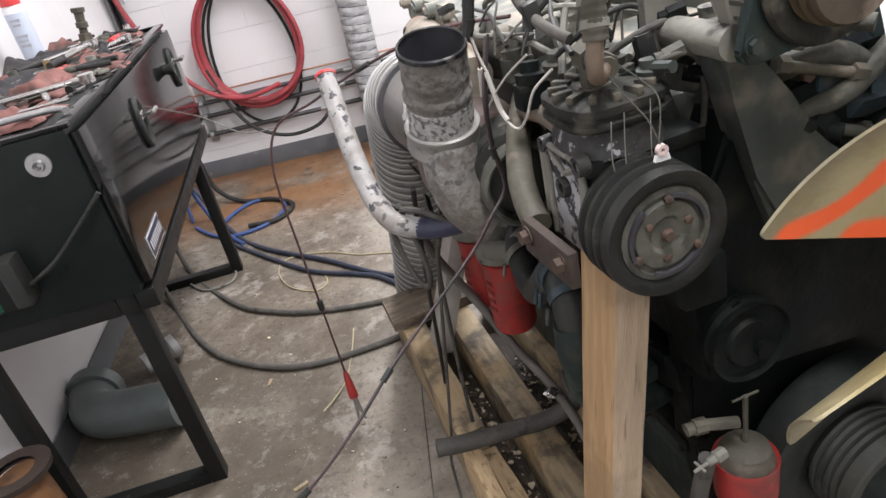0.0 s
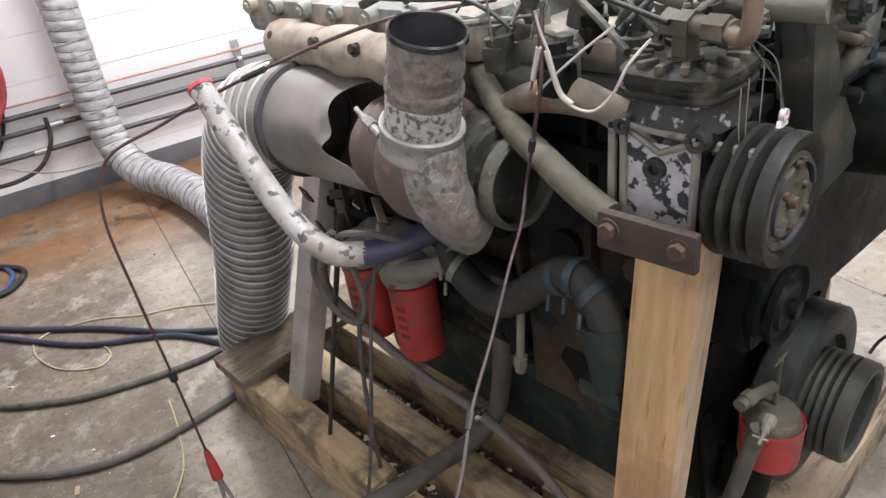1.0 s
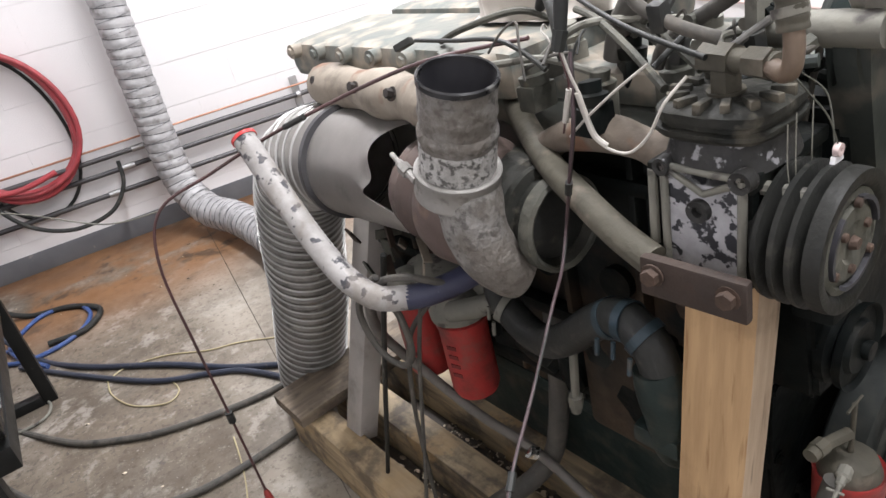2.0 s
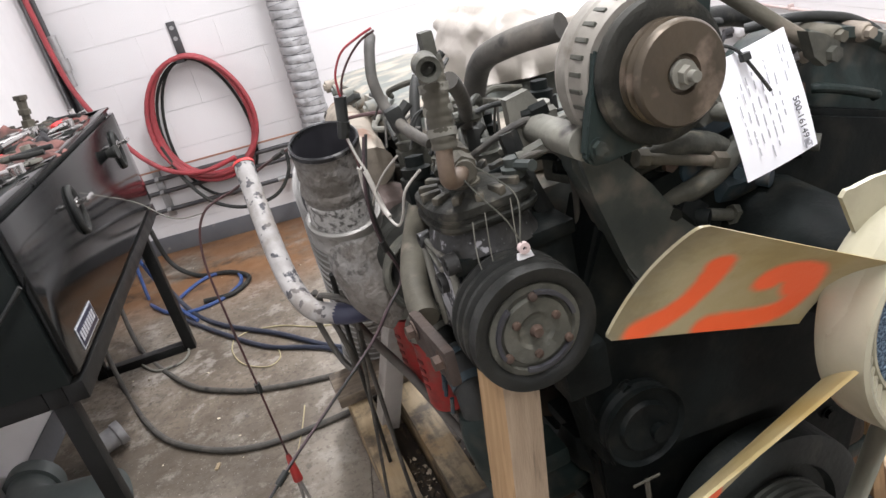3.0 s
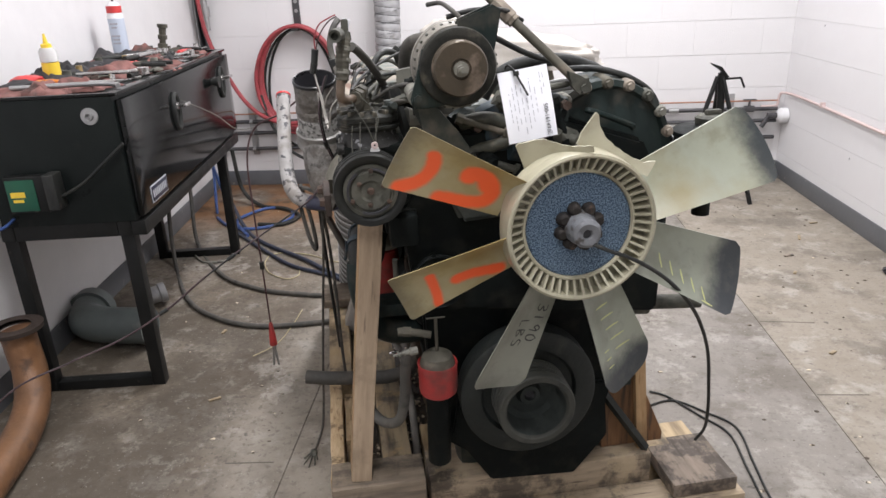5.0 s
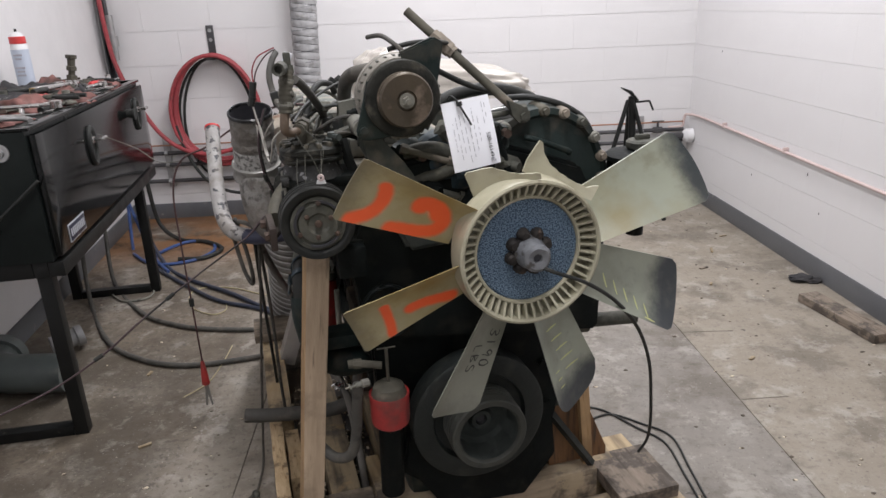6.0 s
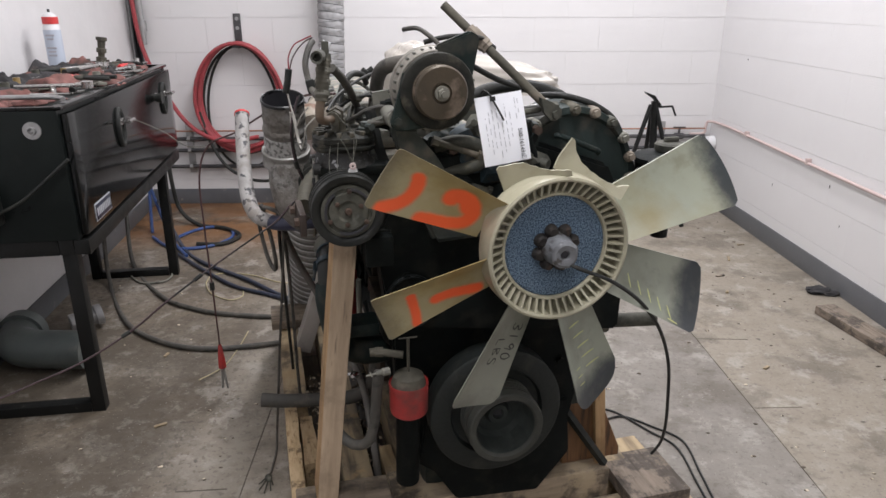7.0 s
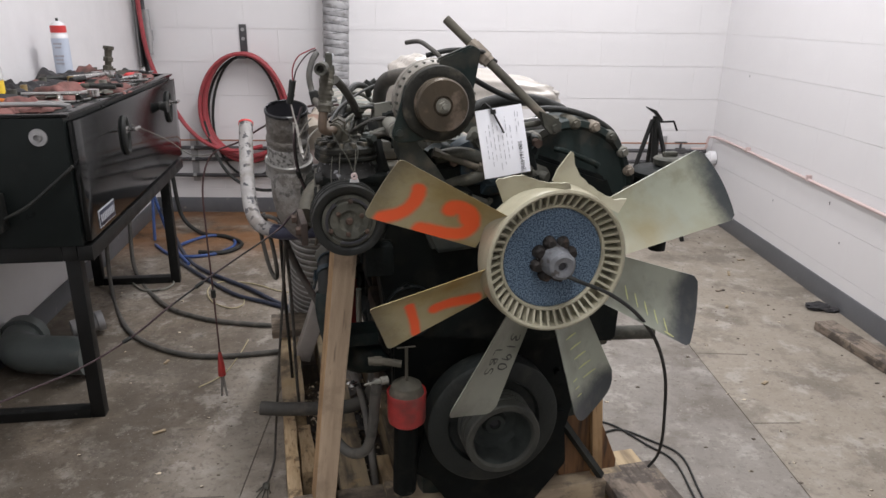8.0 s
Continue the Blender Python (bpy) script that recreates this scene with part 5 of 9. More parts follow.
for y, z, r in ((0.328, 0.992, 0.0085), (0.250, 0.990, 0.0105), (0.292, 0.953, 0.011)):
    bm = bmesh.new()
    lathe(bm, [(0.006, 0.0), (0.006, r * 0.45), (0.0, r * 0.5), (-0.001, r), (0.012, r * 1.1)], (-0.3745, y, z), (0, y, z), 18)
    part("boss", bm, M["chipdark"], comp, "round cast boss")
bm = bmesh.new()
C = (-0.315, 0.292)
lathe(bm, [(0.0, 0.0), (0.0, 0.056), (0.010, 0.053), (0.022, 0.050), (0.030, 0.049), (0.030, 0.0)], (*C, 0.990), (*C, 2), 36)
squared(bm, C, 0.5)
rough_up(bm, 0.002, 45, 1)
part("cylinder_cover", bm, M["chipdark"], comp, "cylinder with paint flaking off black metal")
bm = bmesh.new()
lathe(bm, [(0.0, 0.0), (0.0, 0.054), (0.004, 0.057), (0.008, 0.057), (0.010, 0.052), (0.014, 0.052), (0.016, 0.056), (0.024, 0.056), (0.027, 0.052), (0.030, 0.03), (0.030, 0.0)], (*C, 1.019), (*C, 2), 40)
squared(bm, C, 0.85)
rough_up(bm, 0.0012, 60, 2)
hd = part("head_plate", bm, M["headdust"], comp, "stacked dusty head plates")
bm = bmesh.new()
box(bm, (0.034, -0.0042, 0.0), (0.0545, 0.0042, 0.012), 0.002)
RADRIB = finish("radial_rib", bm, M["headdust"], 30)
bm = bmesh.new()
hexbolt(bm, (0, 0, 0), (0, 0, 1), 0.0055, 0.007)
HEADBOLT = finish("head_bolt", bm, M["dust"], 30)
for k in range(14):
    ob = new("radial_rib", RADRIB)
    ob.parent = hd
    ob.matrix_basis = Matrix.Translation((*C, 1.042)) @ Matrix.Rotation(k * math.pi / 7, 4, "Z")
for k in range(6):
    a = k * math.pi / 3 + 0.25
    ob = new("head_bolt", HEADBOLT)
    ob.parent = hd
    ob.matrix_basis = Matrix.Translation((C[0] + 0.047 * math.cos(a), C[1] + 0.047 * math.sin(a), 1.026))
for k, (du, z0, z1) in enumerate(((-0.030, 0.955, 1.035), (-0.016, 0.93, 1.04), (0.012, 0.90, 1.045))):
    part("loose_string", tube([(C[0] + du, 0.225, z1), (C[0] + du - 0.004, 0.222, (z0 + z1) / 2), (C[0] + du + 0.002, 0.218, z0)], 0.0006, 6, 5), M["dust"], comp)
bm = bmesh.new()
lathe(bm, [(0.0, 0.0), (0.0, 0.012), (0.010, 0.013), (0.012, 0.009), (0.020, 0.009), (0.022, 0.0)], (-0.276, 0.268, 1.048), (-0.276, 0.268, 2), 10)
rod(bm, (-0.276, 0.268, 1.060), (-0.268, 0.238, 1.063), 0.006, seg=8)
rough_up(bm, 0.001, 60, 9)
part("top_valve", bm, M["dustgreen"], comp, "small dusty valve on top")
bm = bmesh.new()
rod(bm, (-0.322, 0.292, 1.045), (-0.322, 0.292, 1.052), 0.017, seg=14)
rod(bm, (-0.322, 0.292, 1.050), (-0.322, 0.292, 1.072), 0.0145, seg=6)
rod(bm, (-0.322, 0.312, 1.080), (-0.327, 0.280, 1.080), 0.0145, seg=6)
rod(bm, (-0.327, 0.280, 1.080), (-0.330, 0.266, 1.080), 0.0105, seg=14)
rod(bm, (-0.330, 0.266, 1.080), (-0.334, 0.244, 1.080), 0.0135, seg=6)
rod(bm, (-0.334, 0.244, 1.080), (-0.336, 0.238, 1.080), 0.0105, seg=14)
rough_up(bm, 0.0008, 60, 4)
part("elbow_fitting", bm, M["dustbrown"], comp, "hexagonal elbow fitting")
part("discharge_tube", tube([(-0.336, 0.245, 1.080), (-0.350, 0.228, 1.079), (-0.360, 0.216, 1.086), (-0.360, 0.214, 1.102), (-0.356, 0.217, 1.122)], 0.0078, 8, 14), M["coptube"], comp, "bent brown copper tube")
path = [Vector((-0.356, 0.217, 1.114)), Vector((-0.352, 0.223, 1.15)), Vector((-0.346, 0.235, 1.185))]
bm = bmesh.new()
sweep(bm, resample(spline(path, 8), 0.0015), 0.0116, 14, wave=lambda i: 0.0004 * math.sin(i * 1.3))
sleeve = part("braided_sleeve", bm, M["dustbrown"], comp, "ribbed brown hose end")
for f in (0.14, 0.40, 0.66):
    p, q = path[0].lerp(path[2], f), path[0].lerp(path[2], f + 0.10)
    bm = bmesh.new()
    rod(bm, p, q, 0.0134, seg=18)
    rough_up(bm, 0.0004, 90, f)
    part("band", bm, M["dust"], sleeve, "pale dusty band")
bm = bmesh.new()
rod(bm, (-0.346, 0.234, 1.176), (-0.347, 0.236, 1.190), 0.0125, seg=8)
lathe(bm, [(0.012, 0.0), (0.012, 0.006), (0.0, 0.0065), (-0.001, 0.0105), (0.03, 0.0115), (0.045, 0.008)], (-0.362, 0.190, 1.188), (-0.352, 0.235, 1.188), 20)
box(bm, (-0.350, 0.228, 1.182), (-0.338, 0.242, 1.212), 0.003)
part("hose_union", bm, M["dustdk"], comp, "capped hose union")
# its pulley
PC = Vector((-0.3235, 0.176, 0.927))
bm = bmesh.new()
lathe(bm, [(0.012, 0.0), (0.012, 0.045), (0.003, 0.050), (0.0, 0.055), (0.0, 0.064), (0.006, 0.065), (0.014, 0.065), (0.018, 0.054), (0.023, 0.066), (0.028, 0.066), (0.033, 0.054), (0.038, 0.066), (0.043, 0.066), (0.048, 0.054), (0.053, 0.066), (0.058, 0.065), (0.060, 0.045), (0.11, 0.04)], PC, PC + Vector((0, 1, 0)), 56)
pul = part("belt_pulley", bm, M["pulleydk"], comp, "dusty three-groove clutch pulley")
bm = bmesh.new()
lathe(bm, [(0.004, 0.0), (0.004, 0.016), (0.001, 0.020), (0.001, 0.034), (0.005, 0.036), (0.005, 0.040), (0.002, 0.042), (0.003, 0.048), (0.012, 0.0495)], PC + Vector((0, 0.001, 0)), PC + Vector((0, 1, 0)), 40)
rough_up(bm, 0.0006, 80, 3)
part("clutch_plate", bm, M["dustdk"], pul, "worn clutch plate")
# slots are black arcs laid on the plate, their shade given as colour
for k in range(3):
    bm = bmesh.new()
    a0 = k * 2.094 + 0.1
    pa = [(0.0385 * math.cos(a0 + 0.15 * q), 0.0385 * math.sin(a0 + 0.15 * q)) for q in range(10)]
    pb = [(0.0425 * math.cos(a0 + 0.15 * q), 0.0425 * math.sin(a0 + 0.15 * q)) for q in range(9, -1, -1)]
    prism(bm, pa + pb, -0.0012, 0.004)
    part("clutch_slot", bm, M["ink"], pul, m=Matrix.Translation(PC))
for k, (a, r) in enumerate([(0, 0.0), (0.4, 0.024), (2.5, 0.024), (4.6, 0.024), (1.5, 0.037), (3.6, 0.037), (5.7, 0.037)]):
    bm = bmesh.new()
    p = PC + Vector((r * math.cos(a), -0.001, r * math.sin(a)))
    lathe(bm, [(-0.0012, 0.0), (-0.0012, 0.002), (-0.0003, 0.0042), (0.004, 0.0045)] if k else [(-0.002, 0.0), (-0.002, 0.005), (0.004, 0.007)], p, p + Vector((0, 1, 0)), 12)
    part("rivet", bm, M["rustbolt"], pul, "rust-brown rivet")
bm = bmesh.new()
prism(bm, [(-0.3185, 0.992), (-0.3015, 0.992), (-0.3035, 0.9985), (-0.3165, 0.9985)], 0.199, 0.203)
part("wire_clip", bm, M["whiteplast"], comp, "small white wire clip")
bm = bmesh.new()
lathe(bm, [(0.003, 0.002), (0.0, 0.0022), (0.0, 0.0058), (0.005, 0.006)], (-0.31, 0.1975, 1.003), (-0.31, 1, 1.003), 18)
part("clip_ring", bm, M["pinkpipe"], comp, "dull pink ring terminal")
part("clip_wire", tube([(-0.31, 0.200, 1.006), (-0.32, 0.205, 1.035), (-0.335, 0.215, 1.06), (-0.345, 0.225, 1.08)], 0.0008, 6, 6), M["dustdk"], comp)
part("clip_wire", tube([(-0.312, 0.202, 1.006), (-0.30, 0.215, 1.045), (-0.31, 0.23, 1.065), (-0.33, 0.24, 1.085)], 0.0008, 6, 6), M["dustdk"], comp)
bm = bmesh.new()
rod(bm, (-0.345, 0.205, 0.975), (-0.345, 0.245, 0.975), 0.007, seg=8)
rod(bm, (-0.35, 0.195, 0.955), (-0.35, 0.215, 0.955), 0.009, seg=8)
part("stub_fitting", bm, M["dust"], comp)

# rusty mounting bar
bm = bmesh.new()
box(bm, (-0.408, 0.226, 0.870), (-0.396, 0.334, 0.913), 0.003)
rough_up(bm, 0.0012, 40, 3)
bar = part("mounting_bar", bm, M["rust"], engine, "rusty flat mounting bar", m=Matrix.Translation((-0.402, 0.28, 0.89)) @ Matrix.Rotation(radians(2), 4, "Z") @ Matrix.Translation((0.402, -0.28, -0.89)))
for p in ((-0.409, 0.318, 0.897), (-0.407, 0.243, 0.895)):
    bm = bmesh.new()
    hexbolt(bm, p, (-1, 0, 0), 0.0088, 0.008)
    part("bolt", bm, M["rustbolt"], bar, "rust-orange bolt")
bm = bmesh.new()
box(bm, (-0.300, 0.23, 0.825), (-0.24, 0.345, 0.872), 0.006)
box(bm, (-0.294, 0.20, 0.808), (-0.24, 0.246, 0.868), 0.008)
rough_up(bm, 0.002, 30, 2)
part("bracket_shelf", bm, M["grime"], engine, "black bracket under the compressor")

# ---- turbocharger ----
TP0, TP1 = Vector((-0.412, 0.550, 1.079)), Vector((-0.411, 0.590, 0.950))
bm = bmesh.new()
Lp = (TP1 - TP0).length
lathe(bm, [(0.09, 0.040), (0.003, 0.0435), (0.003, 0.0458), (0.012, 0.0455), (0.034, 0.0450), (0.040, 0.0462), (0.044, 0.0462), (0.049, 0.0450), (0.062, 0.0448), (0.066, 0.0475), (0.073, 0.0480), (0.079, 0.0455), (Lp * 0.62, 0.0450)], TP0, TP1, 44)
rough_up(bm, 0.0008, 40, 3)
turbo = part("air_pipe", bm, M["alu"], engine, "open oxidised aluminium air pipe")
bm = bmesh.new()
lathe(bm, [(Lp * 0.60, 0.0440), (Lp * 0.62, 0.0462), (Lp * 0.75, 0.0464), (Lp * 0.92, 0.0462), (Lp + 0.01, 0.0455)], TP0, TP1, 44)
bmesh.ops.subdivide_edges(bm, edges=bm.edges[:], cuts=2)
rough_up(bm, 0.0016, 130, 5)
part("corroded_neck", bm, M["corroded"], turbo, "neck crusted with white corrosion")
bm = bmesh.new()
lathe(bm, [(0.006, 0.0425), (0.0, 0.0432), (-0.0015, 0.0448), (0.0005, 0.0468), (0.006, 0.0470), (0.0075, 0.0452)], TP0, TP1, 44)
part("pipe_lip", bm, M["lip"], turbo, "black rim")
# black liner: soot and the shade down the pipe, both as colour
bm = bmesh.new()
lathe(bm, [(0.004, 0.0428), (0.085, 0.0385), (0.085, 0.0)], TP0, TP1, 44)
part("pipe_bore", bm, M["ink"], turbo, "inside coloured black for soot and shade")
bm = bmesh.new()
lathe(bm, [(-0.014, 0.043), (-0.016, 0.050), (-0.014, 0.0535), (-0.010, 0.0540), (-0.006, 0.0525), (0.012, 0.0525), (0.016, 0.0540), (0.020, 0.0535), (0.022, 0.049), (0.020, 0.04)], TP1, TP1 + (TP1 - TP0), 40)
rod(bm, TP1 + Vector((-0.04, 0.03, 0.005)), TP1 + Vector((-0.03, 0.075, 0.018)), 0.0055, seg=10)
rod(bm, TP1 + Vector((-0.035, 0.05, 0.01)), TP1 + Vector((-0.032, 0.066, 0.015)), 0.0085, seg=6)
rod(bm, TP1 + Vector((-0.03, 0.075, 0.018)), TP1 + Vector((-0.025, 0.095, 0.024)), 0.0035, seg=8)
part("band_clamp", bm, M["aluclean"], turbo, "steel band clamp with its bolt")
bm = bmesh.new()
sweep(bm, spline([TP1, (-0.412, 0.577, 0.92), (-0.413, 0.571, 0.880), (-0.404, 0.562, 0.846), (-0.390, 0.555, 0.822), (-0.376, 0.549, 0.808)], 6), lambda t: 0.0425 - 0.006 * t * t, 26)
rod(bm, (-0.448, 0.585, 0.90), (-0.40, 0.58, 0.90), 0.014, seg=14)
rod(bm, (-0.43, 0.61, 0.86), (-0.40, 0.6, 0.86), 0.016, seg=12)
rough_up(bm, 0.003, 26, 5)
part("cast_elbow", bm, M["alu"], turbo, "mottled cast elbow")
bm = bmesh.new()
V0 = Vector((-0.334, 0.502, 0.870))
lathe(bm, [(0.03, 0.0), (0.03, 0.040), (0.0, 0.052), (-0.004, 0.057), (0.002, 0.061), (0.012, 0.061), (0.016, 0.056), (0.03, 0.056), (0.034, 0.068), (0.044, 0.068), (0.05, 0.074), (0.10, 0.078), (0.13, 0.06), (0.16, 0.045)], V0, V0 + Vector((0.06, 1, 0)), 44)
rough_up(bm, 0.001, 40, 4)
part("compressor_housing", bm, M["headdust"], turbo, "blackened turbo compressor housing with open inlet")
# shallow black plate in place of the shade deep in the inlet
bm = bmesh.new()
lathe(bm, [(0.006, 0.0), (0.006, 0.018), (0.010, 0.045), (0.014, 0.052)], V0, V0 + Vector((0.06, 1, 0)), 36)
part("inlet_bore", bm, M["rubber"], turbo, "black plate painted as the shade inside the inlet")
bm = bmesh.new()
lathe(bm, [(0.004, 0.0520), (-0.005, 0.0545), (-0.0065, 0.0580), (-0.003, 0.0625), (0.013, 0.0630), (0.015, 0.0600)], V0, V0 + Vector((0.06, 1, 0)), 44)
rough_up(bm, 0.0008, 60, 7)
part("inlet_rim", bm, M["dustdk"], turbo, "worn pale rim of the inlet")
bm = bmesh.new()
TX = Vector((-0.355, 0.585, 0.88))
lathe(bm, [(0.0, 0.05), (0.01, 0.075), (0.03, 0.088), (0.06, 0.09), (0.085, 0.082), (0.095, 0.072), (0.10, 0.076), (0.106, 0.070), (0.112, 0.076), (0.118, 0.070), (0.125, 0.076), (0.131, 0.068), (0.15, 0.066), (0.15, 0.0)], TX, TX + Vector((-0.08, 1, 0.10)), 44)
sweep(bm, spline([(-0.34, 0.64, 0.83), (-0.30, 0.65, 0.80), (-0.24, 0.66, 0.80)], 6), 0.05, 18)
rough_up(bm, 0.0015, 24, 6)
part("turbine_housing", bm, M["turbine"], turbo, "heat-stained brown turbine housing")

# exhaust take-off: steel sleeve and flexible hose
exh = thing("exhaust_hose", "ribbed grey flexible exhaust hose with a dull steel sleeve", "hose", m=ENG)
S0, S1 = Vector((-0.329, 0.654, 0.884)), Vector((-0.326, 1.058, 0.865))
bm = bmesh.new()
seg, rows = 96, 12
ring = []
mx = axis_m(S0, S1)
for i in range(rows + 1):
    t = i / rows
    row = []
    for k in range(seg):
        a = 2 * math.pi * k / seg
        r = 0.087 + 0.008 * t + (0.012 * max(0, 1 - t * 5) ** 2) + (0.004 if 0.86 < t < 0.95 else 0)
        # torn notch in the front edge on the outer side
        w = (a + math.pi) % (2 * math.pi) - math.pi
        cut = (0.150 * math.exp(-((w - 0.80) / 0.85) ** 2) + 0.075 * math.exp(-((w - 0.10) / 0.20) ** 2)) * (1 - t)
        row.append(bm.verts.new(mx @ Vector((r * math.cos(a), r * math.sin(a), (S1 - S0).length * t + cut))))
    ring.append(row)
for a, b in zip(ring, ring[1:]):
    for k in range(seg):
        j = (k + 1) % seg
        bm.faces.new((a[k], a[j], b[j], b[k]))
bmesh.ops.solidify(bm, geom=bm.faces[:], thickness=0.0035)
sleeve = part("steel_sleeve", bm, M["sleeve"], exh, "dull steel sleeve with a torn front edge", smooth=50)
bm = bmesh.new()
for off in (-0.055,):
    p = S1 + (S1 - S0).normalized() * off
    lathe(bm, [(-0.008, 0.093), (-0.006, 0.102), (0.006, 0.102), (0.008, 0.093)], p, p + (S1 - S0), 44)
part("clamp_band", bm, M["conduit"], exh, "dark clamp band")
HP = resample(spline([S1 - Vector((0, 0.05, -0.002)), (-0.3265, 1.06, 0.866), (-0.327, 1.13, 0.855), (-0.328, 1.195, 0.825), (-0.323, 1.285, 0.737), (-0.32, 1.36, 0.612), (-0.315, 1.442, 0.437), (-0.318, 1.525, 0.28), (-0.325, 1.58, 0.15), (-0.327, 1.595, 0.105)], 12), 0.0035)
bm = bmesh.new()
sweep(bm, HP, 0.091, 40, wave=lambda i: 0.005 * math.sin(i * 2 * math.pi / 8))
part("hose_wall", bm, M["flex"], exh, "corrugated dusty hose wall", smooth=60)
bm = bmesh.new()
helix(bm, HP, 0.0965, 0.0025, 0.028, 5, 40)
part("hose_wire", bm, M["wire"], exh, "pale spiral wire")

# bent coolant pipe with red cap
bm = bmesh.new()
RP = [(-0.511, 0.967, 0.985), (-0.514, 0.90, 0.918), (-0.514, 0.83, 0.848), (-0.508, 0.775, 0.797), (-0.49, 0.735, 0.767), (-0.455, 0.708, 0.757)]
sweep(bm, spline(RP, 8), 0.0185, 20)
pipe = part("bent_pipe", bm, M["chipped"], engine, "bent pipe with flaking white paint")
part("blue_section", tube([(-0.458, 0.71, 0.757), (-0.43, 0.692, 0.756), (-0.39, 0.67, 0.762), (-0.33, 0.65, 0.775)], 0.0188, 6, 20), M["bluechip"], pipe, "dark blue painted section")
bm = bmesh.new()
dd = (Vector(RP[0]) - Vector(RP[1])).normalized()
lathe(bm, [(-0.001, 0.019), (-0.001, 0.0202), (0.0045, 0.0202), (0.006, 0.017), (0.006, 0.0)], RP[0], Vector(RP[0]) + dd, 22)
part("red_cap", bm, M["redcap"], pipe, "bright red plastic cap")
# long dusty tube across to the mounting bar
part("crossover_tube", tube([(-0.207, 0.696, 0.98), (-0.262, 0.625, 0.968), (-0.325, 0.52, 0.942), (-0.368, 0.425, 0.926), (-0.385, 0.372, 0.912), (-0.392, 0.33, 0.899)], 0.0165, 8, 18), M["dustbrown"], engine, "long dusty steel tube")
# coolant hose and its clamps
part("coolant_hose", tube([(-0.25, 0.76, 0.69), (-0.29, 0.71, 0.665), (-0.305, 0.65, 0.638), (-0.315, 0.59, 0.64), (-0.325, 0.53, 0.68), (-0.333, 0.47, 0.735), (-0.342, 0.42, 0.765), (-0.348, 0.375, 0.745), (-0.35, 0.36, 0.69)], 0.0245, 8, 22), M["rubber"], engine, "dusty rubber coolant hose")
for c, dr in (((-0.285, 0.715, 0.668), (0.3, -0.8, -0.35)), ((-0.30, 0.69, 0.656), (0.2, -0.9, -0.4)), ((-0.338, 0.44, 0.755), (-0.05, -0.6, 0.4)), ((-0.344, 0.41, 0.766), (-0.05, -0.9, 0.1)), ((-0.347, 0.385, 0.755), (-0.05, -0.8, -0.5))):
    bm = bmesh.new()
    c, dr = Vector(c), Vector(dr).normalized()
    lathe(bm, [(-0.006, 0.0248), (-0.006, 0.0268), (0.006, 0.0268), (0.006, 0.0248)], c, c + dr, 28)
    rod(bm, c + Vector((-0.03, 0, -0.012)), c + Vector((-0.034, 0, -0.034)), 0.003, seg=8)
    part("hose_clamp", bm, M["dust"] if c.y > 0.5 else M["blue"], engine, "worm-drive hose clamp")
bm = bmesh.new()
sweep(bm, spline([(-0.35, 0.37, 0.72), (-0.348, 0.36, 0.66), (-0.34, 0.365, 0.60), (-0.30, 0.38, 0.55), (-0.22, 0.39, 0.54)], 6), lambda t: 0.028 + 0.004 * math.sin(t * 9), 18)
box(bm, (-0.37, 0.335, 0.60), (-0.25, 0.40, 0.63), 0.008)
rough_up(bm, 0.002, 26, 9)
part("water_elbow", bm, M["green"], engine, "blue-green dirty water elbow")
# oil filters
for k, (x, y) in enumerate([(-0.278, 0.855), (-0.287, 0.985)]):
    bm = bmesh.new()
    lathe(bm, [(0.0, 0.0), (0.0, 0.030), (0.008, 0.042), (0.02, 0.0465), (0.16, 0.0465), (0.168, 0.049), (0.176, 0.049), (0.18, 0.039), (0.18, 0)], (x, y, 0.387), (x, y, 1), 40)
    f = part("oil_filter", bm, M["red"], engine, "dusty red spin-on oil filter")
    bm = bmesh.new()
    for j in range(4):
        box(bm, (-0.010, -0.0007, -0.004), (0.010, 0.0007, 0.004), 0.0, Matrix.Translation((x, y, 0.52 - j * 0.021)) @ Matrix.Rotation(radians(-75), 4, "Z") @ Matrix.Translation((0, -0.0468, 0)))
    part("print_bars", bm, M["redprint"], f, "faded dark print")
bm = bmesh.new()
for x, y in [(-0.278, 0.855), (-0.287, 0.985)]:
    lathe(bm, [(0.0, 0.0), (0.0, 0.044), (0.006, 0.054), (0.018, 0.056), (0.034, 0.050), (0.052, 0.036), (0.060, 0.020), (0.062, 0.0)], (x, y, 0.566), (x, y, 1), 28)
lump(bm, (-0.245, 0.92, 0.605), (0.052, 0.115, 0.040), 12, 0.25, 3)
sweep(bm, spline([(-0.31, 0.83, 0.60), (-0.30, 0.79, 0.615), (-0.27, 0.745, 0.63)], 6), 0.019, 14)
rough_up(bm, 0.003, 26, 12)
part("filter_head", bm, M["dust"], engine, "pale dusty filter head")
# debris-like brackets under the turbo
for k in range(9):
    p = Vector((-0.33 - 0.06 * rng.random(), 0.80 + 0.16 * rng.random(), 0.69 + 0.08 * rng.random()))
    bm = bmesh.new()
    box(bm, (-0.024, -0.002, -0.008), (0.024, 0.002, 0.008), 0.001, Matrix.Translation(p) @ Euler((rng.random() * 3, rng.random() * 3, rng.random() * 3)).to_matrix().to_4x4())
    rough_up(bm, 0.004, 30, k)
    part("bent_bracket", bm, M[("rust", "tan", "dustdk")[k % 3]], engine, "bent dirty bracket")

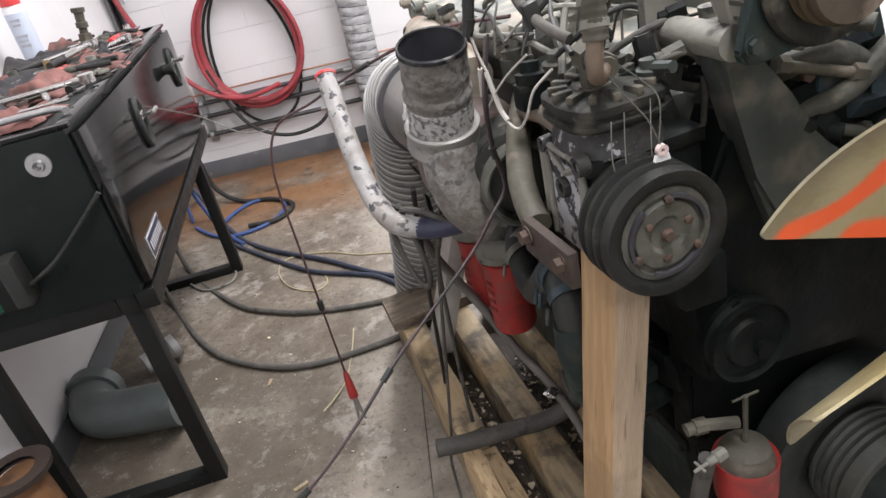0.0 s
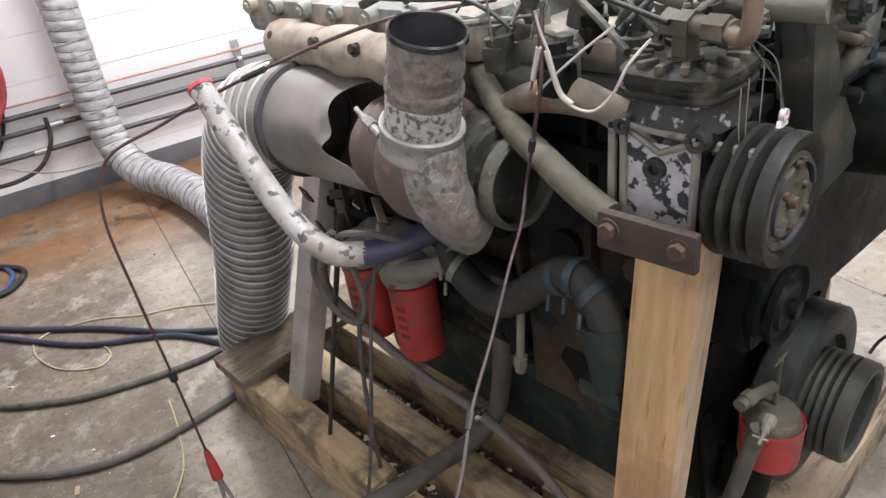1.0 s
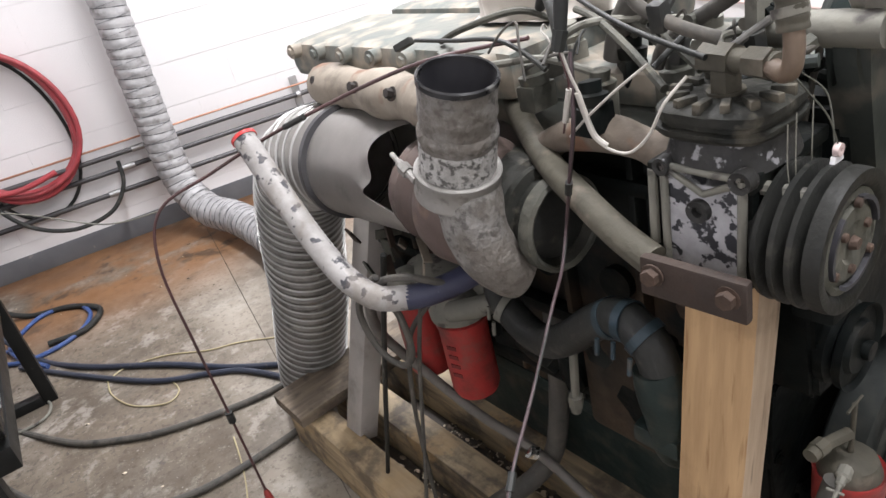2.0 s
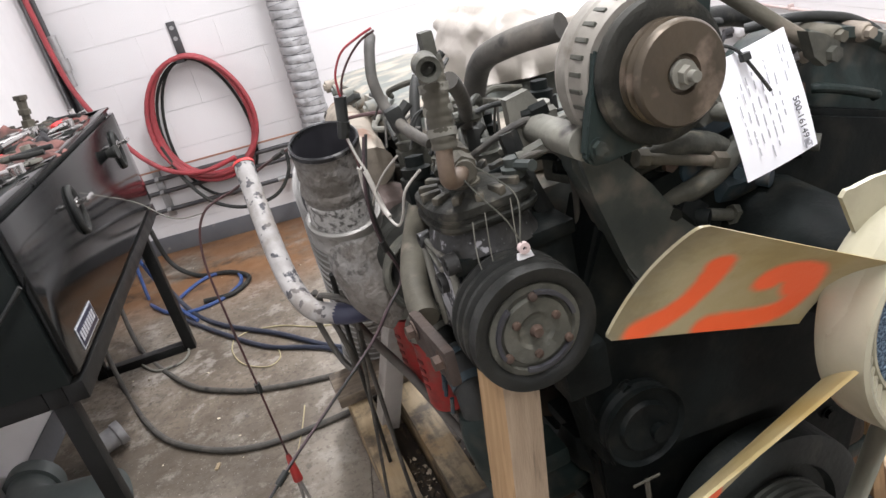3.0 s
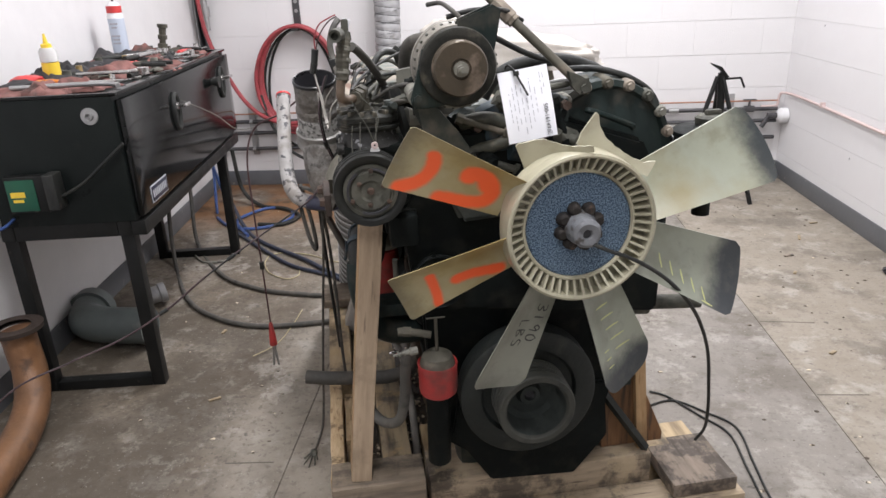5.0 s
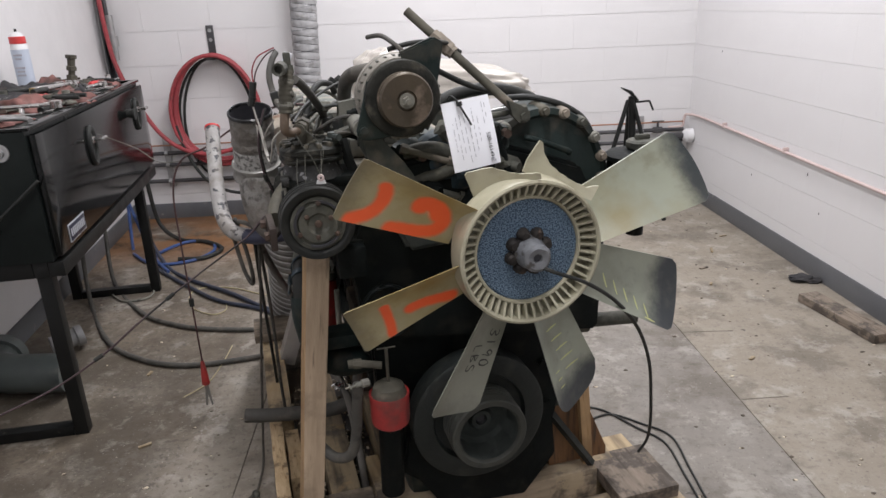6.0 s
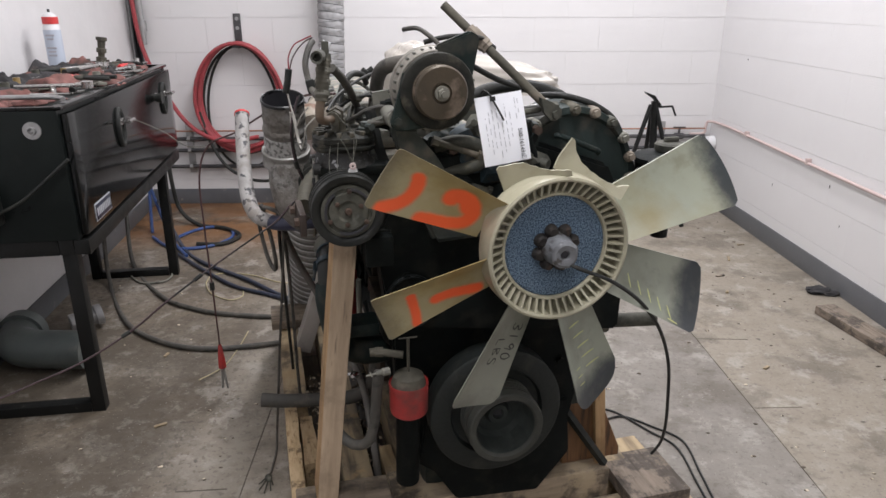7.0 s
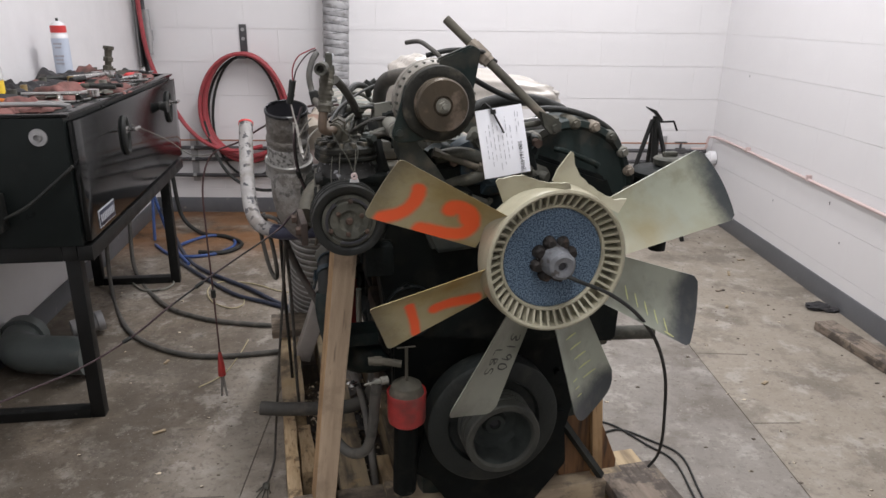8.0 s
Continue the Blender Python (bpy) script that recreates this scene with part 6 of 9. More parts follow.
# fuel filter at the front
FX, FY = -0.217, 0.206
bm = bmesh.new()
lathe(bm, [(0.026, 0.0), (0.026, 0.030), (0.033, 0.0375), (0.042, 0.039), (0.090, 0.0395), (0.096, 0.0405), (0.100, 0.0395), (0.096, 0.036), (0.092, 0.0)], (FX, FY, 0.458), (FX, FY, 1), 36)
ff = part("fuel_filter", bm, M["red"], engine, "small red fuel filter")
bm = bmesh.new()
lathe(bm, [(0.0, 0.0365), (0.008, 0.034), (0.020, 0.030), (0.027, 0.020), (0.029, 0.0)], (FX, FY, 0.552), (FX, FY, 1), 26)
rod(bm, (FX, FY, 0.578), (FX, FY, 0.655), 0.0034, seg=8)
rod(bm, (FX - 0.018, FY, 0.654), (FX + 0.018, FY, 0.654), 0.0018, seg=8)
rod(bm, (FX - 0.01, FY, 0.618), (FX - 0.050, FY + 0.01, 0.624), 0.0075, seg=10)
rod(bm, (FX - 0.048, FY + 0.01, 0.624), (FX - 0.064, FY + 0.012, 0.625), 0.0105, seg=8)
rod(bm, (FX - 0.064, FY + 0.012, 0.625), (FX - 0.074, FY + 0.013, 0.625), 0.0085, seg=12)
rough_up(bm, 0.0008, 60, 2)
part("filter_cap", bm, M["dustbrown"], ff, "dusty domed cap with a T-handle")
bm = bmesh.new()
lathe(bm, [(0.0, 0.0), (0.0, 0.008), (0.014, 0.0085), (0.016, 0.0055), (0.026, 0.005), (0.028, 0.0028), (0.048, 0.002), (0.048, 0.0)], (FX - 0.040, FY - 0.012, 0.594), (FX - 0.1, FY - 0.022, 0.592), 8)
rod(bm, (FX - 0.076, FY - 0.026, 0.593), (FX - 0.078, FY - 0.008, 0.593), 0.0018, seg=6)
part("drain_valve", bm, M["dust"], ff, "pale drain valve")
part("filter_hose", tube([(FX - 0.06, FY - 0.008, 0.59), (FX - 0.065, FY + 0.0, 0.54), (FX - 0.07, FY + 0.01, 0.47), (FX - 0.085, FY + 0.02, 0.415), (FX - 0.12, FY + 0.05, 0.40), (FX - 0.16, FY + 0.09, 0.44)], 0.011, 8, 12), M["dustrub"], ff)
bm = bmesh.new()
rod(bm, (FX, FY + 0.03, 0.30), (FX, FY + 0.010, 0.487), 0.025, seg=20)
part("filter_bowl", bm, M["grime"], ff, "black filter bowl")

# ---- alternator ----
AC = Vector((-0.165, 0.135, 1.131))
bm = bmesh.new()
lathe(bm, [(0.044, 0.0), (0.044, 0.066), (0.049, 0.070), (0.066, 0.0715), (0.068, 0.0735), (0.084, 0.0735), (0.088, 0.070), (0.100, 0.066), (0.112, 0.048), (0.112, 0.0)], AC, AC + Vector((0, 1, 0)), 56)
rough_up(bm, 0.0008, 40, 3)
alt = part("alternator", bm, M["altcase"], engine, "dusty pale cast alternator")
# vents are not cut: darker strips on the casing give their shade
bm = bmesh.new()
box(bm, (0.064, 0.0480, -0.0022), (0.0716, 0.066, 0.0022), 0.0008)
SLOT = finish("vent_slot", bm, M["dustdk"], 0)
for k in range(30):
    ob = new("vent_slot", SLOT)
    ob.parent = alt
    ob.matrix_basis = Matrix.Translation(AC) @ Matrix.Rotation(k / 30 * 2 * math.pi, 4, "Y")
bm = bmesh.new()
lathe(bm, [(0.028, 0.0), (0.028, 0.040), (0.024, 0.058), (0.026, 0.063), (0.032, 0.065), (0.038, 0.063), (0.046, 0.055), (0.05, 0.05)], AC, AC + Vector((0, 1, 0)), 44)
part("front_plate", bm, M["headdust"], alt, "black fan plate")
bm = bmesh.new()
lathe(bm, [(0.004, 0.0), (0.004, 0.015), (0.0, 0.017), (0.0, 0.0425), (0.003, 0.0450), (0.007, 0.0455), (0.011, 0.038), (0.015, 0.0460), (0.018, 0.0460), (0.022, 0.038), (0.026, 0.0455), (0.03, 0.044)], AC, AC + Vector((0, 1, 0)), 48)
apul = part("alternator_pulley", bm, M["pulley"], alt, "worn brown steel pulley")
bm = bmesh.new()
rod(bm, AC + Vector((0, 0.006, 0)), AC + Vector((0, -0.009, 0)), 0.0085, seg=6)
rod(bm, AC + Vector((0, 0, 0)), AC + Vector((0, -0.016, 0)), 0.005, seg=12)
rod(bm, AC + Vector((0, 0.006, 0)), AC + Vector((0, -0.001, 0)), 0.0125, seg=20)
part("pulley_nut", bm, M["dust"], apul)
bm = bmesh.new()
prism(bm, [(-0.165, 1.205), (-0.105, 1.228), (-0.088, 1.218), (-0.098, 1.16), (-0.12, 1.10), (-0.165, 1.08)], 0.178, 0.192)
bmesh.ops.bevel(bm, geom=bm.edges[:], offset=0.003, segments=2, affect="EDGES")
part("tension_lug", bm, M["green"], alt, "dark green tensioner lug")
bm = bmesh.new()
prism(bm, [(-0.222, 1.165), (-0.238, 1.105), (-0.247, 1.078), (-0.240, 1.066), (-0.222, 1.064), (-0.185, 1.069), (-0.165, 1.072), (-0.18, 1.13)], 0.172, 0.185)
bmesh.ops.bevel(bm, geom=bm.edges[:], offset=0.003, segments=2, affect="EDGES")
hexbolt(bm, (-0.234, 0.172, 1.082), (0, -1, 0), 0.007, 0.005)
rough_up(bm, 0.001, 50, 3)
part("hinge_bracket", bm, M["green"], alt, "dark green lower ear with its bolt")
bm = bmesh.new()
rod(bm, (-0.230, 0.200, 1.080), (-0.228, 0.305, 1.077), 0.0165, seg=18)
prism(bm, [(-0.256, 1.115), (-0.256, 1.060), (-0.228, 1.052), (-0.212, 1.09), (-0.230, 1.120)], 0.30, 0.312)
rough_up(bm, 0.0012, 50, 5)
part("hinge_tube", bm, M["dust"], alt, "pale dusty hinge tube")
bm = bmesh.new()
prism(bm, [(-0.238, 1.090), (-0.205, 1.086), (-0.188, 1.05), (-0.165, 1.005), (-0.125, 0.96), (-0.06, 0.905), (-0.02, 0.85), (-0.16, 0.84), (-0.195, 0.93), (-0.222, 1.02), (-0.24, 1.06)], 0.212, 0.250)
bmesh.ops.bevel(bm, geom=bm.edges[:], offset=0.009, segments=2, affect="EDGES")
rough_up(bm, 0.002, 20, 3)
part("cast_arm", bm, M["dustgreen"], engine, "dusty grey cast support arm")
bm = bmesh.new()
sweep(bm, spline([(-0.262, 0.30, 1.085), (-0.25, 0.295, 1.02), (-0.225, 0.29, 0.95), (-0.20, 0.285, 0.90)], 6), 0.011, 6)
part("drive_belt", bm, M["rubber"], engine, "slack black belt")
# adjusting rod
bm = bmesh.new()
rod(bm, (-0.112, 0.335, 1.268), (0.066, 0.222, 1.083), 0.0085, seg=16)
arod = part("adjusting_rod", bm, M["dustbrown"], engine, "long brown tensioner rod")
bm = bmesh.new()
jc = Vector((-0.112, 0.335, 1.268)).lerp(Vector((0.066, 0.222, 1.083)), 0.325)
dr = (Vector((0.066, 0.222, 1.083)) - Vector((-0.112, 0.335, 1.268))).normalized()
rod(bm, jc - dr * 0.018, jc + dr * 0.018, 0.0145, seg=6)
rod(bm, jc + dr * 0.018, jc + dr * 0.026, 0.0125, seg=6)
rod(bm, jc - dr * 0.026, jc - dr * 0.018, 0.0125, seg=6)
part("rod_nut", bm, M["tan"], arod, "hexagonal nut block")
bm = bmesh.new()
prism(bm, [(0.040, 1.108), (0.062, 1.100), (0.082, 1.086), (0.082, 1.070), (0.062, 1.066), (0.048, 1.080)], 0.208, 0.222)
rod(bm, (0.070, 0.200, 1.077), (0.070, 0.235, 1.077), 0.0085, seg=6)
part("rod_foot", bm, M["dustdk"], arod)

# round front housing beside the tag, with bolts
HC = Vector((0.135, 0.262, 0.945))
bm = bmesh.new()
lathe(bm, [(0.0, 0.0), (0.0, 0.075), (0.006, 0.085), (0.006, 0.118), (0.0, 0.124), (0.004, 0.136), (0.03, 0.140), (0.10, 0.140), (0.12, 0.12), (0.12, 0.0)], HC, HC + Vector((0, 1, 0)), 40)
sweep(bm, spline([(0.092, 0.256, 1.028), (0.101, 0.250, 1.027), (0.14, 0.249, 1.012), (0.18, 0.250, 0.996), (0.186, 0.256, 0.990)], 6), 0.0058, 10)
box(bm, (-0.03, 0.24, 0.90), (0.06, 0.32, 1.06), 0.02)
rough_up(bm, 0.002, 20, 14)
hsg = part("front_housing", bm, M["green"], engine, "dark green round front housing")
for k in range(11):
    a = radians(128 - k * 19)
    p = HC + Vector((0.130 * math.cos(a), 0.0, 0.130 * math.sin(a)))
    bm = bmesh.new()
    lathe(bm, [(-0.004, 0.0), (-0.004, 0.009), (0.0, 0.0115), (0.03, 0.0135), (0.05, 0.016)], p, p + Vector((0, 1, 0)), 16)
    rod(bm, p + Vector((0, 0.0, 0)), p + Vector((0, -0.012, 0)), 0.0072, 0.0068, seg=6)
    rough_up(bm, 0.001, 60, k)
    part("bolt_boss", bm, M[("dust", "tan", "dustbrown", "tan", "dustdk")[k % 5]], hsg, "dusty bolt in its boss")
bm = bmesh.new()
lathe(bm, [(0.0, 0.0), (0.0, 0.030), (0.012, 0.034), (0.014, 0.052), (0.022, 0.056), (0.05, 0.056), (0.06, 0.04), (0.06, 0.0)], (-0.075, 0.232, 1.0), (-0.075, 1, 1.0), 30)
rough_up(bm, 0.003, 30, 5)
wp = part("water_pump", bm, M["blue"], engine, "blue-green dirty water pump casting")
for k, (x, y, z, r) in enumerate([(-0.03, 0.25, 0.97, 0.032), (-0.14, 0.27, 1.02, 0.026), (-0.06, 0.26, 1.05, 0.024), (0.02, 0.26, 1.035, 0.024), (-0.17, 0.28, 0.96, 0.026), (-0.02, 0.29, 1.065, 0.024), (0.045, 0.245, 0.985, 0.022), (-0.115, 0.235, 0.955, 0.022)]):
    bm = bmesh.new()
    lump(bm, (x, y, z), (r * 1.3, r, r), k + 20, 0.35, 2)
    rod(bm, (x, y, z), (x + 0.02, y - r * 1.2, z - 0.005), 0.010, seg=12)
    rod(bm, (x - 0.01, y - 0.01, z + 0.01), (x - 0.02, y - r * 1.15, z + 0.014), 0.007, seg=6)
    part("pump_casting", bm, M[("blue", "green", "dustdk", "grime")[k % 4]], wp)
for k, (a, b, r) in enumerate((((-0.19, 0.235, 0.985), (-0.03, 0.225, 0.925), 0.007), ((-0.16, 0.23, 1.035), (-0.06, 0.222, 1.0), 0.006), ((0.02, 0.235, 1.06), (0.05, 0.235, 0.97), 0.008), ((-0.01, 0.24, 1.075), (0.09, 0.25, 1.085), 0.006))):
    bm = bmesh.new()
    rod(bm, a, b, r, seg=12)
    rod(bm, a, Vector(a).lerp(Vector(b), 0.12), r * 1.7, seg=6)
    rod(bm, Vector(a).lerp(Vector(b), 0.85), b, r * 1.7, seg=6)
    part("pump_line", bm, M[("dustdk", "dustbrown", "grime", "dustdk")[k]], wp, "dirty metal line with end nuts")
for pts, r in (([(-0.15, 0.25, 1.02), (-0.11, 0.235, 1.03), (-0.07, 0.235, 1.02), (-0.03, 0.24, 0.99)], 0.013), ([(-0.13, 0.24, 0.97), (-0.08, 0.225, 0.985), (-0.03, 0.23, 1.01), (0.01, 0.24, 1.03)], 0.012)):
    part("pump_pipe", tube(pts, r, 8, 12), M["dustdk"], wp)
for p in ((-0.12, 0.228, 1.015), (-0.055, 0.222, 1.0), (0.0, 0.228, 0.985), (0.045, 0.225, 1.045)):
    bm = bmesh.new()
    rod(bm, p, Vector(p) + Vector((0, 0.03, 0)), 0.009, seg=6)
    part("bolt", bm, M["rustbolt"], wp)
bm = bmesh.new()
for z in (1.058, 1.072):
    rod(bm, (0.0, 0.30, z), (0.06, 0.24, z + 0.018), 0.005, seg=10)
part("bright_pipe", bm, M["galv"], engine, "two bright fuel pipes")
# right-hand stub pipe
bm = bmesh.new()
rod(bm, (0.22, 0.36, 0.565), (0.41, 0.34, 0.56), 0.017, seg=18)
rod(bm, (0.24, 0.36, 0.565), (0.29, 0.355, 0.563), 0.028, seg=14)
lump(bm, (0.25, 0.33, 0.60), (0.03, 0.03, 0.025), 3, 0.3)
part("side_pipe", bm, M["dustdk"], engine, "black side pipe stub")
bm = bmesh.new()
rod(bm, (-0.262, 0.59, 0.63), (-0.262, 0.605, 0.485), 0.007, seg=10)
rod(bm, (-0.262, 0.604, 0.49), (-0.262, 0.606, 0.468), 0.0125, seg=6)
rod(bm, (-0.262, 0.606, 0.468), (-0.262, 0.608, 0.455), 0.009, seg=10)
part("drain_fitting", bm, M["dust"], engine, "grey drain pipe with a hexagonal end")
for p, r in (((-0.235, 0.50, 0.44), 0.02), ((-0.235, 0.92, 0.47), 0.018), ((-0.235, 0.40, 0.72), 0.022)):
    bm = bmesh.new()
    rod(bm, p, Vector(p) + Vector((0.04, 0, 0)), r, seg=8)
    part("core_plug", bm, M["rustbolt"], engine, "rust-brown plug")
for k in range(12):
    bm = bmesh.new()
    lump(bm, (-0.225, 0.36 + 0.07 * k, 0.50 + 0.1 * rng.random()), (0.022, 0.03 + 0.03 * rng.random(), 0.03 + 0.03 * rng.random()), k + 40, 0.4, 2)
    part("side_casting", bm, M[("grime", "blockrust")[k % 2]], engine, "oily side casting")

# ---- black tool box on its stand ----
BN = pose(0.09, 1.344, 0, 0, 0, 7.24)
stand = thing("steel_stand", "black welded square-tube steel stand on the concrete floor", "stand", m=BN)
SX0, SX1, SY0, SY1, SZ = -0.40, 0.0, 0.0, 1.262, 0.600


def sq(name, lo, hi, parent=stand, material=None):
    bm = bmesh.new()
    box(bm, lo, hi, 0.003)
    return part(name, bm, material or M["blacksteel"], parent)


T_ = 0.042
for x in (SX0, SX1 - T_):
    for y in (SY0, SY1 - T_):
        sq("leg", (x, y, 0.0), (x + T_, y + T_, SZ - 0.05))
for y in (SY0, SY1 - T_):
    sq("foot_rail", (SX0 + T_ + 0.001, y, 0.0), (SX1 - T_ - 0.001, y + T_, T_ * 0.8))
for x in (SX0, SX1 - T_):
    sq("top_rail", (x, SY0 - 0.01, SZ - 0.049), (x + T_, SY1 + 0.02, SZ - 0.001))
for y in (SY0 - 0.01, SY1 - T_):
    sq("top_rail", (SX0 + T_ + 0.001, y, SZ - 0.049), (SX1 - T_ - 0.001, y + T_, SZ - 0.001))
sq("front_angle", (SX1 + 0.001, SY0 - 0.01, SZ - 0.049), (SX1 + 0.045, SY1 + 0.10, SZ - 0.002))

tbox = thing("tool_box", "glossy black steel truck tool box on a stand", "tool box", m=BN)
BX0, BX1, BY0, BY1, BZ0, BZ1 = -0.385, 0.025, -0.02, 1.375, SZ, 0.985
bm = bmesh.new()
box(bm, (BX0, BY0, BZ0), (BX1, BY1, BZ1), 0.006)
part("body", bm, M["boxside"], tbox)
bm = bmesh.new()
for a, b in (((BX0, BY0, BZ1), (BX1 + 0.012, BY0 + 0.022, BZ1 + 0.010)), ((BX0, BY1 - 0.022, BZ1), (BX1 + 0.012, BY1, BZ1 + 0.010)), ((BX1 - 0.02, BY0 + 0.0225, BZ1), (BX1 + 0.012, BY1 - 0.0225, BZ1 + 0.010))):
    box(bm, a, b, 0.003)
part("top_lip", bm, M["blackbox"], tbox)
# one long drop-down door with two latches
mid = (BY0 + BY1) / 2
bm = bmesh.new()
box(bm, (BX1 + 0.001, BY0 + 0.015, BZ0 + 0.012), (BX1 + 0.022, BY1 - 0.012, BZ1 - 0.012), 0.005)
es = [e for e in bm.edges if abs((e.verts[0].co - e.verts[1].co).y) > 1.0]
bmesh.ops.subdivide_edges(bm, edges=es, cuts=24)
for v in bm.verts:
    if v.co.x > BX1 + 0.01:
        v.co.x += 0.0006 * noise.noise(Vector((v.co.y * 4.0, v.co.z * 2.0, 0.3)))
door = part("door", bm, M["blackbox"], tbox, "long glossy black drop-down door")
x = BX1 + 0.0225
for k, (ya, yb) in enumerate(((BY0 + 0.015, mid - 0.006), (mid + 0.006, BY1 - 0.012))):
    hy = ya + (yb - ya) * (0.70 if k == 0 else 0.72)
    hz = 0.875 if k == 0 else 0.885
    bm = bmesh.new()
    ringp = [Vector((x + 0.004, hy + 0.040 * math.cos(a) * 0.8, hz - 0.02 + 0.062 * math.sin(a))) for a in (2 * math.pi * j / 28 for j in range(29))]
    sweep(bm, ringp, 0.009, 10, False)
    box(bm, (x - 0.001, hy - 0.028, hz - 0.07), (x + 0.003, hy + 0.028, hz + 0.03), 0.001)
    part("latch_cup", bm, M["rubber"], door, "black rubber-rimmed latch cup")
    bm = bmesh.new()
    box(bm, (x, hy - 0.018, hz - 0.012), (x + 0.012, hy + 0.018, hz + 0.012), 0.003)
    rod(bm, (x + 0.01, hy, hz), (x + 0.045, hy, hz + 0.002), 0.007, seg=10)
    rod(bm, (x + 0.043, hy - 0.03, hz + 0.003), (x + 0.043, hy + 0.03, hz + 0.003), 0.0065, seg=10)
    part("latch_handle", bm, M["chrome"], door, "chrome T-handle")
ya = BY0 + 0.015
bm = bmesh.new()
box(bm, (x, ya + 0.085, BZ0 + 0.026), (x + 0.0018, ya + 0.245, BZ0 + 0.082), 0.0004)
part("badge", bm, M["badge"], door, "small plate with a silver edge")
bm = bmesh.new()
box(bm, (x + 0.0019, ya + 0.089, BZ0 + 0.030), (x + 0.0026, ya + 0.241, BZ0 + 0.078), 0.0003)
part("badge_field", bm, M["badgeblue"], door, "dark field of the plate")
for k in range(8):
    bm = bmesh.new()
    box(bm, (x + 0.0027, ya + 0.098 + k * 0.0172, BZ0 + 0.042), (x + 0.0034, ya + 0.109 + k * 0.0172, BZ0 + 0.066))
    part("badge_bar", bm, M["badge"], door, "plain silver bar")
hy, hz = mid + 0.006 + (BY1 - mid - 0.018) * 0.72 - 0.16, 0.885
bm = bmesh.new()
rod(bm, (x, hy, hz), (x + 0.028, hy, hz), 0.012, 0.022, seg=16)
rod(bm, (x + 0.028, hy, hz), (x + 0.034, hy, hz), 0.024, seg=18)
part("knob", bm, M["rubber"], door, "black rubber knob")
bm = bmesh.new()
lathe(bm, [(0.0, 0.0), (0.0, 0.004), (-0.012, 0.009), (-0.012, 0.011), (-0.003, 0.013), (-0.003, 0.024), (0.0, 0.0255)], (-0.048, BY0 - 0.0005, 0.930), (-0.048, BY0 + 1, 0.930), 28)
part("side_disc", bm, M["galv"], tbox, "round galvanised lock disc")

chg = thing("battery_charger", "small green and black battery charger on the box side", "battery charger", m=BN)
bm = bmesh.new()
box(bm, (-0.325, BY0 - 0.035, 0.655), (-0.205, BY0 - 0.001, 0.768), 0.006)
part("case", bm, M["blacksteel"], chg)
bm = bmesh.new()
box(bm, (-0.320, BY0 - 0.0375, 0.662), (-0.236, BY0 - 0.0355, 0.758), 0.001)
part("face", bm, M["greenplast"], chg, "green printed face")
bm = bmesh.new()
box(bm, (-0.310, BY0 - 0.0385, 0.705), (-0.268, BY0 - 0.0378, 0.722))
box(bm, (-0.306, BY0 - 0.0385, 0.690), (-0.275, BY0 - 0.0378, 0.699))
part("print_bars", bm, M["yelplast"], chg, "yellow print bars")
bm = bmesh.new()
box(bm, (-0.200, BY0 - 0.06, 0.665), (-0.165, BY0 - 0.001, 0.775), 0.008)
part("plug", bm, M["rubber"], chg)
part("cord", tube([(-0.17, BY0 - 0.03, 0.70), (-0.10, BY0 - 0.03, 0.735), (-0.03, BY0 - 0.03, 0.79), (0.04, BY0 - 0.02, 0.85)], 0.005, 6, 8), M["rubber"], chg)

# ---- tools and rags on the box ----
TOP = BZ1 + 0.0005
rng = random.Random(21)


def place_m(x, y, yaw, z=TOP, pitch=0.0):
    return BN @ pose(x, y, z, pitch, 0, yaw)


def rag(x, y, sx, sy, h, seed, material="rag", label="crumpled pink shop rag lying on the tool box"):
    bm = bmesh.new()
    n = 22
    bmesh.ops.create_grid(bm, x_segments=n, y_segments=n, size=1.0)
    for v in bm.verts:
        q = v.co * 1.25 + Vector((seed * 3.1, seed * 1.9, 0))
        edge = max(abs(v.co.x), abs(v.co.y))
        z = 0.45 + noise.noise(q * 0.8) * 0.8 + abs(noise.noise(q * 1.9)) * 0.35
        w = Vector((v.co.x + 0.28 * noise.noise(q + Vector((9, 0, 0))), v.co.y + 0.28 * noise.noise(q + Vector((0, 9, 0))), 0))
        v.co = Vector((w.x * sx, w.y * sy, 0.002 + h * max(0.05, z) * (1.05 - edge ** 4 * 0.95)))
    bmesh.ops.solidify(bm, geom=bm.faces[:], thickness=0.0025)
    return solo("shop_rag", bm, M[material], label, "rag", "rags on the tool box", m=place_m(x, y, seed * 40), smooth=180)


def wrench(x, y, yaw, ln, material="chrome", z=TOP):
    bm = bmesh.new()
    box(bm, (-ln / 2 + 0.02, -0.006, 0.001), (ln / 2 - 0.02, 0.006, 0.007), 0.002)
    lathe(bm, [(0.0, 0.009), (0.0, 0.015), (0.009, 0.015), (0.009, 0.009), (0.0, 0.009)], (-ln / 2 + 0.012, 0, 0), (-ln / 2 + 0.012, 0, 1), 20)
    for s in (-1, 1):
        box(bm, (ln / 2 - 0.022, s * 0.011 - 0.005, 0.0), (ln / 2 + 0.008, s * 0.011 + 0.005, 0.009), 0.002)
    box(bm, (ln / 2 - 0.026, -0.015, 0.0), (ln / 2 - 0.012, 0.015, 0.009), 0.002)
    return solo("spanner", bm, M[material], "worn steel combination spanner on the tool box", "spanner", "tools on the box", m=place_m(x, y, yaw, z))


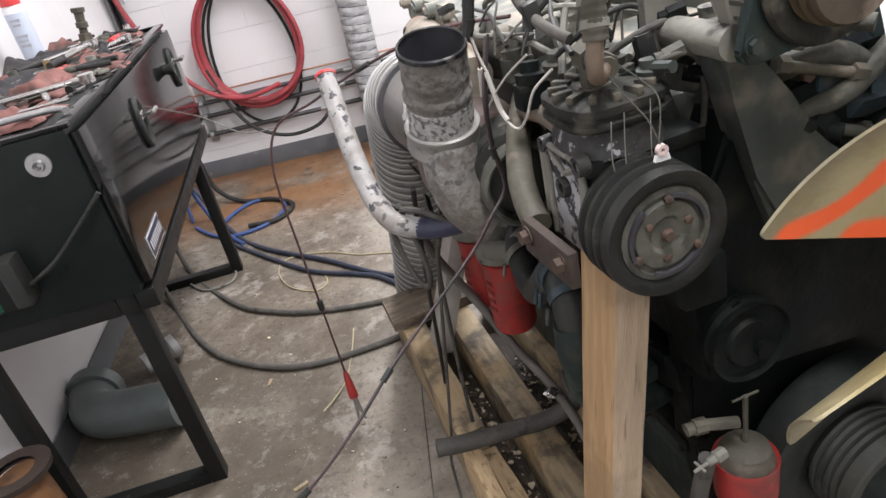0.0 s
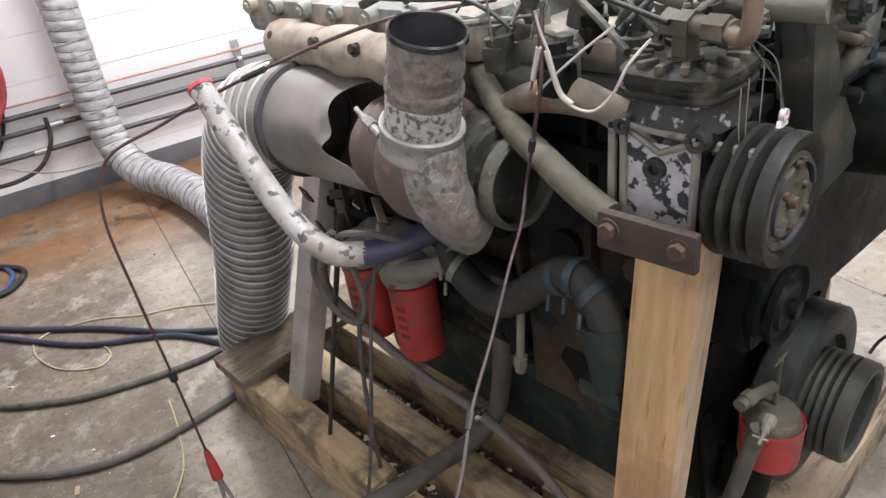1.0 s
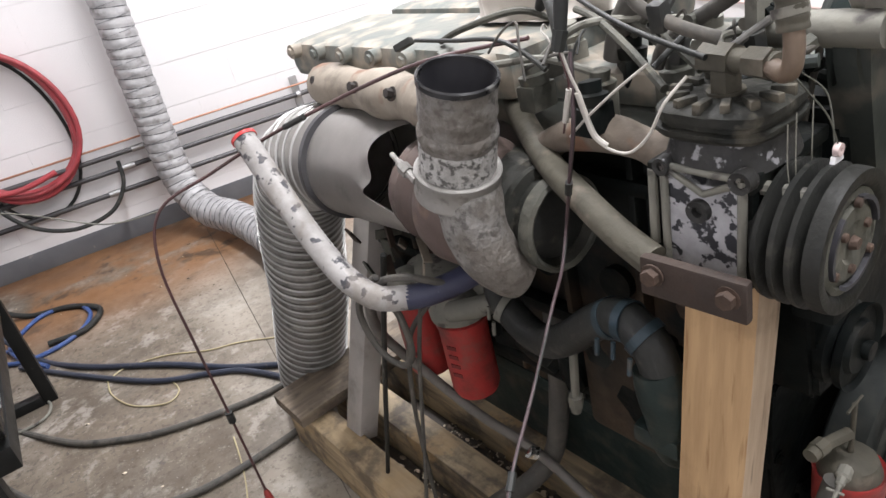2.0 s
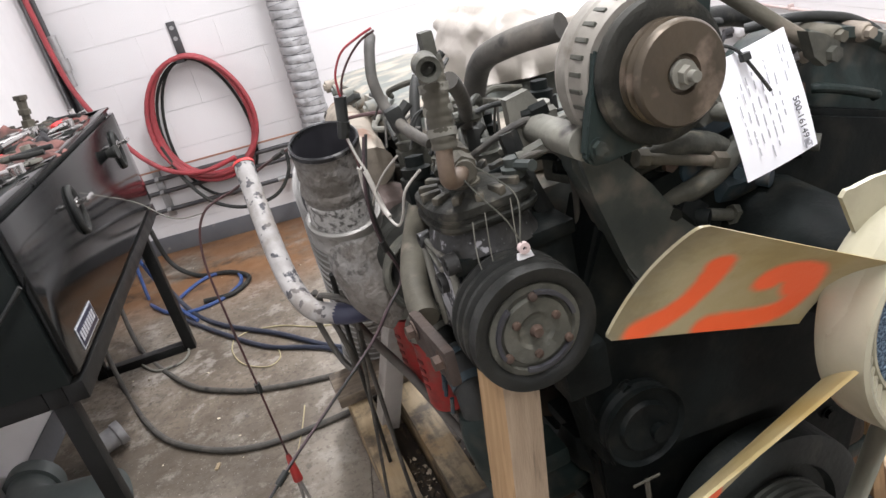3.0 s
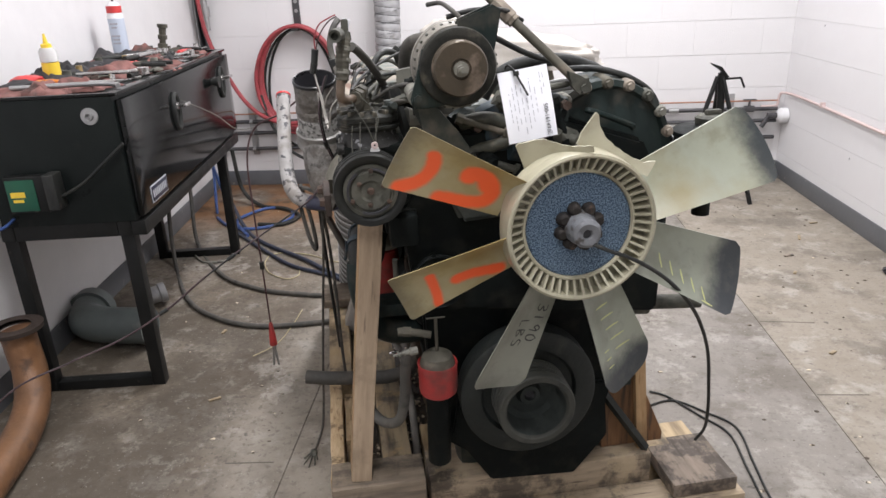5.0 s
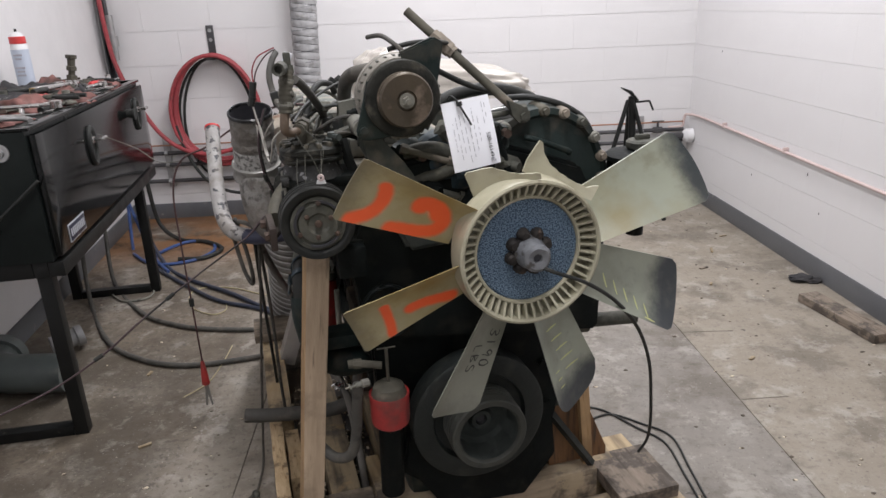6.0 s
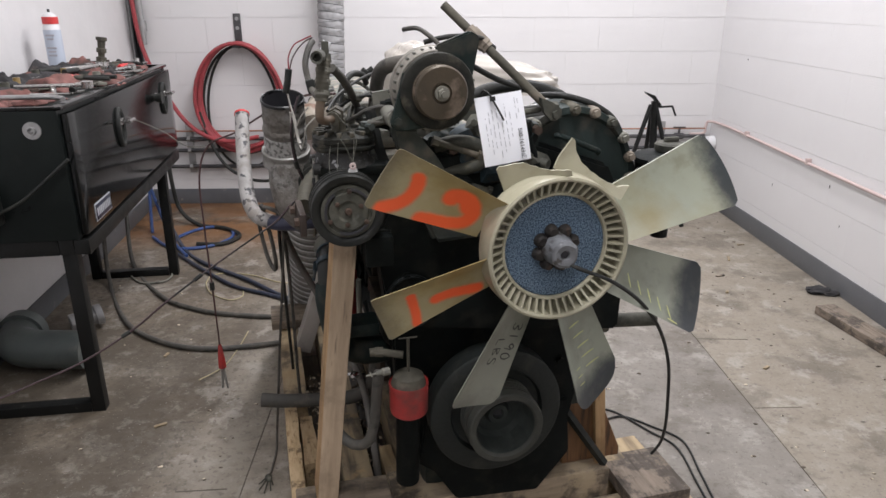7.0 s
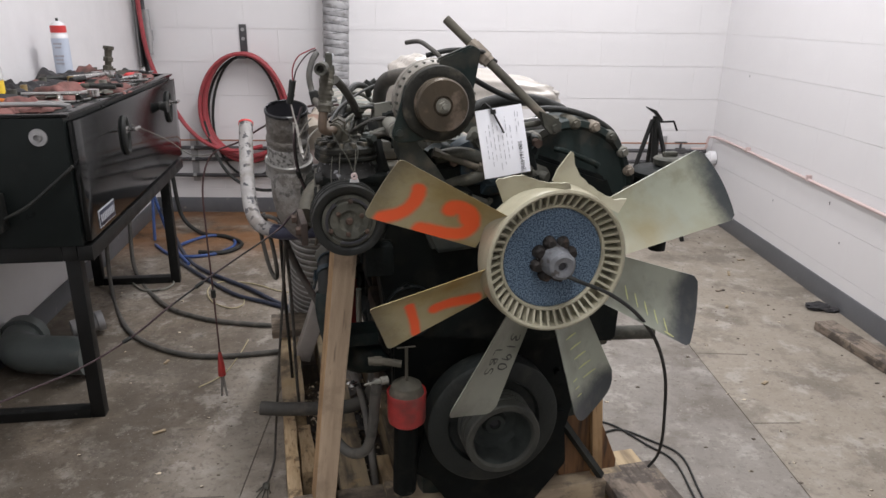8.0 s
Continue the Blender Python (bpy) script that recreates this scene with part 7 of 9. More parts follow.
def ratchet(x, y, yaw, ln, z=TOP):
    t = thing("ratchet", "long chrome ratchet handle lying among rags", "ratchet", "tools on the box", place_m(x, y, yaw, z))
    bm = bmesh.new()
    rod(bm, (-ln / 2, 0, 0.011), (ln / 2 - 0.03, 0, 0.011), 0.0065, seg=12)
    part("handle", bm, M["chrome"], t)
    bm = bmesh.new()
    rod(bm, (ln / 2, 0, 0.0), (ln / 2, 0, 0.022), 0.019, seg=18)
    box(bm, (ln / 2 - 0.035, -0.010, 0.003), (ln / 2 - 0.01, 0.010, 0.019), 0.004)
    part("head", bm, M["chrome"], t)
    bm = bmesh.new()
    rod(bm, (-ln / 2 - 0.005, 0, 0.011), (-ln / 2 + 0.09, 0, 0.011), 0.0105, seg=12)
    part("grip", bm, M["rubber"], t)
    return t


def screwdriver(x, y, yaw, ln, hm, z=TOP):
    t = thing("screwdriver", "screwdriver with a coloured plastic handle", "screwdriver", "tools on the box", place_m(x, y, yaw, z))
    bm = bmesh.new()
    lathe(bm, [(0, 0.0), (0.0, 0.009), (0.006, 0.0135), (0.05, 0.014), (0.075, 0.010), (0.085, 0.013), (0.095, 0.008), (0.095, 0)], (-ln / 2, 0, 0.014), (ln, 0, 0.014), 10)
    part("handle", bm, M[hm], t)
    bm = bmesh.new()
    rod(bm, (-ln / 2 + 0.095, 0, 0.014), (ln / 2, 0, 0.012), 0.0035, seg=8)
    part("shaft", bm, M["chrome"], t)


def socket(x, y, r, h, mt="chrome", z=TOP):
    bm = bmesh.new()
    lathe(bm, [(0.004, 0.0), (0.004, r * 0.55), (0.0, r * 0.6), (0.0, r), (h * 0.5, r), (h * 0.55, r * 0.9), (h, r * 0.9), (h, r * 0.5), (h * 0.6, r * 0.45), (h * 0.6, 0)], (0, 0, 0), (0, 0, 1), 18)
    solo("socket", bm, M[mt], "loose steel socket on the tool box", "socket", "tools on the box", m=place_m(x, y, 0, z))


def pliers(x, y, yaw, hm="red", z=TOP):
    t = thing("pliers", "pliers with plastic dipped handles", "pliers", "tools on the box", place_m(x, y, yaw, z))
    for s in (-1, 1):
        bm = bmesh.new()
        sweep(bm, spline([(-0.10, s * 0.030, 0.010), (-0.06, s * 0.032, 0.011), (-0.02, s * 0.014, 0.011), (0.0, 0.0, 0.011)], 6), 0.0075, 10)
        part("handle", bm, M[hm], t)
        bm = bmesh.new()
        sweep(bm, spline([(0.0, 0.0, 0.011), (0.02, s * 0.010, 0.011), (0.06, s * 0.004, 0.011)], 6), lambda u: 0.010 - 0.005 * u, 10)
        part("jaw", bm, M["dustdk"], t)


def glove(x, y, yaw, seed):
    bm = bmesh.new()
    lump(bm, (0, 0, 0.020), (0.055, 0.042, 0.020), seed, 0.3, 3)
    for k in range(4):
        lump(bm, (0.065 + 0.01 * (k % 2), -0.032 + k * 0.021, 0.016), (0.036, 0.0105, 0.012), seed + k, 0.2, 2)
    lump(bm, (0.01, 0.05, 0.014), (0.03, 0.014, 0.012), seed + 8, 0.2, 2)
    solo("work_glove", bm, M["darkrag"], "crumpled black work glove on the tool box", "glove", "gloves on the box", m=place_m(x, y, yaw), smooth=60)


# front edge: pink rags and a long pale bent bar
rag(-0.30, 0.07, 0.075, 0.06, 0.030, 1.3)
rag(-0.20, 0.09, 0.07, 0.055, 0.034, 2.7)
rag(-0.10, 0.20, 0.055, 0.05, 0.024, 3.9)
rag(-0.17, 0.42, 0.08, 0.06, 0.034, 5.1)
rag(-0.05, 0.62, 0.05, 0.09, 0.030, 6.4)
rag(-0.14, 1.10, 0.07, 0.10, 0.026, 7.7)
rag(-0.30, 0.80, 0.07, 0.06, 0.035, 8.8, "darkrag", "crumpled black cloth lying on the tool box")
rag(-0.33, 0.30, 0.06, 0.06, 0.04, 9.6, "darkrag", "crumpled black cloth lying on the tool box")
rag(-0.33, 1.05, 0.06, 0.08, 0.05, 10.3, "darkrag", "crumpled black cloth lying on the tool box")
bar = bmesh.new()
sweep(bar, spline([(-0.30, 0.04, 0.012), (-0.16, 0.045, 0.014), (-0.06, 0.05, 0.014), (-0.015, 0.055, 0.012), (0.012, 0.045, 0.009), (0.020, 0.03, 0.008)], 8), 0.0075, 12)
solo("pry_bar", bar, M["galv"], "pale curved pry bar on the box edge", "pry bar", "tools on the box", m=BN @ pose(0, 0.03, BZ1 + 0.012))
wrench(-0.19, 0.28, 8, 0.24)
wrench(-0.06, 0.30, 78, 0.20)
wrench(-0.24, 0.56, 20, 0.22, "dust")
wrench(-0.08, 0.78, 62, 0.26)
wrench(-0.20, 0.95, 85, 0.22, "dust")
wrench(-0.05, 1.02, 80, 0.30)
ratchet(-0.15, 0.33, 12, 0.30, TOP + 0.018)
ratchet(-0.10, 0.92, 70, 0.34, TOP + 0.012)
ratchet(-0.04, 0.50, 84, 0.26)
screwdriver(-0.13, 0.16, 6, 0.26, "orangehandle", TOP + 0.01)
screwdriver(-0.26, 0.42, 40, 0.22, "orangehandle")
screwdriver(-0.12, 0.70, 75, 0.24, "redcap", TOP + 0.01)
screwdriver(-0.06, 1.20, 82, 0.30, "redcap", TOP + 0.01)
pliers(-0.22, 0.70, 60)
pliers(-0.10, 1.28, 100)
pliers(-0.28, 0.18, 150, "rubber")
glove(-0.24, 0.36, 70, 4)
glove(-0.31, 0.52, 20, 15)
glove(-0.28, 0.66, 110, 27)
glove(-0.33, 0.92, 50, 39)
for k in range(16):
    socket(rng.uniform(-0.34, -0.02), rng.uniform(0.25, 1.3), rng.choice([0.010, 0.013, 0.016]), rng.choice([0.026, 0.03, 0.045]), rng.choice(["chrome", "dust", "dustdk"]))
bm = bmesh.new()
lathe(bm, [(0, 0.0), (0, 0.017), (0.02, 0.017), (0.022, 0.011), (0.035, 0.011), (0.036, 0.016), (0.05, 0.016), (0.052, 0.012), (0.075, 0.013), (0.077, 0.018), (0.088, 0.018), (0.088, 0.0)], (0, 0, 0), (0, 0, 1), 8)
solo("pipe_fitting", bm, M["dustbrown"], "upright dusty brown pipe fitting among the tools", "fitting", m=place_m(-0.20, 1.22, 10, TOP + 0.030) @ Euler((0.0, radians(8), 0.0)).to_matrix().to_4x4() @ Matrix.Scale(1.25, 4))
can = thing("spray_can", "white aerosol can with a red cap", "spray can", m=place_m(-0.345, 1.12, 0))
bm = bmesh.new()
lathe(bm, [(0, 0.0), (0, 0.030), (0.004, 0.033), (0.19, 0.033), (0.198, 0.028), (0.202, 0.0)], (0, 0, 0), (0, 0, 1), 28)
part("can", bm, M["whiteplast"], can)
bm = bmesh.new()
lathe(bm, [(0.198, 0.0), (0.198, 0.031), (0.224, 0.031), (0.226, 0.029), (0.226, 0.0)], (0, 0, 0), (0, 0, 1), 28)
part("cap", bm, M["redcap"], can, "red plastic collar")
bm = bmesh.new()
lathe(bm, [(0.2262, 0.0), (0.2262, 0.028), (0.236, 0.022), (0.243, 0.011), (0.245, 0.0)], (0, 0, 0), (0, 0, 1), 28)
part("dome", bm, M["whiteplast"], can, "white dome of the cap")
bm = bmesh.new()
rod(bm, (0.0, 0, 0.244), (0.0, 0, 0.256), 0.005, seg=10)
part("nozzle", bm, M["rubber"], can, "small dark nozzle")
bm = bmesh.new()
lathe(bm, [(0.03, 0.0332), (0.03, 0.0336), (0.175, 0.0336), (0.175, 0.0332)], (0, 0, 0), (0, 0, 1), 28)
part("label", bm, M["canlabel"], can, "pale blue printed label")
for k, (z, w) in enumerate(((0.15, 0.016), (0.135, 0.012), (0.10, 0.018), (0.085, 0.014), (0.07, 0.016))):
    bm = bmesh.new()
    box(bm, (-w, -0.0345, z), (w, -0.0300, z + 0.007))
    part("print_bar", bm, M["inkgrey"], can, "unreadable grey print")
glue = thing("glue_bottle", "clear squeeze bottle half full of yellow glue", "bottle", m=place_m(-0.275, 0.30, 20))
bm = bmesh.new()
lathe(bm, [(0, 0.0), (0, 0.024), (0.004, 0.027), (0.075, 0.027), (0.076, 0.0)], (0, 0, 0), (0, 0, 1), 24)
part("glue", bm, M["yelplast"], glue, "yellow glue")
bm = bmesh.new()
lathe(bm, [(0.076, 0.0), (0.077, 0.027), (0.11, 0.027), (0.12, 0.021), (0.122, 0.015)], (0, 0, 0), (0, 0, 1), 24)
part("upper_bottle", bm, M["film"], glue)
bm = bmesh.new()
lathe(bm, [(0.121, 0.0), (0.121, 0.017), (0.132, 0.016), (0.135, 0.008), (0.165, 0.003), (0.165, 0.0)], (0, 0, 0), (0, 0, 1), 20)
part("nozzle", bm, M["yelplast"], glue)
bm = bmesh.new()
lump(bm, (0, 0, 0.022), (0.05, 0.04, 0.022), 51, 0.3, 3)
solo("red_cloth", bm, M["redcap"], "bright red cloth bundle behind the glue bottle", "cloth", m=place_m(-0.33, 0.235, 0), smooth=60)

# the rest of the heap
for x, y, sx, sy, h, sd, mt in ((-0.21, 0.10, 0.085, 0.07, 0.050, 31.1, "rag"), (-0.15, 0.16, 0.055, 0.05, 0.042, 32.4, "rag"), (-0.13, 0.47, 0.085, 0.075, 0.052, 33.3, "rag"),
                                (-0.22, 0.60, 0.07, 0.07, 0.060, 34.2, "darkrag"), (-0.08, 0.70, 0.065, 0.10, 0.046, 35.6, "rag"), (-0.30, 0.33, 0.065, 0.09, 0.075, 36.5, "darkrag"),
                                (-0.31, 0.52, 0.06, 0.09, 0.080, 37.9, "darkrag"), (-0.17, 0.88, 0.08, 0.08, 0.055, 38.2, "rag"), (-0.30, 0.92, 0.07, 0.10, 0.070, 39.7, "darkrag"),
                                (-0.10, 1.18, 0.08, 0.10, 0.042, 40.4, "rag"), (-0.28, 1.20, 0.07, 0.09, 0.060, 41.3, "rag")):
    rag(x, y, sx, sy, h, sd, mt, "crumpled pink shop rag lying on the tool box" if mt == "rag" else "crumpled black cloth lying on the tool box")
rng = random.Random(77)
for k in range(11):
    rag(rng.uniform(-0.34, -0.05), 0.14 + k * 0.11 + rng.uniform(-0.03, 0.03), rng.uniform(0.04, 0.07), rng.uniform(0.04, 0.07), rng.uniform(0.028, 0.042), 20 + k * 1.37, ("rag", "darkrag", "rag")[k % 3], ("crumpled pink shop rag lying on the tool box", "crumpled black cloth lying on the tool box")[k % 3 == 1])
for k in range(14):
    wrench(rng.uniform(-0.28, -0.05), rng.uniform(0.15, 1.28), rng.uniform(20, 130), rng.uniform(0.14, 0.26), rng.choice(["chrome", "dust", "dustdk", "rust"]), TOP + rng.uniform(0.010, 0.030))
for k in range(5):
    pliers(rng.uniform(-0.30, -0.06), rng.uniform(0.3, 1.25), rng.uniform(0, 180), rng.choice(["rubber", "red", "rubber"]), TOP + rng.uniform(0.012, 0.025))
for k in range(3):
    ratchet(rng.uniform(-0.22, -0.08), rng.uniform(0.35, 1.1), rng.uniform(50, 110), rng.uniform(0.2, 0.32), TOP + rng.uniform(0.02, 0.035))
for k in range(18):
    socket(rng.uniform(-0.34, -0.02), rng.uniform(0.15, 1.3), rng.choice([0.009, 0.012, 0.015]), rng.choice([0.024, 0.03, 0.05]), rng.choice(["chrome", "dust", "dustdk", "brass"]))
for k, (x, y) in enumerate(((-0.30, 0.13), (-0.22, 0.24), (-0.16, 0.55), (-0.27, 0.74), (-0.20, 0.88), (-0.30, 1.00))):
    glove(x, y, 40 + 57 * k, 60 + 11 * k)

# ---- things on the far wall ----
WY = BACK_Y - 0.001
for z, r, mt, nm, lb in ((0.437, 0.0125, "conduit", "steel_line", "dark steel line clipped along the far wall"), (0.363, 0.0125, "conduit", "steel_line", "dark steel line clipped along the far wall"),
                         (0.258, 0.0125, "conduit", "steel_line", "dark steel line clipped along the far wall"), (0.487, 0.005, "copper", "copper_line", "thin copper line along the far wall")):
    bm = bmesh.new()
    rod(bm, (-0.60, WY - 0.032, z), (3.0, WY - 0.032, z), r, seg=14)
    pipe_run = solo(nm, bm, M[mt], lb, "pipe", "lines on the far wall")
    if r > 0.01:
        for x in (0.02, 1.05, 1.9):
            bm = bmesh.new()
            rod(bm, (x + z, WY - 0.032, z), (x + z + 0.06, WY - 0.032, z), 0.016, seg=14)
            part("coupling", bm, M["galv"], pipe_run, "bright coupling")
for x in (-0.35, 1.325, 2.72):
    t = thing("pipe_clamp", "galvanised channel with pipe clamps on the far wall", "pipe clamp", "pipe clamps", pose(x, WY, 0))
    bm = bmesh.new()
    box(bm, (-0.02, -0.018, 0.215), (0.02, 0.0, 0.53), 0.002)
    part("channel", bm, M["galv"], t)
    for z in (0.437, 0.363, 0.258):
        bm = bmesh.new()
        lathe(bm, [(-0.01, 0.0145), (-0.01, 0.0165), (0.01, 0.0165), (0.01, 0.0145)], (0, -0.031, z), (1, -0.031, z), 18)
        box(bm, (-0.010, -0.060, z - 0.003), (0.010, -0.046, z + 0.003), 0.001)
        part("clamp", bm, M["galv"], t)
hook = thing("hose_hook", "dark steel hose hook screwed to the far wall", "hook", m=pose(0.02, WY, 0))
bm = bmesh.new()
box(bm, (-0.022, -0.008, 1.00), (0.022, 0.0, 1.20), 0.002)
box(bm, (-0.022, -0.09, 1.00), (0.022, -0.0085, 1.010), 0.002)
box(bm, (-0.022, -0.098, 1.00), (0.022, -0.0905, 1.035), 0.002)
part("strap", bm, M["conduit"], hook)
for z in (1.17, 1.115):
    bm = bmesh.new()
    rod(bm, (0, -0.0082, z), (0, -0.012, z), 0.011, seg=14)
    part("screw", bm, M["galv"], hook, "bright washer and screw")


def coil(name, mt, label, turns, cx, cz, ax, az, y0, r, jit, seed, n=40):
    rg = random.Random(seed)
    pts = []
    for k in range(turns):
        a1, a2, dx = ax * (1 + jit * rg.uniform(-1, 1)), az * (1 + jit * rg.uniform(-0.6, 1)), jit * 0.1 * rg.uniform(-1, 1)
        for j in range(n):
            th = 2 * math.pi * j / n
            px, pz = math.sin(th) * a1, math.cos(th) * a2
            px *= 1 - 0.10 * (pz / a2)
            pts.append(Vector((cx + dx + px, y0 - r * 2.0 * (k + j / n) * 0.8 + 0.004 * math.sin(th * 3), cz + az - a2 + pz)))
    bm = bmesh.new()
    sweep(bm, pts, r, 10)
    return solo(name, bm, M[mt], label, "hose")


coil("red_air_hose", "redhose", "coiled red rubber air hose hanging on the wall hook", 5, 0.015, 0.715, 0.262, 0.315, WY - 0.030, 0.0115, 0.06, 3)
coil("black_hose_coil", "rubber", "coiled black hose hanging behind the red one", 2, 0.02, 0.66, 0.235, 0.35, WY - 0.008, 0.008, 0.10, 8)
bm = tube([(-0.24, 3.74, 0.62), (-0.18, 3.72, 0.42), (-0.08, 3.70, 0.27), (0.08, 3.70, 0.19), (0.26, 3.70, 0.21), (0.36, 3.72, 0.31), (0.38, 3.75, 0.42)], 0.010, 8, 10)
solo("black_hose_end", bm, M["rubber"], "black hose sagging below the coil", "hose")
bm = tube([(-0.565, 3.72, 2.2), (-0.562, 3.73, 1.6), (-0.553, 3.74, 1.15), (-0.52, 3.74, 0.95), (-0.44, 3.74, 0.75), (-0.34, 3.73, 0.58), (-0.22, 3.72, 0.48), (-0.06, 3.71, 0.44), (0.12, 3.71, 0.47)], 0.013, 8, 10)
solo("red_supply_hose", bm, M["redhose"], "red rubber hose dropping down the corner", "hose")
strut = thing("strut_channel", "black vertical strut channel in the room corner", "strut", m=pose(-0.585, WY, 0))
bm = bmesh.new()
box(bm, (-0.022, -0.044, 0.2), (-0.016, -0.001, 2.9), 0.001)
box(bm, (0.016, -0.044, 0.2), (0.022, -0.001, 2.9), 0.001)
box(bm, (-0.016, -0.006, 0.2), (0.016, -0.001, 2.9), 0.001)
part("channel", bm, M["conduit"], strut)
bm = bmesh.new()
rod(bm, (0.04, -0.05, 1.02), (0.04, -0.05, 1.28), 0.02, seg=16)
rod(bm, (0.04, -0.05, 1.10), (0.04, -0.05, 1.16), 0.03, seg=16)
part("air_filter", bm, M["galv"], strut, "small grey air filter bowl")

# spiral duct from above, bending along the floor to the exhaust hose
duct = thing("exhaust_duct", "grey spiral wire fabric duct from the ceiling to the floor", "duct")
DP = resample(spline([(0.625, 3.68, 2.97), (0.625, 3.68, 2.2), (0.622, 3.68, 1.5), (0.606, 3.68, 0.9), (0.595, 3.67, 0.48), (0.61, 3.63, 0.24), (0.67, 3.50, 0.125), (0.765, 3.30, 0.105), (0.83, 3.0, 0.10), (0.86, 2.70, 0.10), (0.885, 2.42, 0.10)], 12), 0.0075)
bm = bmesh.new()
# fabric bulging between the turns of its wire, with pinched creases
PITCH, DSEG = 0.044, 40
rings, run = [], 0.0
for i, (p, sd, up) in enumerate(frames(DP)):
    run += (DP[i] - DP[i - 1]).length if i else 0.0
    ring = []
    for k in range(DSEG):
        a = 2 * math.pi * k / DSEG
        ph = abs(math.sin((2 * math.pi * run / PITCH + 0.5 - a) / 2))
        cr = noise.noise(Vector((math.cos(a) * 2.2, math.sin(a) * 2.2, run * 26))) * 0.0035 * ph
        ring.append(bm.verts.new(p + (sd * math.cos(a) + up * math.sin(a)) * (0.0735 + 0.0045 * ph ** 0.7 + cr * 1.5)))
    rings.append(ring)
for ra, rb in zip(rings, rings[1:]):
    for k in range(DSEG):
        bm.faces.new((ra[k], ra[(k + 1) % DSEG], rb[(k + 1) % DSEG], rb[k]))
part("duct_wall", bm, M["duct"], duct, smooth=70)
bm = bmesh.new()
helix(bm, DP, 0.0735, 0.0028, PITCH, 5, 24, 0.5, 1)
part("spiral_wire", bm, M["conduit"], duct, "dark wire spiral")
bm = bmesh.new()
helix(bm, DP, 0.0778, 0.0014, 0.062, 4, 24, 1.2, -1)
part("crossing_thread", bm, M["base"], duct, "thin grey crossing thread")

# ---- right-hand wall ----
bm = bmesh.new()
sweep(bm, spline([(2.90, WY - 0.03, 0.452), (2.97, WY - 0.03, 0.452), (2.998, WY - 0.03, 0.46), (3.003, WY - 0.03, 0.50), (3.01, WY - 0.032, 0.528), (3.02, WY - 0.06, 0.535), (3.034, WY - 0.15, 0.538), (3.034, 3.4, 0.538), (3.034, 2.62, 0.523), (3.034, 1.9, 0.511), (3.034, 0.0, 0.48), (3.034, -3.3, 0.42)], 6), 0.008, 12)
wp_ = solo("wall_pipe", bm, M["pinkpipe"], "thin dull pink pipe running along the side wall", "pipe")
for y in (3.3, 2.62, 1.4):
    bm = bmesh.new()
    box(bm, (3.022, y - 0.008, 0.505 + (y - 2) * 0.018), (3.048, y + 0.008, 0.535 + (y - 2) * 0.018), 0.003)
    part("pipe_clip", bm, M["pinkpipe"], wp_)
bm = bmesh.new()
lathe(bm, [(0.0, 0.0), (0.0, 0.02), (0.006, 0.032), (0.02, 0.045), (0.06, 0.047)], (2.985, 3.775, 0.40), (3.2, 3.775, 0.40), 28)
flg = solo("wall_flange", bm, M["whiteplast"], "white round pipe flange on the side wall", "flange")
bm = bmesh.new()
rod(bm, (2.93, 3.775, 0.40), (2.984, 3.775, 0.40), 0.018, seg=16)
rod(bm, (2.94, 3.775, 0.40), (2.90, 3.775, 0.33), 0.014, seg=14)
part("pipe_stub", bm, M["conduit"], flg, "dark pipe stub")
bm = bmesh.new()
rod(bm, (2.80, WY - 0.03, 0.437), (2.86, WY - 0.03, 0.437), 0.02, seg=6)
rod(bm, (2.83, WY - 0.03, 0.437), (2.83, WY - 0.03, 0.49), 0.008, seg=8)
box(bm, (2.79, WY - 0.037, 0.49), (2.87, WY - 0.023, 0.498), 0.002)
solo("stop_valve", bm, M["conduit"], "small dark stop valve on the wall pipe", "valve")
for k, (y, z, s) in enumerate([(3.45, 0.95, 0.004), (2.43, 0.455, 0.006), (1.9, 1.25, 0.005), (2.95, 0.33, 0.004), (2.3, 0.3, 0.004)]):
    bm = bmesh.new()
    lump(bm, (RIGHT_X - 0.0005, y, z), (0.0016, s * 0.6, s * 1.4), k + 70, 0.5, 2)
    solo("wall_mark", bm, M["ink"], "dark scuff chip on the white wall", "scuff", "scuffs")

# ---- jack stand, floor clutter ----
jack = thing("jack_stand", "black tripod stand with a crank by the far wall", "stand", m=pose(2.50, 3.40, 0))
for k in range(3):
    a = radians(200 + k * 120)
    bm = bmesh.new()
    rod(bm, (0.25 * math.cos(a), 0.25 * math.sin(a), 0.0), (0.015 * math.cos(a), 0.015 * math.sin(a), 0.70), 0.013, seg=10)
    part("leg", bm, M["blacksteel"], jack)
bm = bmesh.new()
rod(bm, (0.03, 0, 0.30), (0.01, 0, 0.72), 0.022, seg=14)
part("post", bm, M["blacksteel"], jack)
bm = bmesh.new()
prism(bm, [(-0.055, 0.775), (0.0, 0.755), (0.045, 0.70), (0.035, 0.69), (-0.005, 0.735), (-0.05, 0.765)], -0.02, 0.02)
part("saddle", bm, M["blacksteel"], jack)
bm = bmesh.new()
rod(bm, (0.01, 0, 0.685), (0.115, 0, 0.69), 0.006, seg=8)
rod(bm, (0.115, 0, 0.69), (0.14, 0, 0.635), 0.006, seg=8)
part("crank", bm, M["blacksteel"], jack)
bm = bmesh.new()
box(bm, (-0.045, -0.42, 0.0), (0.045, 0.0, 0.038), 0.004)
rough_up(bm, 0.002, 10, 3)
solo("floor_plank", bm, M["pinegrey"], "grey-brown timber offcut lying on the floor", "plank", m=pose(2.875, 2.02, 0, 0, 0, 9))
bm = bmesh.new()
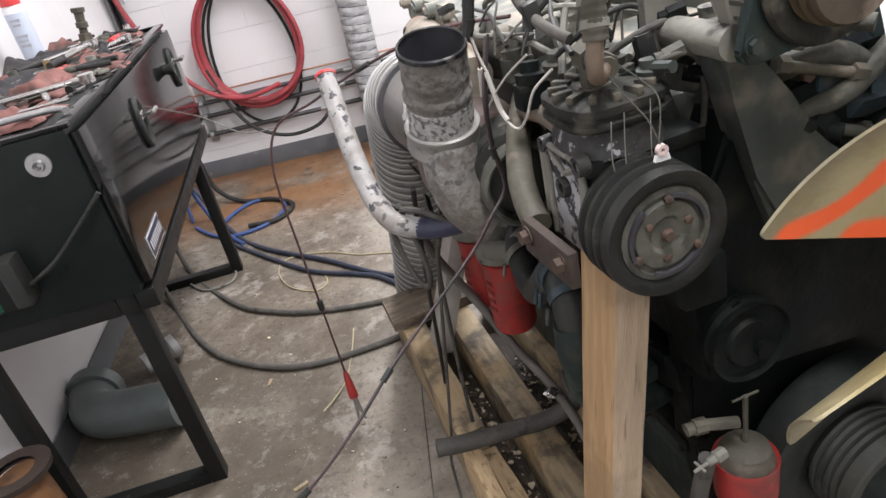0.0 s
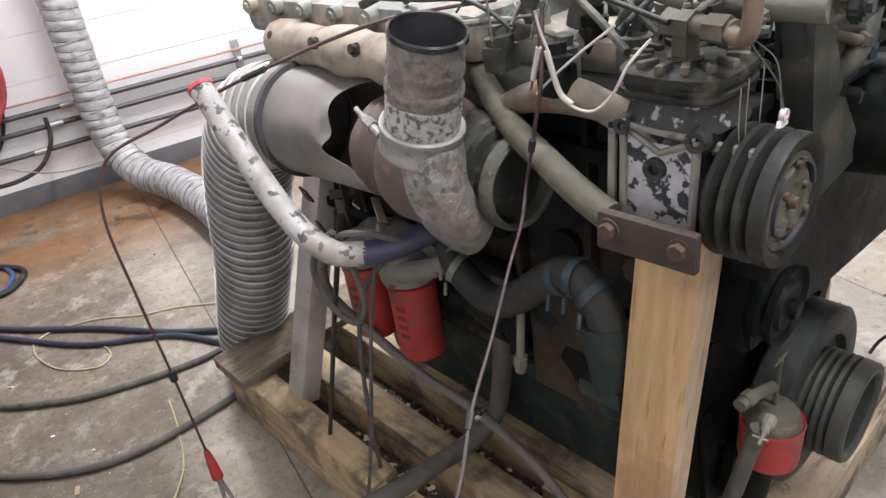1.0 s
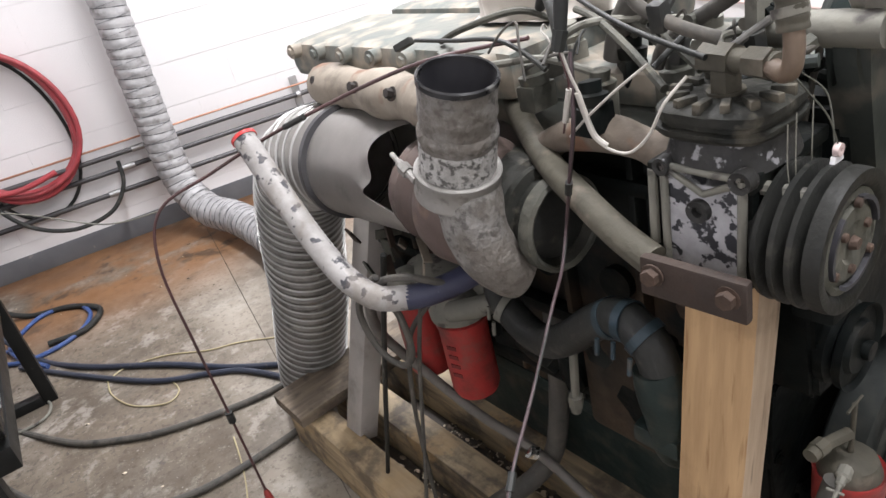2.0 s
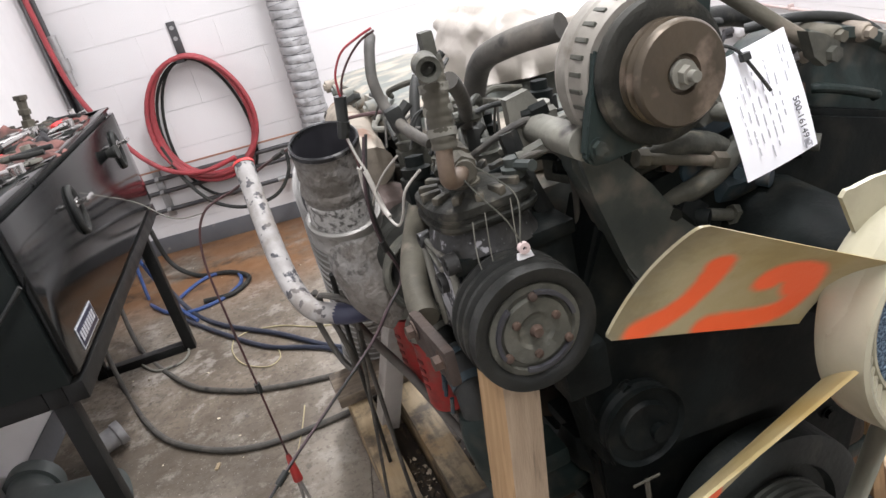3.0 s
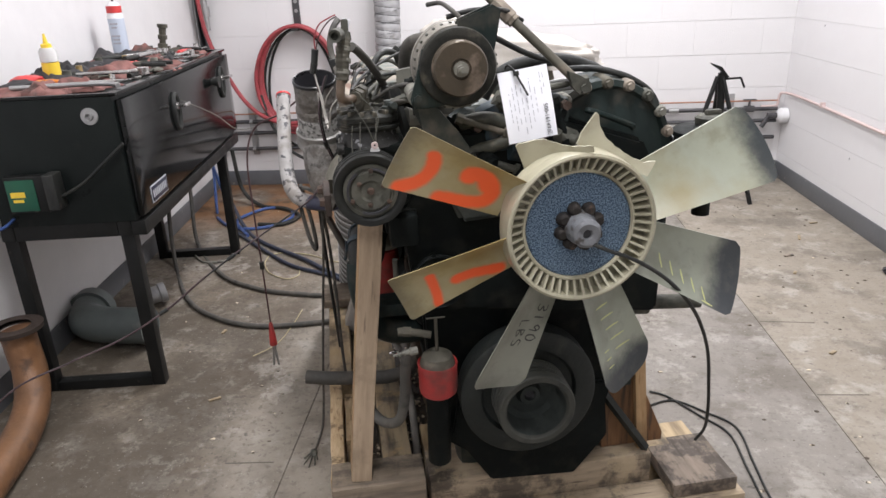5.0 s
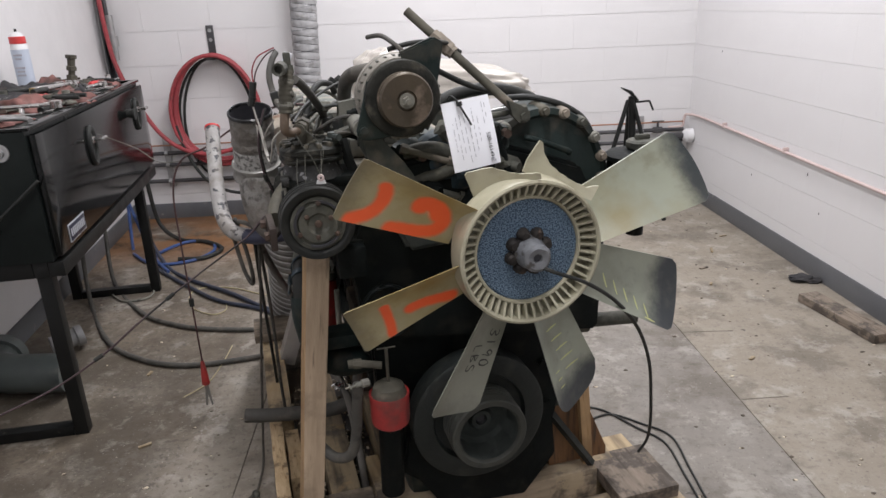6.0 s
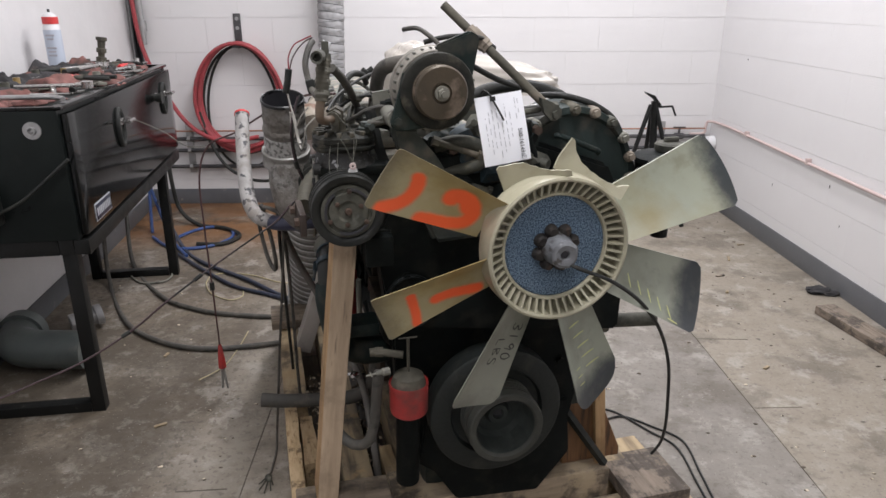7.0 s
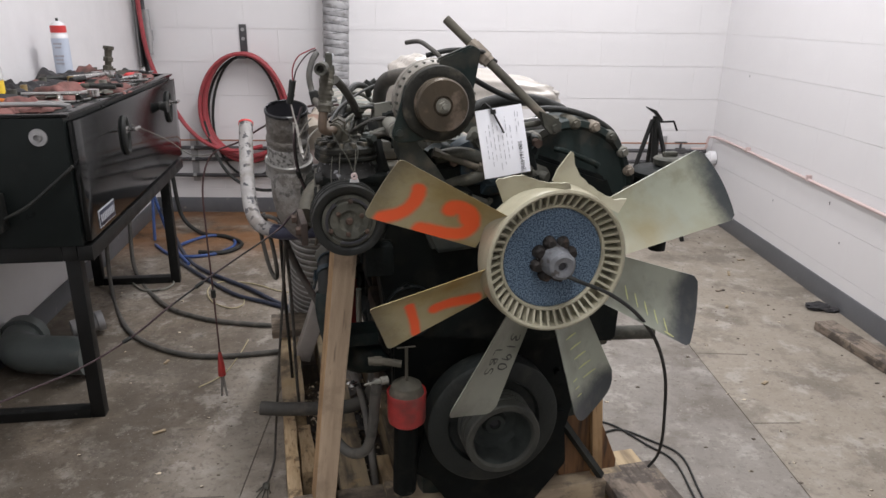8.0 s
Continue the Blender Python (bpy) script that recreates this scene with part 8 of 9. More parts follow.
lump(bm, (0, 0, 0.014), (0.055, 0.035, 0.016), 61, 0.5, 3)
lump(bm, (0.05, -0.03, 0.010), (0.04, 0.018, 0.011), 62, 0.5, 3)
solo("oily_rag", bm, M["darkrag"], "small black oily rag beside the wall", "rag", m=pose(2.97, 2.23, 0), smooth=60)
rng = random.Random(77)
for k, (x, y, ln, yw) in enumerate([(2.744, 2.69, 0.07, 70), (2.60, 2.45, 0.05, 20), (2.55, 2.25, 0.03, 60), (2.9, 2.9, 0.04, 10), (2.40, 1.55, 0.03, 40), (0.30, 1.25, 0.04, 30), (0.16, 1.72, 0.03, 80)]):
    bm = bmesh.new()
    box(bm, (-ln / 2, -0.006, 0.0003), (ln / 2, 0.006, 0.006), 0.0015)
    rough_up(bm, 0.002, 40, k)
    for v in bm.verts:
        v.co.z = max(v.co.z, 0.0003)
    solo("wood_chip", bm, M["oilwood"] if k != 1 else M["pinegrey"], "dark splinter lying on the concrete", "splinter", "floor litter", m=pose(x, y, 0, 0, 0, yw))
bm = bmesh.new()
for k in range(240):
    x, y = rng.choice([rng.uniform(2.1, 3.0), rng.uniform(-0.3, 0.6), rng.uniform(1.75, 2.9)]), rng.uniform(0.7, 3.6)
    s = rng.uniform(0.0015, 0.006)
    lump(bm, (x, y, s * 0.3), (s * rng.uniform(0.8, 1.8), s, s * 0.4), k, 0.4, 1)
solo("floor_dirt", bm, M["chips"], "scattered crumbs of dirt on the concrete", "dirt", kind="stuff")

# ---- pipes along the left wall ----
pv = thing("pvc_elbow", "grey plastic pipe elbow lying by the wall", "pipe", m=BN)
bm = bmesh.new()
sweep(bm, spline([(-0.13, 0.29, 0.085), (-0.22, 0.305, 0.085), (-0.33, 0.33, 0.085), (-0.39, 0.37, 0.085), (-0.415, 0.44, 0.085), (-0.418, 0.50, 0.085)], 8), 0.07, 26)
part("bend", bm, M["pvc"], pv)
bm = bmesh.new()
lathe(bm, [(0, 0.07), (0, 0.084), (0.05, 0.084), (0.05, 0.07)], (-0.417, 0.45, 0.085), (-0.42, 1.0, 0.085), 30)
part("socket_end", bm, M["pvc"], pv)
bm = bmesh.new()
lathe(bm, [(0, 0.03), (0, 0.036), (0.09, 0.036), (0.095, 0.042), (0.12, 0.042), (0.12, 0.03)], (-0.30, 0.62, 0.045), (-0.16, 0.70, 0.06), 22)
solo("small_pipe_end", bm, M["duct"], "pale ribbed pipe end on the floor", "pipe", m=BN)
rp = thing("rusty_pipe", "rust-brown exhaust pipe bend with a flange", "pipe", m=BN)
bm = bmesh.new()
sweep(bm, spline([(-0.36, -0.135, 0.31), (-0.352, -0.14, 0.25), (-0.335, -0.165, 0.17), (-0.315, -0.235, 0.10), (-0.30, -0.36, 0.062), (-0.29, -0.55, 0.053), (-0.28, -0.75, 0.053)], 8), 0.05, 26)
rough_up(bm, 0.001, 30, 2)
part("bend", bm, M["rustpipe"], rp)
bm = bmesh.new()
lathe(bm, [(0, 0.045), (0, 0.078), (0.014, 0.080), (0.014, 0.045)], (-0.361, -0.133, 0.308), (-0.363, -0.13, 0.5), 30)
part("flange", bm, M["rust"], rp, "dark rusty flange")

# ---- cables and hoses on the floor ----


def floor_line(name, pts, r, mt, label, z=None):
    P = [(p[0], p[1], (p[2] if len(p) > 2 else r + 0.001)) for p in pts]
    solo(name, tube(P, r, 8, 10), M[mt], label, "hose" if r > 0.007 else "wire")


floor_line("black_cable", [(-0.42, 2.9, 0.5), (-0.40, 2.85, 0.25), (-0.33, 2.68), (-0.05, 2.27), (0.15, 2.12), (0.32, 2.06), (0.55, 2.03), (0.75, 2.06)], 0.0100, "dustrub", "thick black cable curving over the floor")
floor_line("black_cable", [(-0.42, 2.75, 0.52), (-0.41, 2.6, 0.25), (-0.34, 2.42), (-0.10, 2.0), (0.10, 1.82), (0.30, 1.75), (0.55, 1.785), (0.74, 1.85)], 0.0100, "dustrub", "thick black cable curving over the floor")
floor_line("dark_blue_hose", [(-0.36, 3.2, 0.2), (-0.17, 2.95), (0.02, 2.69), (0.30, 2.45), (0.50, 2.25), (0.70, 2.10)], 0.0105, "navy", "dark blue hose on the floor")
floor_line("dark_blue_hose", [(-0.20, 2.88), (0.04, 2.60), (0.25, 2.38), (0.42, 2.28), (0.53, 2.20), (0.66, 2.02)], 0.0095, "navy", "dark blue hose on the floor")
floor_line("blue_air_line", [(-0.45, 3.3, 0.55), (-0.46, 3.35, 0.3), (-0.44, 3.25), (-0.36, 3.08), (-0.20, 2.92), (-0.02, 2.95), (0.06, 3.10), (0.0, 3.26), (-0.14, 3.28), (-0.24, 3.12), (-0.22, 2.98, 0.02), (-0.10, 2.8)], 0.009, "bluewire", "bright blue air line looped on the floor")
floor_line("blue_air_line", [(-0.42, 3.15, 0.55), (-0.40, 3.2, 0.3), (-0.32, 3.18), (-0.24, 3.04)], 0.009, "bluewire", "bright blue air line hanging under the box")
floor_line("black_hose", [(-0.35, 3.4, 0.35), (-0.33, 3.42, 0.1), (-0.20, 3.34), (-0.02, 3.26), (0.10, 3.12), (0.04, 2.98), (-0.1, 2.98)], 0.012, "rubber", "black hose looped on the floor")
floor_line("yellow_wire", [(0.10, 2.52), (0.16, 2.56), (0.30, 2.53), (0.44, 2.44), (0.55, 2.40), (0.68, 2.32)], 0.0028, "yellow", "pale yellow wire on the floor")
floor_line("yellow_wire", [(0.10, 2.52), (0.11, 2.42), (0.17, 2.30), (0.27, 2.23), (0.315, 2.27), (0.30, 2.35)], 0.0028, "yellow", "pale yellow wire on the floor")
floor_line("yellow_wire", [(0.35, 1.50, 0.02), (0.40, 1.62), (0.42, 1.76), (0.425, 1.91)], 0.0022, "yellow", "pale yellow wire on the floor")
floor_line("thin_coil", [(-0.30, 2.55), (-0.20, 2.44), (-0.10, 2.46), (-0.10, 2.56), (-0.22, 2.62), (-0.31, 2.56)], 0.005, "dust", "grey cable ring under the stand")
floor_line("black_lead", [(1.70, 1.22), (1.78, 1.25), (1.86, 1.19), (1.93, 1.11), (1.925, 0.95), (1.92, 0.80), (1.94, 0.6)], 0.0033, "rubber", "thin black lead on the floor")
floor_line("black_lead", [(1.72, 1.30), (1.77, 1.27), (1.84, 1.17), (1.90, 1.08), (1.90, 0.92), (1.90, 0.78), (1.92, 0.58)], 0.0033, "rubber", "thin black lead on the floor")

# ---- marks on the fan ----


def blade_point(r, w, off):
    tt = (r - 0.118) / (0.345 - 0.118)
    half, st = 0.050 + 0.021 * tt, radians(38 - 8 * tt)
    c, camber = w * half, 0.010 * (1 - w * w)
    return Vector((r, -c * math.sin(st) + camber * math.cos(st) - 0.00175 - off, c * math.cos(st) + camber * math.sin(st)))


def blade_stroke(bm, pts, width, off=0.0008, n=6):
    P = [Vector((a, b * 0.06, 0)) for a, b in pts]
    S = spline(P, n) if len(P) > 2 else [P[0].lerp(P[1], k / n) for k in range(n + 1)]
    rows = []
    for i, p in enumerate(S):
        t = S[min(i + 1, len(S) - 1)] - S[max(i - 1, 0)]
        nrm = Vector((-t.y, t.x, 0)).normalized()
        f = i / (len(S) - 1)
        wd = width * (0.55 + 0.45 * math.sin(math.pi * min(1, max(0, f * 1.0)))) * (1 + 0.18 * noise.noise(Vector((f * 7, width * 90, pts[0][0] * 50))))
        rows.append([blade_point(q.x, max(-0.97, min(0.97, q.y / 0.06)), off) for q in (p - nrm * wd / 2, p, p + nrm * wd / 2)])
    vs = [[bm.verts.new(q) for q in row] for row in rows]
    for a, b in zip(vs, vs[1:]):
        for k in range(2):
            bm.faces.new((a[k], a[k + 1], b[k + 1], b[k]))


def blade_paint(deg, name, strokes, mt, label):
    for pts, w in strokes:
        bm = bmesh.new()
        blade_stroke(bm, pts, w)
        part(name, bm, M[mt], fan, label, m=blades[deg].matrix_basis.copy())


# hand-lettered weight: characters run outward along the blade, their tops towards its leading side
GLYPHS = {"3": [[(0, 1), (0.7, 1), (0.9, 0.75), (0.35, 0.55), (0.95, 0.3), (0.6, 0), (0, 0.1)]], "1": [[(0.4, 1), (0.45, 0)]],
          "9": [[(0.9, 0.85), (0.4, 1), (0.1, 0.7), (0.45, 0.5), (0.9, 0.8), (0.8, 0)]], "0": [[(0.45, 1), (0.05, 0.6), (0.2, 0.05), (0.75, 0.1), (0.9, 0.6), (0.45, 1)]],
          "L": [[(0, 1), (0, 0)], [(0, 0), (0.8, 0)]], "B": [[(0, 0), (0, 1)], [(0, 1), (0.8, 0.8), (0.1, 0.5), (0.9, 0.25), (0, 0)]],
          "S": [[(0.9, 0.9), (0.3, 1), (0.1, 0.7), (0.8, 0.4), (0.7, 0.05), (0, 0.1)]]}
for word, r0, w0, pitch in (("3190", 0.158, -0.40, 0.0205), ("LBS", 0.192, 0.16, 0.0190)):
    for k, ch in enumerate(word):
        bm = bmesh.new()
        for line in GLYPHS[ch]:
            blade_stroke(bm, [(r0 + k * pitch + u * 0.0135, w0 - v * 0.40) for u, v in line], 0.0032)
        part("marker_letter", bm, M["paintblack"], fan, "black marker character", m=blades[246].matrix_basis.copy())
blade_paint(291, "marker_bar", [([(0.165 + 0.024 * k, 0.34 - 0.06 * k), (0.172 + 0.024 * k, -0.26 - 0.06 * k)], 0.0032) for k in range(5)] + [([(0.245 + 0.017 * k, 0.62), (0.249 + 0.017 * k, 0.36)], 0.0024) for k in range(3)], "paintyellow", "pale yellow marker bar")
blade_paint(336, "marker_bar", [([(0.170 + 0.023 * k, -0.08 + 0.14 * k), (0.178 + 0.023 * k, 0.38 + 0.12 * k)], 0.0032) for k in range(5)] + [([(0.262, 0.88), (0.285, 0.92)], 0.003)], "paintyellow", "pale yellow marker bar")

# ---- card tag ----
bl, br, tl = Vector((-0.077, 0.170, 0.994)), Vector((0.010, 0.170, 1.006)), Vector((-0.099, 0.190, 1.113))
ex = (br - bl).normalized()
ez = ex.cross(tl - bl).normalized()
ey = ez.cross(ex)
TW, TH = (br - bl).length, (tl - bl).dot(ey)
TM = Matrix((ex, ey, ez)).transposed().to_4x4()
TM.translation = bl
tag = thing("paper_tag", "white printed card tag tied to the engine", "tag", m=ENG @ TM)
bm = bmesh.new()
bmesh.ops.create_grid(bm, x_segments=8, y_segments=10, size=0.5)
for v in bm.verts:
    x, y = (v.co.x + 0.5) * TW, (v.co.y + 0.5) * TH
    v.co = Vector((x, y, 0.003 * math.sin(x / TW * 3.0) + 0.002 * math.sin(y / TH * 4)))
bmesh.ops.solidify(bm, geom=bm.faces[:], thickness=0.0006)
part("card", bm, M["paper"], tag)


def text_mesh(body, size):
    cu = bpy.data.curves.new("text", "FONT")
    cu.body, cu.size, cu.align_x, cu.align_y = body, size, "CENTER", "CENTER"
    cu.extrude = 0.0002
    ob = bpy.data.objects.new("text", cu)
    scene.collection.objects.link(ob)
    dg = bpy.context.evaluated_depsgraph_get()
    me = bpy.data.meshes.new_from_object(ob.evaluated_get(dg))
    bpy.data.objects.remove(ob)
    me.materials.clear()
    me.materials.append(M["ink"])
    return me


ob = new("number_text", text_mesh("500-16149", 0.0102))
ob.parent = tag
ob["label"] = "printed number 500-16149"
ob.matrix_basis = pose(TW - 0.0150, 0.0360, 0.0062, 0, 0, -90)
rng = random.Random(4)
for k, (x, y0, y1) in enumerate([(0.012, 0.035, 0.085), (0.019, 0.02, 0.095), (0.026, 0.03, 0.098), (0.034, 0.012, 0.10), (0.042, 0.02, 0.092), (0.050, 0.03, 0.105), (0.058, 0.045, 0.095), (0.070, 0.075, 0.112), (0.075, 0.085, 0.110)]):
    bm = bmesh.new()
    y = y0
    while y < y1:
        ln = rng.uniform(0.004, 0.013)
        box(bm, (x, y, 0.0052), (x + 0.0009, min(y + ln, y1), 0.0056))
        y += ln + rng.uniform(0.0015, 0.009)
    part("print_bar", bm, M["inkgrey"], tag, "unreadable grey print")
bm = bmesh.new()
for k in range(28):
    x, y = rng.randrange(5), rng.randrange(5)
    box(bm, (TW - 0.0185 + x * 0.0018, 0.004 + y * 0.0018, 0.0055), (TW - 0.0169 + x * 0.0018, 0.0056 + y * 0.0018, 0.0058))
part("dark_square", bm, M["inkgrey"], tag, "small speckled dark square")
bm = bmesh.new()
sweep(bm, spline([(0.030, TH - 0.006, 0.008), (0.034, TH - 0.018, 0.010), (0.040, TH - 0.034, 0.011), (0.044, TH - 0.046, 0.012)], 6), 0.0018, 8)
sweep(bm, spline([(0.030, TH - 0.006, 0.008), (0.026, TH + 0.004, 0.004), (0.022, TH + 0.010, -0.008), (0.02, TH + 0.006, -0.02)], 6), 0.0018, 8)
box(bm, (0.026, TH - 0.010, 0.005), (0.035, TH - 0.002, 0.012), 0.001)
part("cable_tie", bm, M["rubber"], tag, "black cable tie")

# ---- pale plastic bag behind the alternator ----
bm = bmesh.new()
r = bmesh.ops.create_icosphere(bm, subdivisions=5, radius=1.0)
for v in r["verts"]:
    q = v.co * 2.1
    k = 1 + 0.08 * noise.noise(q) + 0.05 * noise.noise(q * 2.7) + 0.05 * abs(noise.noise(q * 5.3))
    sq_ = Vector((math.copysign(abs(v.co.x) ** 0.55, v.co.x), math.copysign(abs(v.co.y) ** 0.6, v.co.y), math.copysign(abs(v.co.z) ** 0.6, v.co.z)))
    # tall tied end towards the alternator, a long low body away from it
    f = min(1.0, max(0.0, (sq_.x + 0.78) / 0.5))
    top = 0.137 - 0.050 * f * f * (3 - 2 * f) - 0.040 * max(0.0, sq_.x)
    v.co = Vector((0.060 + sq_.x * 0.215 * k, 0.72 + sq_.y * 0.14 * k, 1.063 + max(0.0, sq_.z) * top * k + min(0.0, sq_.z) * 0.001))
solo("plastic_bag", bm, M["bag"], "crumpled pale plastic bag over the engine top", "plastic bag", m=ENG, smooth=180)

# ---- fluid reservoir ----
bm = bmesh.new()
lathe(bm, [(0.0, 0.0), (0.0, 0.055), (0.004, 0.062), (0.085, 0.064), (0.09, 0.069), (0.098, 0.069), (0.102, 0.064), (0.108, 0.03), (0.108, 0.0)], (0.346, 0.262, 0.875), (0.346, 0.262, 2), 36)
res = part("fluid_reservoir", bm, M["grime"], engine, "black round fluid reservoir with a screw cap")
bm = bmesh.new()
lathe(bm, [(0.0, 0.0), (0.0, 0.024), (0.004, 0.032), (0.016, 0.033), (0.02, 0.028), (0.022, 0.0)], (0.352, 0.262, 0.982), (0.352, 0.262, 2), 14)
box(bm, (0.336, 0.256, 1.002), (0.368, 0.268, 1.013), 0.004)
part("reservoir_cap", bm, M["dustdk"], res, "ribbed grey cap")
bm = bmesh.new()
box(bm, (0.22, 0.262, 0.89), (0.29, 0.275, 0.93), 0.004)
part("reservoir_bracket", bm, M["grime"], engine)
bm = bmesh.new()
rod(bm, (0.346, 0.262, 0.80), (0.346, 0.262, 0.876), 0.018, seg=14)
part("reservoir_post", bm, M["grime"], engine)

# ---- wires and hoses about the engine ----


def eline(name, pts, r, mt, label="", parent=engine):
    return part(name, tube(pts, r, 8, 8 if r < 0.006 else 12), M[mt], parent, label)


# black hose stub lying across the rails
eline("stub_hose", [(-0.527, 0.785, 0.212), (-0.46, 0.775, 0.205), (-0.36, 0.765, 0.20), (-0.28, 0.75, 0.205), (-0.225, 0.735, 0.24), (-0.205, 0.72, 0.33), (-0.20, 0.70, 0.48), (-0.20, 0.69, 0.60)], 0.0195, "dustrub", "black hose with an open end")
# black disc over the closed end, painted as the shade of an opening
bm = bmesh.new()
lathe(bm, [(-0.0008, 0.0), (-0.0008, 0.014)], (-0.5275, 0.785, 0.212), (-0.46, 0.775, 0.205), 16)
part("stub_bore", bm, M["ink"], engine)
eline("long_hose", [(-0.43, 0.83, 0.73), (-0.425, 0.90, 0.66), (-0.39, 0.965, 0.545), (-0.335, 0.95, 0.43), (-0.29, 0.86, 0.33), (-0.25, 0.75, 0.262), (-0.243, 0.62, 0.205), (-0.243, 0.54, 0.15), (-0.245, 0.48, 0.09)], 0.010, "palerub", "long dusty grey hose sagging into the crate")
loop = [(-0.478, 0.745, 0.792), (-0.49, 0.78, 0.76), (-0.487, 0.815, 0.70), (-0.475, 0.81, 0.63), (-0.46, 0.775, 0.605), (-0.455, 0.745, 0.64), (-0.462, 0.735, 0.71), (-0.475, 0.74, 0.78), (-0.45, 0.70, 0.79), (-0.40, 0.665, 0.765), (-0.35, 0.65, 0.775)]
eline("cable_loop", loop, 0.0055, "dustrub", "grey cable looped over the bent pipe")
eline("hanging_cable", [(-0.44, 0.775, 0.80), (-0.44, 0.835, 0.66), (-0.438, 0.905, 0.50), (-0.433, 1.0, 0.28), (-0.43, 1.07, 0.12), (-0.43, 1.10, 0.055)], 0.0048, "rubber", "black cable hanging into the crate")
eline("hanging_cable", [(-0.43, 0.70, 0.735), (-0.425, 0.80, 0.62), (-0.42, 0.86, 0.44), (-0.42, 0.88, 0.25), (-0.415, 0.90, 0.06)], 0.0045, "dustrub", "thin grey cable hanging into the crate")
eline("dangling_wire", [(-0.43, 0.72, 0.735), (-0.44, 0.76, 0.60), (-0.465, 0.80, 0.36), (-0.482, 0.84, 0.18), (-0.492, 0.88, 0.07), (-0.50, 0.83, 0.012), (-0.512, 0.76, 0.008), (-0.524, 0.70, 0.012)], 0.0035, "dustrub", "dusty wire dangling to the floor")
bm = bmesh.new()
for k in range(7):
    a = k * 0.9
    rod(bm, (-0.522, 0.71, 0.014), (-0.535 + 0.02 * math.cos(a), 0.675 + 0.03 * math.sin(a), 0.004), 0.0020, seg=5)
lump(bm, (-0.525, 0.70, 0.012), (0.010, 0.016, 0.009), 3, 0.4)
part("frayed_end", bm, M["dustdk"], engine, "frayed dark wire end")
# lead from the hub
eline("hub_lead", [(0.006, -0.020, 0.872), (0.03, -0.030, 0.862), (0.09, -0.025, 0.832), (0.162, 0.0, 0.775), (0.235, 0.045, 0.69), (0.295, 0.095, 0.585), (0.335, 0.14, 0.47), (0.365, 0.18, 0.37), (0.395, 0.235, 0.285), (0.385, 0.25, 0.245)], 0.0035, "rubber", "black lead hanging from the fan hub")
# sensor plug hanging in the open air pipe, its red wires
eline("plug_wire", [(-0.4000, 0.400, 1.152), (-0.399, 0.396, 1.175), (-0.388, 0.385, 1.197), (-0.370, 0.372, 1.208), (-0.357, 0.36, 1.214)], 0.0013, "redhose", "thin red wire")
eline("plug_wire", [(-0.3985, 0.400, 1.150), (-0.393, 0.396, 1.170), (-0.382, 0.385, 1.189), (-0.368, 0.372, 1.204), (-0.355, 0.36, 1.211)], 0.0013, "brownwire")
bm = bmesh.new()
rod(bm, (-0.4065, 0.402, 1.112), (-0.400, 0.400, 1.152), 0.0058, 0.0068, seg=12)
rod(bm, (-0.409, 0.404, 1.108), (-0.404, 0.401, 1.126), 0.0062, 0.0075, seg=8)
rough_up(bm, 0.0007, 120, 3)
part("sensor_plug", bm, M["rubber"], engine, "black sensor plug hanging beside the open pipe")
bm = bmesh.new()
box(bm, (-0.007, -0.0008, -0.022), (0.007, 0.0008, 0.016), 0.0003, Matrix.Translation((-0.345, 0.245, 1.196)) @ Euler((0.2, 0.35, 0.2)).to_matrix().to_4x4())
part("white_label", bm, M["paper"], engine, "small white paper label")
for pts, r, mt in (
    ([(-0.406, 0.403, 1.110), (-0.402, 0.399, 1.085), (-0.396, 0.394, 1.060), (-0.393, 0.390, 1.032), (-0.391, 0.378, 1.013), (-0.388, 0.352, 1.008), (-0.384, 0.331, 1.026), (-0.378, 0.317, 1.055), (-0.36, 0.305, 1.075)], 0.0015, "whitewire"),
    ([(-0.407, 0.404, 1.110), (-0.404, 0.402, 1.090), (-0.402, 0.402, 1.072), (-0.401, 0.414, 1.034), (-0.400, 0.418, 1.024)], 0.0012, "brownwire"),
    ([(-0.398, 0.412, 1.020), (-0.394, 0.392, 1.040), (-0.386, 0.362, 1.066), (-0.372, 0.335, 1.088)], 0.0013, "whitewire"),
    ([(-0.398, 0.396, 1.066), (-0.3945, 0.392, 1.042), (-0.392, 0.386, 1.022), (-0.390, 0.374, 1.0125)], 0.0030, "whitewire"),
    ([(-0.402, 0.402, 1.070), (-0.4015, 0.408, 1.052), (-0.401, 0.413, 1.036)], 0.0030, "whitewire")):
    eline("sleeved_wire", pts, r, mt, "dirty white sleeved wire")
# dark flat strap from the open pipe to the injectors
bm = bmesh.new()
box(bm, (-0.003, 0.0, -0.011), (0.003, 0.095, 0.011), 0.001, Matrix.Translation((-0.245, 0.632, 1.008)) @ Euler((radians(20), 0, radians(180))).to_matrix().to_4x4())
part("strap", bm, M["dustdk"], engine, "dark flat steel strap")
eline("black_link", [(-0.33, 0.50, 1.06), (-0.325, 0.54, 1.078), (-0.31, 0.60, 1.085), (-0.29, 0.70, 1.075), (-0.28, 0.80, 1.07)], 0.003, "rubber")
for p, e in (((-0.315, 0.78, 1.075), (1.2, 0.3, 0.5)),):
    bm = bmesh.new()
    box(bm, (-0.007, -0.005, -0.014), (0.007, 0.005, 0.014), 0.002, Matrix.Translation(p) @ Euler(e).to_matrix().to_4x4())
    part("inline_plug", bm, M["rubber"], engine, "small black connector")
